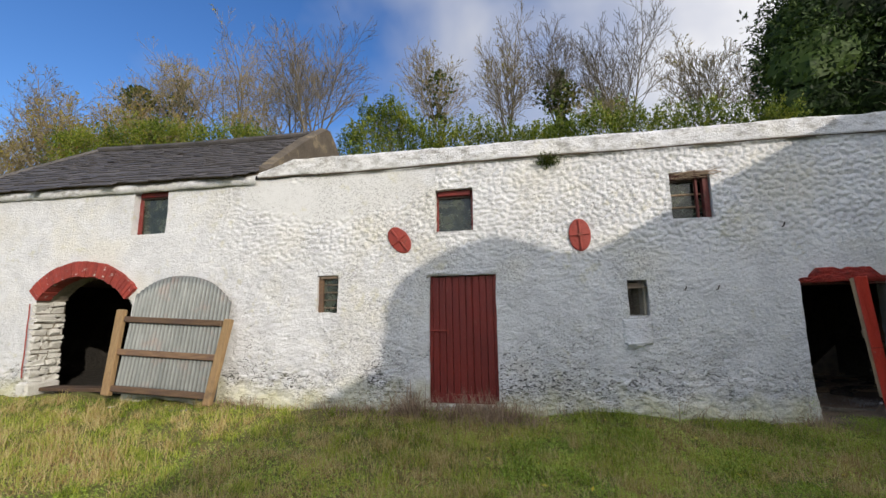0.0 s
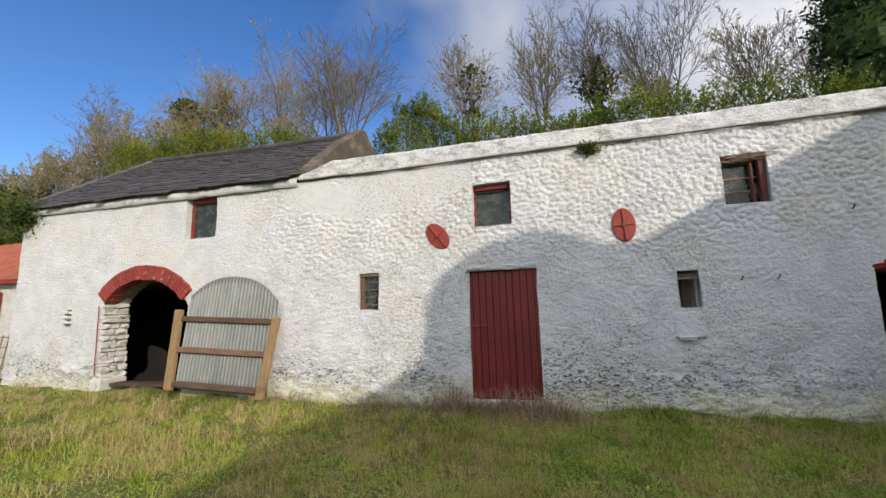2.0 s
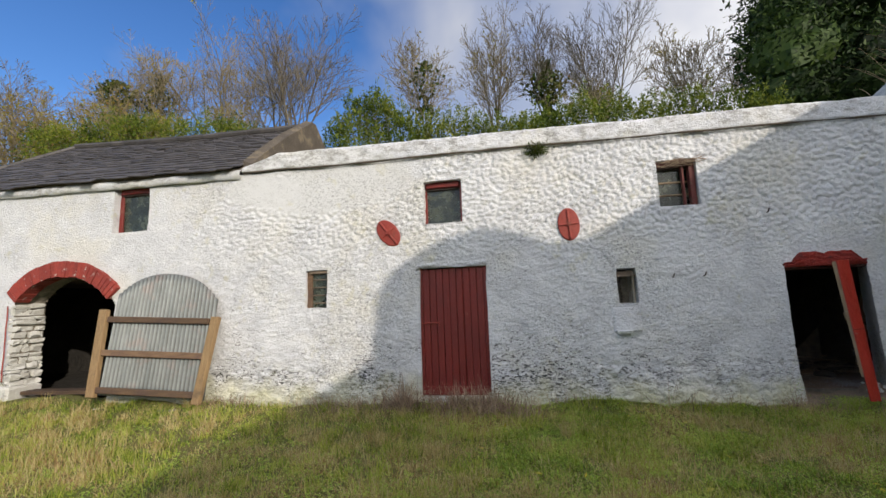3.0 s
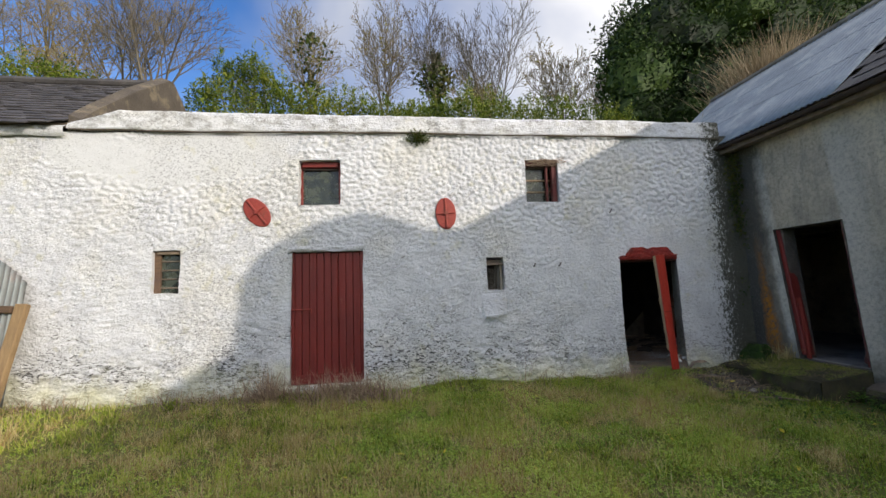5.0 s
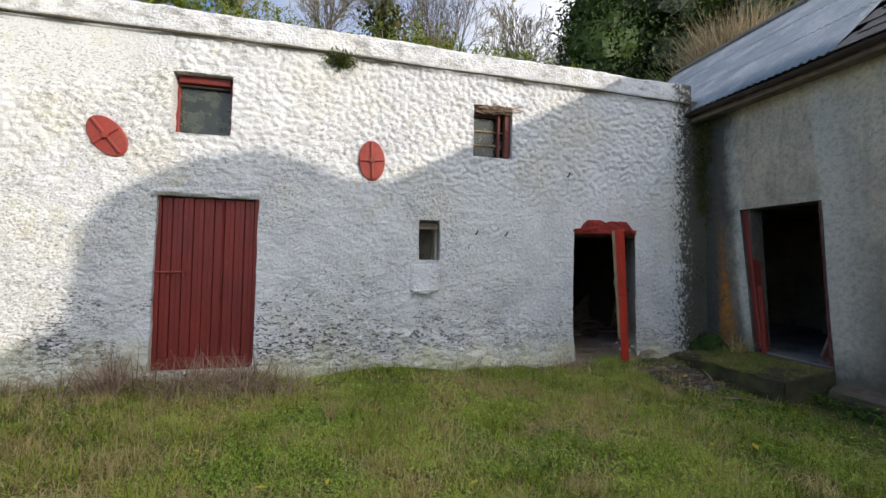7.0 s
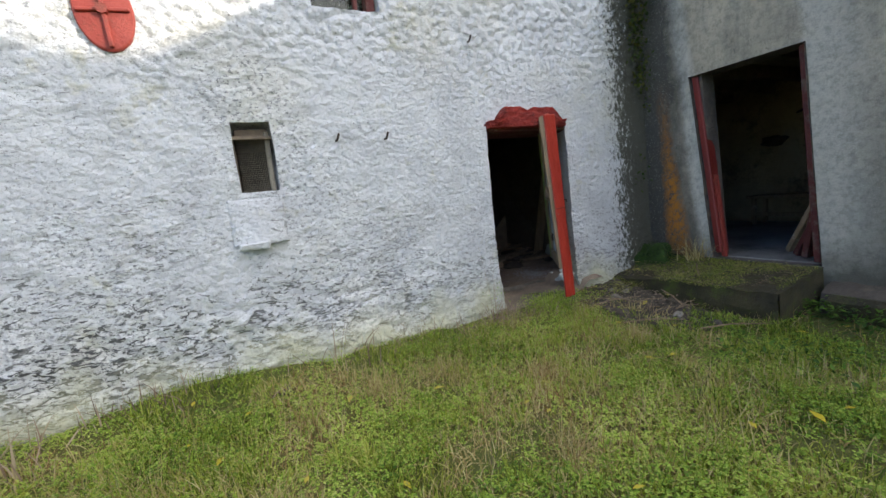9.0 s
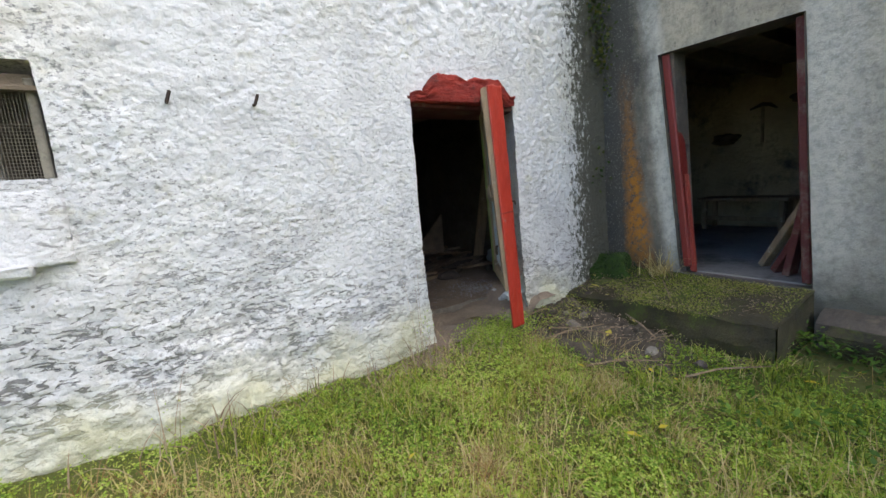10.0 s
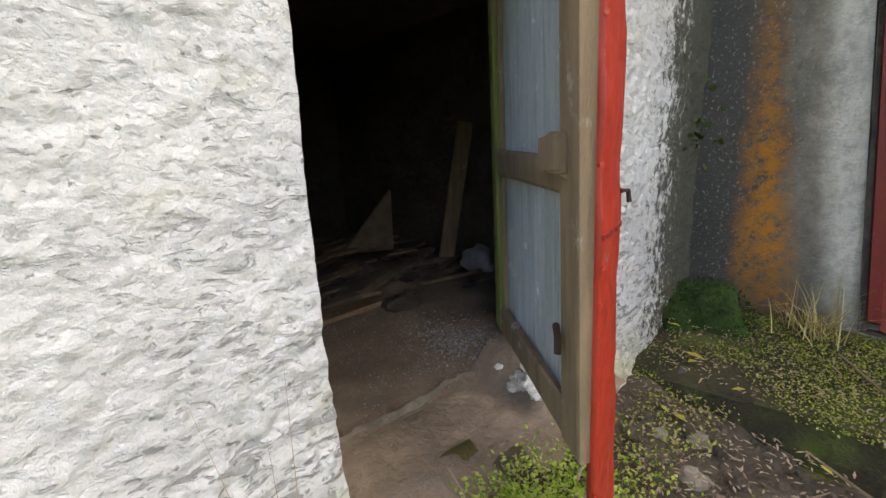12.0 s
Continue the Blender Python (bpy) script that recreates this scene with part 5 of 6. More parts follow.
def leaves(c, size, ratio=0.45, flat=0.0, fold=0.2, droop=None):
    """Pointed four-cornered leaves, folded on the midrib, at the points c."""
    n = len(c)
    d = rng.normal(size=(n, 3))
    d[:, 2] *= 1 - flat
    if droop is not None:
        d[:, 2] += droop
    d /= np.linalg.norm(d, axis=1)[:, None]
    q = rng.normal(size=(n, 3))
    q[:, 2] *= 1 - flat
    s = np.cross(d, q)
    if flat:
        s = np.cross(d, np.array([0, 0, 1.0]) + 0.5 * (1 - flat) * q)
    s /= np.linalg.norm(s, axis=1)[:, None] + 1e-9
    up = np.cross(s, d)
    L = (size * rng.uniform(0.7, 1.3, n))[:, None]
    W = L * ratio / 2
    pts = [c, c + d * L * 0.45 + s * W + up * W * fold, c + d * L, c + d * L * 0.45 - s * W + up * W * fold]
    v = np.stack(pts, 1).reshape(-1, 3)
    f = np.arange(n)[:, None] * 4 + np.array([[0, 1, 2, 3]])
    return v, f


def joined(*pieces):
    vs, fs, n = [], [], 0
    for v, f in pieces:
        vs.append(v)
        fs.append(f + n)
        n += len(v)
    return np.concatenate(vs), np.concatenate(fs)


def yard(n, x0, x1, y0, y1):
    x, y = rng.uniform(x0, x1, n), rng.uniform(y0, y1, n)
    keep = (y < 6.40 + 0.05 * vnoise(x * 4, x * 0, 33)) & ~((x > 4.95 + 0.35 * vnoise(y * 3, y, 34)) & (y > 6.35 - 1.15 * (x - 4.85)) & (y > 4.65) & (x > 4.9)) & (x < 6.6) & ((x < 5.0) | (y > 4.7) | (rng.uniform(0, 1, n) > (x - 5.0) * 0.8))
    return x[keep], y[keep]


def thicket(x, y, seed, lo, hi, scale=1.2):
    k = step(fbm(x * scale, y * scale, seed, 3), lo, hi)
    m = rng.uniform(0, 1, len(x)) < k
    return x[m], y[m]


def rosettes(x, y, z, size):
    """Clover: three broad leaflets on a common stalk top, facing up."""
    n, out = len(x), []
    turn, tip = rng.uniform(0, 2 * np.pi, n), rng.normal(0, 0.28, (n, 2))
    L = size * rng.uniform(0.55, 1.25, n)
    for k in range(3):
        a = turn + 2 * np.pi * k / 3
        d = np.stack([np.cos(a), np.sin(a), np.cos(a) * tip[:, 0] + np.sin(a) * tip[:, 1] - 0.12], -1)
        q = np.stack([-np.sin(a), np.cos(a), 0.15 * np.ones(n)], -1)
        c, l = np.stack([x, y, z], -1), L[:, None]
        out.append(np.stack([c, c + d * l * 0.62 + q * l * 0.42, c + d * l, c + d * l * 0.62 - q * l * 0.42], 1).reshape(-1, 3))
    return np.concatenate(out), np.arange(3 * n)[:, None] * 4 + np.array([[0, 1, 2, 3]])


def hummock(x, y):
    return step(fbm(x * 2.3, y * 2.3, 39, 3), -0.25, 0.4)


lawn = []
x, y = yard(66000, -13, 6.7, 1.6, 6.45)
k = rng.uniform(0, 1, len(x)) > step(x, -2.0, 2.0) * step(y, 2.2, 3.6)
x, y = x[k], y[k]
lawn.append(blades(x, y, rng.uniform(0.03, 0.09, len(x)) * (0.35 + 1.5 * hummock(x, y)), 0.012, 1.3, segs=1))
x, y = yard(125000, -2.0, 6.7, 2.2, 6.45)
k = rng.uniform(0, 1, len(x)) < step(x, -2.0, 2.0) * step(y, 2.2, 3.6)
x, y = x[k], y[k]
lawn.append(blades(x, y, rng.uniform(0.025, 0.085, len(x)) * (0.4 + 1.5 * hummock(x, y)), 0.007, 1.4))
x, y = yard(26000, -12, 6.7, -4.0, 2.4)
lawn.append(blades(x, y, rng.uniform(0.03, 0.09, len(x)), 0.012, 1.0, segs=1))
grow = random.Random(31)
for k in range(330):
    cx, cy, n, h = grow.uniform(-9, 6.0), grow.uniform(3.1, 6.2), 46, grow.uniform(0.10, 0.20)
    tx, ty = cx + rng.normal(0, 0.05, n), cy + rng.normal(0, 0.05, n)
    k2 = (ty < 6.38) & ~((tx > 4.95) & (ty > 6.35 - 1.15 * (tx - 4.85)) & (ty > 4.65))
    lawn.append(blades(tx[k2], ty[k2], rng.uniform(0.5, 1.0, k2.sum()) * h, 0.011 if cx < 1.5 else 0.008, 1.5))
tagged(part("grass", joined(*lawn), GRASS), "short damp green and brownish grass of the yard", "grass", kind="stuff")
x, y = thicket(*yard(88000, -1.5, 6.7, 2.4, 6.45), 35, -0.55, 0.12, 2.1)
k = rng.uniform(0, 1, len(x)) < step(x, -1.5, 1.5) * step(y, 2.4, 3.4)
x, y = x[k], y[k]
c1 = rosettes(x, y, ground_z(x, y) + rng.uniform(0.008, 0.035, len(x)) + 0.035 * hummock(x, y), 0.0165)
x, y = thicket(*yard(34000, -12, 4.0, 2.0, 6.45), 36, -0.4, 0.25)
k = rng.uniform(0, 1, len(x)) > step(x, -1.5, 1.5) * step(y, 2.4, 3.4)
x, y = x[k], y[k]
c2 = rosettes(x, y, ground_z(x, y) + rng.uniform(0.01, 0.05, len(x)), 0.022)
tagged(part("clover", joined(c1, c2), CLOVER), "low clover and chickweed among the grass", "weeds", kind="stuff")
dry = []
x, y = thicket(*yard(60000, -10, 6.7, 2.6, 6.3), 37, 0.0, 0.4, 2.0)
dry.append(blades(x, y, rng.uniform(0.05, 0.16, len(x)), 0.006, 1.5, segs=3))
x, y = thicket(*yard(9000, -12.5, -3.5, 3.4, 6.2), 38, 0.12, 0.35, 1.1)
dry.append(blades(x, y, rng.uniform(0.10, 0.28, len(x)), 0.005, 0.9, segs=3))
for cx, cy, r, n, h in [(random.uniform(-3, 6.2), random.uniform(3.2, 6.1), random.uniform(0.05, 0.13), 90, random.uniform(0.10, 0.24)) for _ in range(240)]:
    x, y = cx + rng.normal(0, r, n), cy + rng.normal(0, r, n)
    k = (y < 6.4) & (x < 5.4)
    dry.append(blades(x[k], y[k], rng.uniform(0.4, 1.0, k.sum()) * h, 0.0055, 1.35, segs=3))
for k in range(70):
    cx, cy, h = grow.uniform(-12, -3.6), grow.uniform(3.6, 6.2), grow.uniform(0.12, 0.34)
    x, y = cx + rng.normal(0, 0.07, 60), np.minimum(cy + rng.normal(0, 0.07, 60), 6.35)
    dry.append(blades(x, y, rng.uniform(0.5, 1.0, 60) * h, 0.009, 1.2, segs=3))
for k in range(170):
    cx, cy, h = grow.uniform(-3.6, 5.0), grow.uniform(3.2, 6.2), grow.uniform(0.07, 0.15)
    x, y = cx + rng.normal(0, 0.09, 44), np.minimum(cy + rng.normal(0, 0.09, 44), 6.35)
    dry.append(blades(x, y, rng.uniform(0.5, 1.0, 44) * h, 0.009, 1.8, segs=3))
x, y = 6.62 + rng.normal(0, 0.05, 130), 5.86 + rng.normal(0, 0.06, 130)
dry.append(blades(x, y, rng.uniform(0.12, 0.34, 130), 0.006, 1.4, z=np.full(130, 0.605), segs=3))
x, y = 4.95 + rng.normal(0, 0.06, 60), 5.92 + rng.normal(0, 0.06, 60)
dry.append(blades(x, y, rng.uniform(0.08, 0.24, 60), 0.005, 1.2, segs=3))
tagged(part("dry_grass", joined(*dry), STRAW), "straw-coloured dry grass tufts", "grass", kind="stuff")
dead = []
for cx, cy, r, n, h in ((-0.25, 6.05, 0.34, 520, 0.42), (0.25, 5.95, 0.26, 280, 0.32), (-1.3, 6.2, 0.18, 300, 0.44), (-2.2, 6.2, 0.4, 300, 0.25), (2.7, 6.25, 0.35, 50, 0.24), (4.2, 6.22, 0.16, 150, 0.24), (4.75, 6.2, 0.20, 120, 0.20), (-4.3, 6.25, 0.4, 200, 0.22), (3.5, 6.28, 0.3, 110, 0.20), (5.1, 6.1, 0.2, 100, 0.16), (1.2, 6.3, 0.3, 70, 0.2)):
    x, y = cx + rng.normal(0, r, n), np.minimum(cy + rng.normal(0, r * 0.4, n), 6.40)
    dead.append(blades(x, y, rng.uniform(0.35, 1.0, n) * h * 1.2, 0.011 if cx < 3 else 0.007, 1.5, segs=3))
tagged(part("dead_weeds", joined(*dead), DEAD), "tangle of dead brown weed stalks along the wall foot", "weeds", kind="stuff")
n = 2600
x, y = rng.uniform(4.9, 6.6, n), rng.uniform(4.8, 6.45, n)
k = (y > 6.35 - 1.15 * (x - 4.85))
x, y = x[k], y[k]
zz = np.where(x > 5.93, slab_z(x), ground_z(x, y) + 0.06)
tagged(part("leaf_litter", leaves(np.stack([x, y, zz + 0.008], -1), 0.027, 0.3, 0.8), DEAD), "brown leaf litter and straw on the soil", "litter", kind="stuff")
n = 22000
x, y = rng.uniform(5.9, 6.68, n), rng.uniform(4.76, 6.45, n)
k = fbm(x * 3, y * 3, 44, 3) + 0.25 * rng.uniform(-1, 1, n) > -0.05
x, y = x[k], y[k]
lift = -0.22 * np.maximum(0, (y - 4.74) / 1.74 - 0.55) * (1 - (x - 5.93) / 0.8)
tagged(part("slab_moss", leaves(np.stack([x, y, slab_z(x) + lift + rng.uniform(-0.005, 0.018, len(x))], -1), 0.0115, 0.7, 0.4), MOSSLEAF), "olive moss and seedlings on the slab", "moss", kind="stuff")
n = 7000
x, y = rng.uniform(4.95, 5.95, n), rng.uniform(4.75, 6.45, n)
k = (fbm(x * 3.4, y * 3.4, 47, 3) > 0.06) & (y > 6.35 - 1.15 * (x - 4.85))
x, y = x[k], y[k]
tagged(part("soil_moss", leaves(np.stack([x, y, ground_z(x, y) + 0.05 + rng.uniform(0, 0.05, len(x))], -1), 0.016, 0.6, 0.3), MOSSLEAF), "patches of moss and seedlings on the dark soil", "moss", kind="stuff")
x, y = rng.uniform(4.9, 6.5, 11000), rng.uniform(2.2, 4.74, 11000)
x, y = thicket(x, y, 45, -0.45, 0.1)
k = rng.uniform(4.8, 5.9, len(x)) < x
x, y = x[k], y[k]
x2, y2 = 4.90 + rng.normal(0, 0.17, 4200), 6.24 + rng.normal(0, 0.12, 4200)
k2 = y2 < 6.52
tagged(part("door_weeds", leaves(np.stack([x2[k2], y2[k2], 0.34 + rng.uniform(0.02, 0.15, k2.sum())], -1), 0.019, 0.6, 0.4), CLOVER), "green weeds at the open doorway", "weeds", kind="stuff")
# dense dark leaves imitate the dimmer ground beside the grey wall
tagged(part("nettles", leaves(np.stack([x, y, ground_z(x, y) + rng.uniform(0.02, 0.16, len(x))], -1), 0.045, 0.5, 0.5), SHADED_WEED), "bed of low nettles under the wall, green darkened for shade", "weeds", kind="stuff")
for k in range(70):
    fx, fy = random.uniform(0.0, 6.4), random.uniform(3.2, 6.2)
    if k < 12:
        fx, fy = random.uniform(5.2, 6.6), random.uniform(5.0, 6.4)
    h = slab_z(fx) if fx > 5.95 and fy > 4.75 else float(ground_z(fx, fy)) + (0.075 if fx > 5.0 and fy > 5.5 else 0.05)
    v, f = leaves(np.array([[fx, fy, h]]), random.uniform(0.05, 0.095), 0.42, 0.9, 0.35)
    tagged(part("fallen_leaf", (v, f), YELLOW), "yellow fallen willow leaf lying on the grass", "leaf", "fallen leaves")
sticks = [((5.0, 5.9, 0.40), (5.55, 5.75, 0.42)), ((5.1, 6.25, 0.43), (5.5, 6.3, 0.45)), ((5.6, 5.35, 0.40), (5.86, 5.75, 0.43)), ((6.1, 5.5, 0.56), (6.45, 5.75, 0.61)), ((5.0, 5.5, 0.33), (5.4, 5.2, 0.34)), ((5.3, 5.0, 0.33), (5.9, 4.72, 0.30)), ((5.2, 6.0, 0.42), (5.45, 5.6, 0.40))]
for a, b in sticks:
    a, b = Vector(a), Vector(b)
    tagged(part("stick", Shape().tube([a, a.lerp(b, 0.4) + Vector((0.02, 0.02, 0.012)), b], [0.007, 0.006, 0.004], 5), WOOD_PALE), "thin bare stick lying on the soil", "stick", "fallen sticks")
clod = random.Random(17)
for k in range(44):
    cx, cy = clod.uniform(5.0, 5.92), clod.uniform(4.75, 6.3)
    if cy > 6.45 - 1.15 * (cx - 4.85):
        c = (cx, cy, float(soil_at((cx - 4.85) / 1.25, (cy - 4.65) / 1.86)[2]) + 0.008)
        tagged(part("soil_clod", blob(c, clod.uniform(0.018, 0.05), 300 + k, (1.3, 1, 0.7), 6), SOIL if k % 4 else CEMENT), "dark crumbly clod lying on the wet soil", "clod", "clods by the step")
for k in range(9):
    cx, cy, a, l = clod.uniform(5.1, 5.8), clod.uniform(5.1, 6.2), clod.uniform(-0.9, 0.5), clod.uniform(0.12, 0.3)
    z = float(soil_at((cx - 4.85) / 1.25, (cy - 4.65) / 1.86)[2]) + 0.012
    tagged(part("stick", Shape().tube([(cx, cy, z), (cx + 0.5 * l * math.cos(a), cy + 0.5 * l * math.sin(a) + 0.01, z + 0.02), (cx + l * math.cos(a), cy + l * math.sin(a), z + 0.012)], [0.004, 0.0035, 0.002], 5), WOOD_PALE), "thin bare stick lying on the soil", "stick", "fallen sticks")
# tall stalks against the wall
stalk = []
for cx, cy, h, n in ((4.16, 6.32, 0.85, 5), (4.25, 6.3, 0.5, 6), (2.62, 6.3, 0.6, 4), (3.4, 6.33, 0.35, 5), (1.2, 6.3, 0.4, 6), (5.0, 3.9, 0.45, 5), (3.0, 4.6, 0.4, 4), (4.3, 4.4, 0.38, 6)):
    x, y = cx + rng.normal(0, 0.03, n), cy + rng.normal(0, 0.02, n)
    stalk.append(blades(x, y, rng.uniform(0.6, 1.0, n) * h, 0.004, 0.35, segs=3))
tagged(part("weed_stalks", joined(*stalk), DEAD), "tall thin withered weed stalks", "weeds", kind="stuff")
wl = []
for cx, h, n in ((4.16, 0.35, 40), (2.62, 0.3, 30), (4.24, 0.4, 60), (2.0, 0.12, 120), (2.3, 0.16, 140), (3.0, 0.10, 80), (4.55, 0.2, 140), (1.3, 0.14, 120)):
    x = cx + rng.normal(0, 0.05 + 0.1 * (h < 0.2), n)
    wl.append(leaves(np.stack([x, 6.36 - rng.uniform(0, 0.09, n), 0.34 + rng.uniform(0, 1, n) ** 1.6 * h], -1), 0.014, 0.6))
tagged(part("wall_weeds", joined(*wl), CLOVER), "small green weeds growing along the wall foot", "weeds", kind="stuff")
q = rng.normal(size=(2600, 3))
q /= np.linalg.norm(q, axis=1)[:, None]
q = np.array([6.55, 6.33, 0.52]) + q * np.array([0.75, 1.0, 0.95]) * 0.27 * rng.uniform(0.9, 1.12, 2600)[:, None]
q = q[(q[:, 2] > 0.50) & (q[:, 0] < 6.68)]
tagged(part("moss_fronds", leaves(q, 0.020, 0.5), DARKLEAF), "feathery green moss fronds in the corner", "moss", kind="stuff")
# corner growth, tuft on the parapet, bush at the far corner
c = np.stack([6.60 + rng.normal(0, 0.07, 900) - 0.04, 6.44 + rng.normal(0, 0.05, 900), 1.2 + 2.9 * rng.beta(2.6, 1.2, 900)], -1)
c = c[fbm(c[:, 2] * 2.2, c[:, 0] * 2, 46, 3) > 0.0]
tagged(part("corner_ivy", leaves(c, 0.04, 0.8), IVY), "straggling ivy and moss in the damp corner", "ivy", kind="stuff")
c = np.array([1.02, 6.52, 4.36]) + rng.normal(0, 1, (500, 3)) * np.array([0.09, 0.04, 0.05])
tagged(part("wall_tuft", leaves(c, 0.07, 0.25), IVY), "tuft of grass growing from the string course", "weeds", kind="stuff")
c = np.array([-12.25, 6.40, 4.45]) + rng.normal(0, 1, (1500, 3)) * np.array([0.28, 0.15, 0.17])
tagged(part("eave_ivy", leaves(c, 0.08, 0.7), IVY), "ivy clump hanging at the eaves corner", "ivy")


# ---- inside the doorway ----
def plank(a, b, w, t, mat, label, name="scrap_plank", group="scrap planks"):
    a, b = Vector(a), Vector(b)
    m = Matrix.Translation(a) @ (b - a).to_track_quat("X", "Z").to_matrix().to_4x4()
    return tagged(part(name, Shape().box((0, -w / 2, -t / 2), ((b - a).length, w / 2, t / 2), 0.006, m, jit=0.005), mat), label, "plank", group)


plank((6.50, 8.52, 0.45), (6.69, 8.40, 1.78), 0.045, 0.14, WOOD_PALE, "tall plank leaning inside the dark doorway", "leaning_plank", "")
tri = Shape().add([(5.82, 9.3, 0.55), (6.30, 9.1, 0.55), (6.32, 9.12, 1.16), (5.82, 9.34, 0.55), (6.30, 9.14, 0.55), (6.32, 9.16, 1.16)], [(0, 1, 2), (5, 4, 3), (0, 3, 4, 1), (1, 4, 5, 2), (2, 5, 3, 0)])
tagged(part("broken_board", tri, WOOD_OLD), "broken triangular board standing on the rubble", "board")
rr = random.Random(5)
for k in range(34):
    x, y = rr.uniform(4.6, 6.35), rr.uniform(8.0, 9.9)
    a, l = rr.uniform(-0.5, 0.5), rr.uniform(0.3, 1.0)
    z = 0.475 + 0.14 * rr.random() * step(y, 8.0, 9.0)
    plank((x, y, z), (min(x + l * math.cos(a), 6.62), y + l * math.sin(a), z + rr.uniform(-0.02, 0.06)), rr.uniform(0.06, 0.16), 0.025, WOOD_OLD if k % 3 else WOOD_PALE, "dusty broken plank on the debris heap")
for k in range(26):
    c = (rr.uniform(4.5, 6.4), rr.uniform(7.9, 9.9), 0.49)
    tagged(part("rubble", blob(c, rr.uniform(0.05, 0.13), 20 + k, (1.3, 1, 0.6), 7), STONE_DARK), "dark fallen stone on the dirt floor", "stone", "rubble stones")
plank((5.9, 8.15, 0.50), (6.47, 8.0, 0.52), 0.04, 0.03, WOOD_PALE, "thin lath lying on the debris heap")
tagged(part("feed_sack", blob((6.55, 8.12, 0.57), 0.15, 61, (0.9, 1.0, 0.8), 12), SACK, smooth=True), "crumpled dirty white plastic sack", "sack")
n = 500
x, y = rng.uniform(4.7, 5.6, n), rng.uniform(6.95, 8.2, n)
tagged(part("plaster_crumbs", leaves(np.stack([x, y, np.full(n, 0.465)], -1), 0.011, 0.8, 0.5), SACK), "fallen limewash crumbs on the dirt floor", "debris", kind="stuff")
for k in range(16):
    c = (5.43 - 0.14 * rr.random(), 6.55 + 0.22 * rr.random(), 0.50 + 0.12 * rr.random())
    tagged(part("jamb_stone", blob(c, rr.uniform(0.015, 0.036), 171 + k, (1.3, 1, 0.7), 7), STONE_WHITE), "whitewashed stone fallen from the jamb", "stone", "fallen jamb stones")
n = 900
x, y = 5.48 + rng.normal(0, 0.13, n), 7.25 + rng.normal(0, 0.20, n)
k = (x < 5.9) & (y > 7.02)
tagged(part("lime_crumbs", leaves(np.stack([x[k], y[k], np.full(k.sum(), 0.475)], -1), 0.016, 0.8, 0.5), SACK), "scatter of white lime crumbs inside the jamb", "debris", kind="stuff")

# ---- inside the store ----
bench = thing("work_bench", (9.6, 6.2, 0.585), "low wooden bench against the store wall", "bench")
part("bench_top", Shape().box((9.45, 5.70, 1.06), (9.90, 6.82, 1.11), 0.01), WOOD_PALE, bench)
for y in (5.76, 6.70):
    for x in (9.48, 9.82):
        part("leg", Shape().box((x, y, 0.645), (x + 0.06, y + 0.06, 1.06), 0.008), WOOD_PALE, bench)
part("stretcher", Shape().box((9.49, 5.80, 0.78), (9.53, 6.72, 0.84), 0.008), WOOD_PALE, bench)
pick = thing("pick_tool", (9.9, 6.18, 2.0), "dark iron-headed tool hanging on the store wall", "tool")
part("shaft", Shape().tube([(9.92, 6.18, 1.86), (9.92, 6.19, 2.36)], 0.02, 8), WOOD_OLD, pick)
part("head", Shape().tube([(9.91, 6.02, 2.30), (9.91, 6.10, 2.36), (9.91, 6.19, 2.38), (9.91, 6.34, 2.33)], [0.01, 0.026, 0.03, 0.012], 8), IRON, pick)
for y, z, w in ((6.62, 1.95, 0.16), (5.6, 2.0, 0.10), (5.75, 2.4, 0.12)):
    tagged(part("harness_collar", blob((9.90, y, z), w, y * 3, (0.3, 1.0, 0.55), 10), IRON), "old dark harness collar hung on the store wall", "harness", "things hung on the wall")
plank((7.02, 4.99, 0.66), (6.99, 4.84, 1.65), 0.13, 0.05, DARK_RED, "dark red plank leaning on the door post", "leaning_plank", "planks by the store door")
plank((7.30, 5.26, 0.66), (7.04, 4.84, 1.40), 0.09, 0.05, WOOD_PALE, "pale plank leaning on the door post", "leaning_plank", "planks by the store door")
plank((7.1, 5.10, 0.66), (6.99, 4.86, 1.15), 0.10, 0.05, DARK_RED, "dark red plank leaning on the door post", "leaning_plank", "planks by the store door")

# ---- inside the arch ----
plank((-9.1, 6.75, 0.48), (-7.1, 6.75, 0.50), 0.30, 0.06, WOOD_LONG, "dark brown threshold plank across the archway", "threshold_plank", "")
for k in range(6):
    x = -7.0 + 2.5 * rr.random()
    c = (x, rr.uniform(6.0, 6.3), float(ground_z(x, 6.2)) - 0.005)
    tagged(part("loose_stone", blob(c, rr.uniform(0.03, 0.07), 120 + k, (1.5, 1, 0.35), 6), STONE_WHITE if k % 3 == 0 else CEMENT), "small loose stone at the foot of the gate", "stone", "loose stones")

# ---- red-roofed shed past the end of the range ----
shed = thing("tin_shed", (-16, 8, 0.3), "low shed with a rust-red tin roof and a red door", "shed")
part("shed_wall", Shape().box((-22, 7.35, 0.2), (-12.42, 7.7, 3.0), 0.03, jit=0.02), STONE_WHITE, shed)
part("shed_back", Shape().box((-22, 10.2, 0.2), (-12.42, 10.5, 3.2), 0.03), STONE_WHITE, shed)
part("shed_roof", Shape().slab(lambda u, v: (-22 + 9.6 * u, 7.1 + 2.0 * v, 3.02 + 1.50 * v + 0.02 * math.sin(2 * math.pi * u * 9.6 / 0.1)), 500, 4, (0, 0, -0.01)), RUST_ROOF, shed)
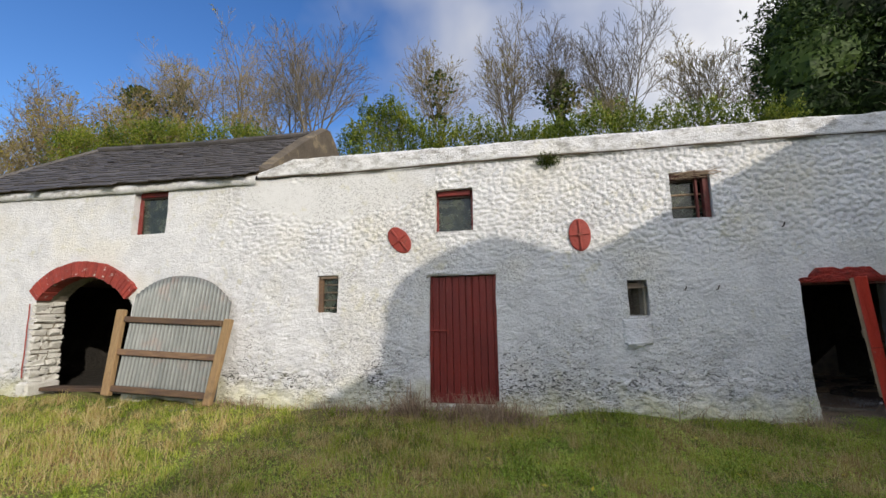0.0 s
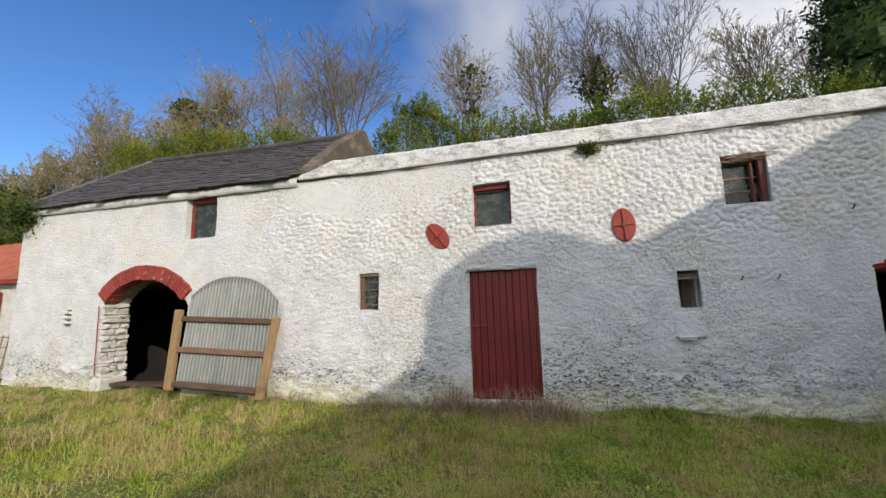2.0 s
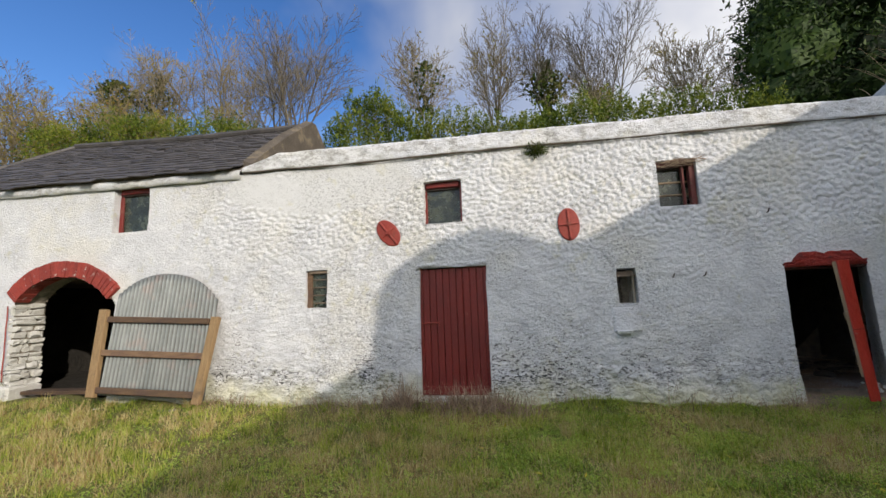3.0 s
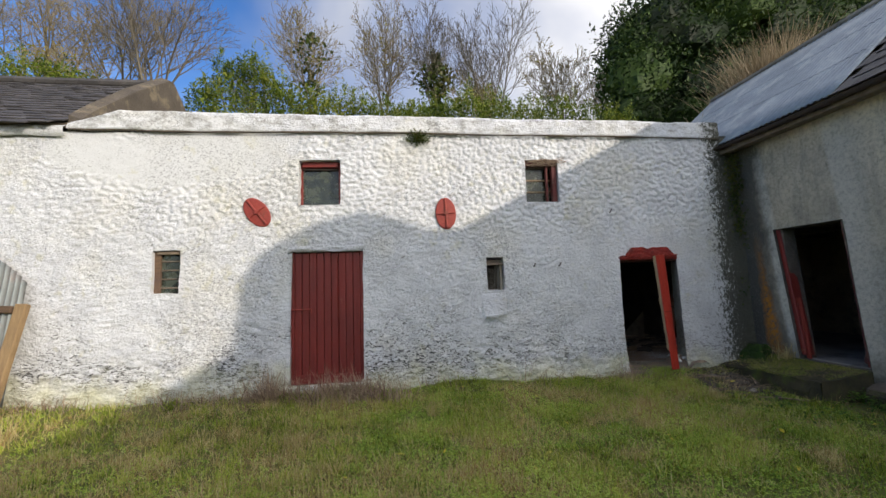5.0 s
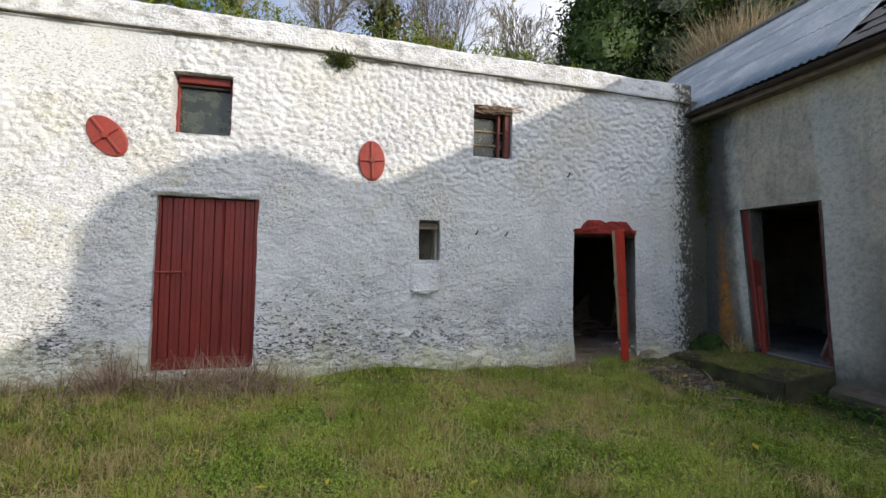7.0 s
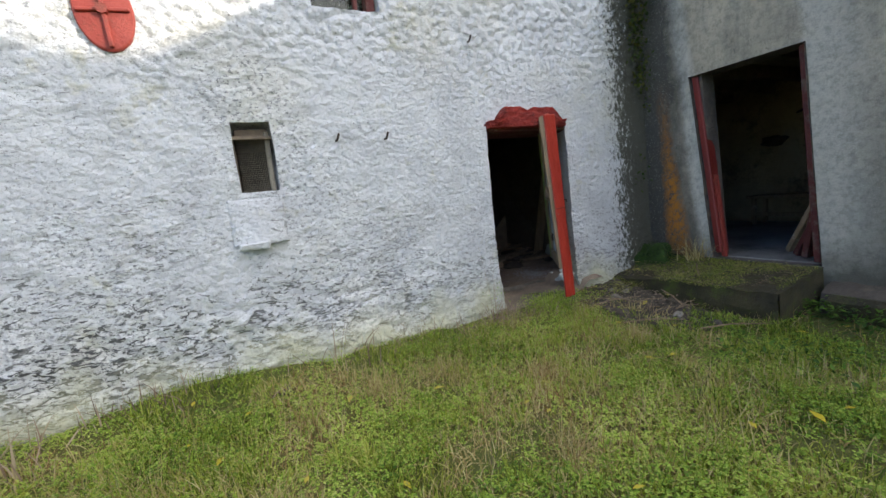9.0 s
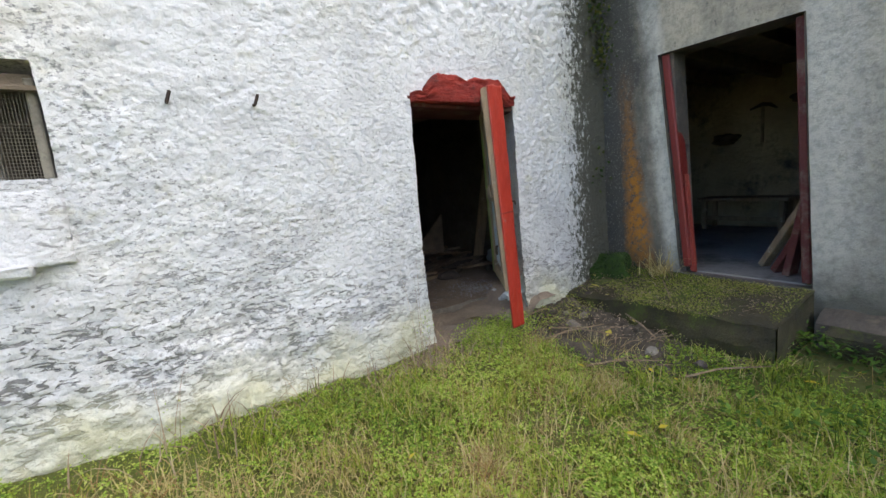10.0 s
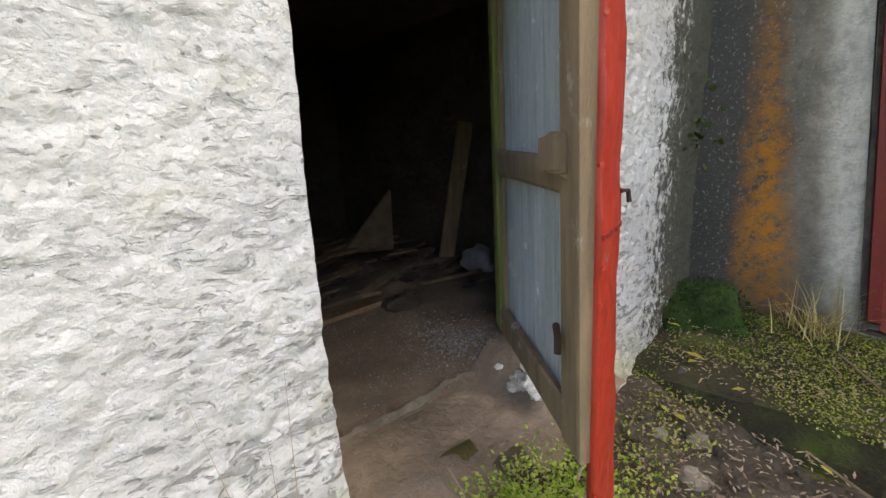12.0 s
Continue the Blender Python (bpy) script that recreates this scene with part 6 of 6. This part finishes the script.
part("shed_roof", Shape().slab(lambda u, v: (-22 + 9.6 * u, 11.1 - 2.0 * v, 3.02 + 1.50 * v), 20, 4, (0, 0, -0.01)), RUST_ROOF, shed)
part("fascia", Shape().box((-22, 7.12, 2.90), (-12.42, 7.17, 3.02), 0.01), RED_IRON, shed)
part("shed_door", Shape().box((-15.6, 7.28, 0.35), (-14.45, 7.345, 2.7), 0.01), RED, shed)
sw = part("shed_window", Shape().box((-13.35, 7.29, 1.75), (-12.75, 7.345, 2.6), 0.01), RED_IRON, shed)
part("pane", Shape().box((-13.28, 7.27, 1.82), (-12.82, 7.288, 2.52), 0.003), IRON, sw)
hurdle = thing("wire_hurdle", (-14, 6.6, 0.3), "grey lattice hurdle leaning by the shed", "hurdle")
for k in range(7):
    x = -14.6 + 0.25 * k
    part("upright", Shape().tube([(x, 6.75, 0.4), (x, 6.9, 1.55)], 0.018, 6), WOOD_PALE, hurdle)
for k in range(5):
    z = 0.5 + 0.25 * k
    part("cross_rail", Shape().tube([(-14.65, 6.76 + 0.12 * k / 4, z), (-13.05, 6.76 + 0.12 * k / 4, z)], 0.016, 6), WOOD_PALE, hurdle)

# ---- hedges, shrubs and trees on the bank ----
def clump(centres, radii, n, size, ratio, droop=0.5, spike=0.0):
    """Leaves in the outer shell of overlapping lumps."""
    centres, radii = np.array(centres, float), np.array(radii, float)
    w = np.cbrt(radii.prod(1)) ** 2
    pick = rng.choice(len(centres), n, p=w / w.sum())
    d = rng.normal(size=(n, 3))
    d /= np.linalg.norm(d, axis=1)[:, None]
    r = rng.uniform(0.55, 1.0, n) ** 0.5
    bump = 1 + 0.35 * vnoise(d[:, 0] * 3 + pick * 7.1, d[:, 2] * 3 + d[:, 1] * 2.2, 77) + spike * np.maximum(0, vnoise(d[:, 0] * 9 + pick * 3.3, d[:, 1] * 9, 78))
    return leaves(centres[pick] + d * radii[pick] * (r * bump)[:, None], size, ratio, droop=droop)


def shoots(x, y, z, n, height, spread, size):
    """Upright leafy shoots, as a laurel hedge throws up."""
    k = rng.integers(0, len(x), n)
    t = rng.uniform(0, 1, n)
    tilt = rng.normal(0, 0.22, (len(x), 2))
    c = np.stack([x[k] + tilt[k, 0] * t * height[k] + rng.normal(0, spread, n), y[k] + tilt[k, 1] * t * height[k] + rng.normal(0, spread, n), z[k] + t * height[k]], -1)
    return leaves(c, size, 0.28, droop=0.9)


def bank_z(x, y):
    return 0.3 + 6.3 * step(y, 11.9, 14.0) + 1.6 * step(y, 14, 20)


def hedge(name, x0, x1, y, z0, tops, n, label, size=0.095):
    h = thing(name, ((x0 + x1) / 2, y, z0), label, "hedge", "laurel hedges on the bank")
    m = int((x1 - x0) / 0.35) + 2
    x = np.linspace(x0, x1, m) + rng.normal(0, 0.1, m)
    top = np.interp(x, np.linspace(x0, x1, len(tops)), tops)
    c = np.stack([x, y + rng.normal(0, 0.3, m), (z0 + top) / 2], -1)
    r = np.stack([np.full(m, 0.55), np.full(m, 0.6), (top - z0) / 2 * 0.92], -1)
    body = clump(c, r, n, size, 0.38, 0.6)
    k = int(m * 14)
    sx = rng.uniform(x0, x1, k)
    sh = rng.uniform(0.25, 0.75, k) * np.interp(sx, np.linspace(x0, x1, len(tops)), np.array(tops) - z0) ** 0.5 * 0.55
    tips = shoots(sx, y + rng.normal(-0.2, 0.3, k), np.interp(sx, np.linspace(x0, x1, len(tops)), tops) - 0.35 + rng.normal(0, 0.12, k), n // 2, sh, 0.035, size)
    part("foliage", joined(body, tips), LAUREL, h)
    stems = Shape()
    for q in range(0, m, 2):
        stems.tube([(x[q], y, bank_z(x[q], y) - 1.0), (x[q] + 0.1, y, (z0 + top[q]) / 2), (x[q] - 0.1, y, top[q] - 0.3)], [0.04, 0.03, 0.01], 5)
    part("stems", stems, BARK, h)


hedge("laurel_hedge", -17.5, -8.2, 12.1, 7.0, (9.0, 8.9, 9.0, 8.6, 8.4), 15000, "bright green laurel hedge behind the slate roof")
hedge("laurel_bush", -4.7, -2.2, 11.3, 5.2, (7.2, 8.0, 8.1, 7.3), 11000, "round sunlit laurel bush behind the parapet")
hedge("laurel_hedge", -2.2, 1.4, 11.3, 5.2, (7.0, 7.35, 7.0, 6.9), 9500, "ragged laurel hedge behind the parapet")
hedge("laurel_hedge", 1.4, 7.4, 11.4, 5.2, (7.25, 7.3, 7.1, 7.1, 6.9), 14000, "ragged laurel hedge behind the parapet")

ever = thing("evergreen_tree", (11.5, 13, 5), "big dark evergreen tree with glossy leaves", "tree")
lobes = [((8.9, 12.6, 9.6), (1.3, 1.1, 1.5)), ((10.4, 12.4, 7.4), (1.8, 1.2, 1.3)), ((8.6, 12.2, 8.4), (1.3, 1.2, 1.5)), ((8.2, 12.0, 7.0), (1.1, 1.0, 1.0)), ((10.2, 12.6, 10.2), (1.9, 1.6, 1.9)), ((11.5, 12.4, 8.0), (2.4, 1.6, 2.0)), ((12.6, 13.0, 11.6), (2.4, 2.0, 2.2)), ((14.6, 12.6, 10.2), (2.4, 2.0, 2.6)), ((16.6, 13.0, 12.0), (2.6, 2.2, 2.6)), ((15.5, 12, 8.0), (2.4, 1.8, 2.0)), ((18.5, 12.5, 9.6), (2.4, 2.0, 2.8))]
part("crown", clump([l[0] for l in lobes], [l[1] for l in lobes], 70000, 0.155, 0.40, 0.3, 0.9), DARKLEAF, ever)
inner = Shape()
for c, r in lobes:
    b = blob(c, 0.78, c[0], r, 9)
    inner.add(b.v, b.f)
part("inner_crown", inner, DARKLEAF, ever)
part("trunk", Shape().tube([(11.5, 13, 4), (11.6, 13, 7), (12.2, 13, 10)], [0.35, 0.28, 0.12], 8), BARK, ever)

plume = thing("dry_grass_clump", (10.1, 9.3, 6), "tall clump of dry pale grass plumes behind the roof", "ornamental grass")
n = 2600
px, py = 10.7 + rng.normal(0, 0.72, n), 9.3 + rng.normal(0, 0.35, n)
part("plume_mass", blades(px, py, rng.uniform(0.6, 1.0, n) * np.maximum(2.5 - 0.45 * (px - 10.7) ** 2, 0.5), 0.026, 0.75, z=np.full(n, 5.85), bend=0.3, segs=4), PLUME, plume)
part("mound", blob((10.5, 9.4, 5.3), 0.9, 44, (1.9, 0.8, 0.9), 10), BANK, plume)


def branch_tree(name, base, height, spread, label, mat, seed, ivy=0, ivy_at=(0, 0), limbs=5, lean=0.0, leaves_n=0, leaf_mat=None, bushy=False):
    """A bare tree: limbs fan upward from a short trunk, with side branches, twigs and twiglets along them."""
    r = random.Random(seed)
    thick, fine, tips = Shape(), Shape(), []
    counts = (11, 6, 5)

    def run(p, d, length, radius, steps, wob, lift):
        line, rad, q, dd = [p.copy()], [radius], p.copy(), d.normalized()
        for k in range(steps):
            dd = (dd + Vector((r.gauss(0, wob), r.gauss(0, wob), r.gauss(0, wob) + lift))).normalized()
            q = q + dd * (length / steps)
            line.append(q.copy())
            rad.append(max(radius * (1 - 0.72 * (k + 1) / steps), 0.0058))
        return line, rad

    def sprout(line, rad, length, level):
        steps, angle = len(line) - 1, r.uniform(0, 6.28)
        for k in range(counts[level]):
            t = 0.22 + 0.76 * (k + r.random()) / counts[level]
            i = min(int(t * steps), steps - 1)
            at, along = line[i].lerp(line[i + 1], t * steps - i), (line[i + 1] - line[i]).normalized()
            angle += 2.4 + r.uniform(-0.5, 0.5)
            side = along.orthogonal().normalized()
            side = side * math.cos(angle) + along.cross(side) * math.sin(angle)
            l = length * (0.62 - 0.30 * t) * r.uniform(0.65, 1.25)
            sub, sr = run(at, along * 0.85 + side * r.uniform(0.45, 0.85) + Vector((0, 0, 0.14)), l, max(rad[i] * 0.6, 0.0075), 4 if level == 0 else 3 if level == 1 else 2, 0.09, 0.04)
            fine.tube(sub, sr, 4 if level == 0 else 3, False)
            if level < 2:
                sprout(sub, sr, l, level + 1)
            else:
                tips.append((sub[0], sub[-1]))

    b = Vector(base)
    up = Vector((lean, 0, 1))
    trunk, tr = run(b, up, height * (0.10 if bushy else 0.22), height * 0.013, 3, 0.03, 0.0)
    thick.tube(trunk, [height * 0.013, height * 0.0115, height * 0.0105, height * 0.010], 7, False)
    for k in range(limbs):
        a = 2 * math.pi * (k + r.uniform(-0.3, 0.3)) / limbs
        out = spread * (r.uniform(0.35, 0.85) if k else 0.1)
        at = trunk[3] if k < 3 else trunk[2]
        line, rad = run(at, up + Vector((math.cos(a) * out, 0.7 * math.sin(a) * out, 0)), height * r.uniform(0.55, 0.78), height * r.uniform(0.0055, 0.0078), 7, 0.07, 0.03)
        thick.tube(line, rad, 5, False)
        sprout(line, rad, height * 0.62, 0)
    top = float(np.percentile([v[2] for v in fine.v], 98.5))
    k = height / (top - b.z)
    for s in (thick, fine):
        s.v = [(b.x + (v[0] - b.x) * (0.5 + 0.5 * k), b.y + (v[1] - b.y) * (0.5 + 0.5 * k), b.z + (v[2] - b.z) * k) for v in s.v]
    t = thing(name, base, label, "tree", "bare trees on the bank")
    part("trunk", thick, BARK, t)
    part("crown", fine, mat, t)
    if ivy:
        z = rng.uniform(*ivy_at, ivy)
        a = rng.uniform(0, 2 * np.pi, ivy)
        rr_ = rng.uniform(0.1, 0.42, ivy) * (1.2 + np.sin(z * 4))
        c = np.stack([b.x + lean * (z - b.z) + rr_ * np.cos(a), b.y + rr_ * np.sin(a), z], -1)
        part("ivy", leaves(c, 0.13, 0.8), IVY, t, "dark ivy wrapped round the trunk")
    if leaves_n:
        pts = np.array([[tuple(Vector(a).lerp(Vector(e), r.random()))] for a, e in (r.choice(tips) for _ in range(leaves_n))]).reshape(-1, 3)
        pts = np.array([b.x, b.y, b.z]) + (pts - np.array([b.x, b.y, b.z])) * np.array([0.5 + 0.5 * k, 0.5 + 0.5 * k, k])
        part("leaves", leaves(pts, 0.10, 0.55), leaf_mat or AUTUMN, t)
    return t


branch_tree("bare_tree", (-8.0, 15.0, 7.2), 6.9, 1.05, "spreading bare grey tree in the autumn hedge", TWIG, 11, limbs=7)
branch_tree("bare_tree", (-12.3, 16.0, 7.4), 7.7, 0.75, "tall bare tree with fine upright twigs", TWIG_OCHRE, 12, limbs=5, leaves_n=160)
branch_tree("bare_tree", (-17.6, 16.0, 7.4), 6.6, 0.7, "pale bare tree standing over the shrubs", TWIG_OCHRE, 28, limbs=5, leaves_n=300)
branch_tree("bare_tree", (-10.3, 17.0, 7.6), 7.2, 0.75, "pale bare tree standing behind the others", TWIG_OCHRE, 26, limbs=5, leaves_n=120)
branch_tree("bare_tree", (-14.8, 15.0, 7.2), 6.9, 0.75, "bare tree with ivy on its trunk", TWIG_OCHRE, 13, 1300, (8.5, 12.6), 6, leaves_n=700)
branch_tree("bare_tree", (-16.0, 14.0, 7.0), 5.0, 0.8, "small ivy-laden tree over the hedge", TWIG_OCHRE, 14, 1500, (10.2, 12.0), 5, leaves_n=500)
branch_tree("bare_tree", (-2.2, 13.5, 6.4), 5.2, 0.5, "narrow bare tree with ivy up its stem", TWIG_OCHRE, 15, 600, (7.4, 10.6), 4, leaves_n=260)
branch_tree("bare_tree", (0.2, 16.0, 7.6), 5.6, 0.6, "pale multi-stemmed bare tree with yellow tips", TWIG_OCHRE, 16, limbs=5, leaves_n=420, bushy=True)
branch_tree("bare_tree", (2.2, 15.0, 7.2), 5.3, 0.6, "bare tree thickly wrapped in ivy", TWIG, 17, 3000, (7.6, 10.9), 4)
branch_tree("bare_tree", (4.7, 17.0, 8.0), 5.7, 0.95, "fine-twigged bare tree with a wide crown", TWIG, 18, limbs=6, bushy=True)
branch_tree("bare_tree", (7.4, 15.5, 7.4), 3.9, 0.9, "dense brown bare thicket tree", TWIG_OCHRE, 19, limbs=5, bushy=True, leaves_n=250)
branch_tree("bare_tree", (9.4, 16.0, 7.6), 3.6, 0.8, "brown bare thicket beside the evergreen", TWIG_OCHRE, 27, limbs=4, bushy=True)
branch_tree("bare_tree", (-21.2, 14.0, 6.6), 6.6, 0.8, "slender tree keeping only a few curled leaves", TWIG, 20, limbs=4, leaves_n=240, leaf_mat=IVY)
branch_tree("autumn_shrub", (-18.2, 13.2, 6.6), 4.2, 0.8, "yellowing autumn shrub over the hedge", TWIG_OCHRE, 21, limbs=6, bushy=True, leaves_n=2200)
branch_tree("autumn_shrub", (-22.5, 13.5, 6.6), 3.6, 0.8, "yellowing autumn shrub past the roof end", TWIG_OCHRE, 22, limbs=6, bushy=True, leaves_n=1600)
branch_tree("bare_tree", (-5.4, 17.5, 7.8), 3.8, 0.7, "far bare tree standing among others on the bank", TWIG, 23, limbs=4, bushy=True)
branch_tree("bare_tree", (-10.4, 14.2, 7.0), 3.6, 0.7, "low ochre thicket by the hedge", TWIG_OCHRE, 24, limbs=5, bushy=True, leaves_n=500)
branch_tree("bare_tree", (3.9, 14.4, 7.0), 2.6, 0.8, "low brown thicket behind the hedge", TWIG_OCHRE, 25, limbs=5, bushy=True, leaves_n=150)

for k, (sx, sy, sh) in enumerate(((-15.6, 13.0, 3.8), (-13.2, 13.2, 3.2), (-19.8, 13.4, 4.2), (-24.0, 13.0, 3.6))):
    branch_tree("autumn_shrub", (sx, sy, 6.6), sh, 0.8, "yellowing autumn shrub over the hedge", TWIG_OCHRE, 40 + k, limbs=6, bushy=True, leaves_n=1700)

far = thing("far_bush", (-26, 13, 3), "dark green and russet bushes behind the shed", "bush")
fl = [((-24.5, 13.5, 6.6), (2.2, 1.6, 1.9)), ((-28, 14, 7.0), (2.8, 2, 2.6)), ((-31, 15, 7.4), (3, 2, 3.0)), ((-22.3, 13, 5.4), (1.6, 1.4, 1.4)), ((-19.0, 12.4, 5.4), (2.0, 1.2, 1.4))]
part("foliage", clump([l[0] for l in fl], [l[1] for l in fl], 9000, 0.2, 0.5, 0.2), IVY, far)
s = Shape()
for c, r in fl:
    b = blob(c, 0.7, c[0], r, 6)
    s.add(b.v, b.f)
part("inner_crown", s, IVY, far)
part("stems", Shape().tube([(-25, 13.5, 0.5), (-25, 13.5, 6)], [0.2, 0.1], 6), BARK, far)

# ---- single slates, the nearest courses ----
for job in single_slates:
    part("slate", Shape().add(job[1], BOXF), SLATE, roof)
for q in gslates:
    part("slate", Shape().add(q, BOXF), SLATE, groof)
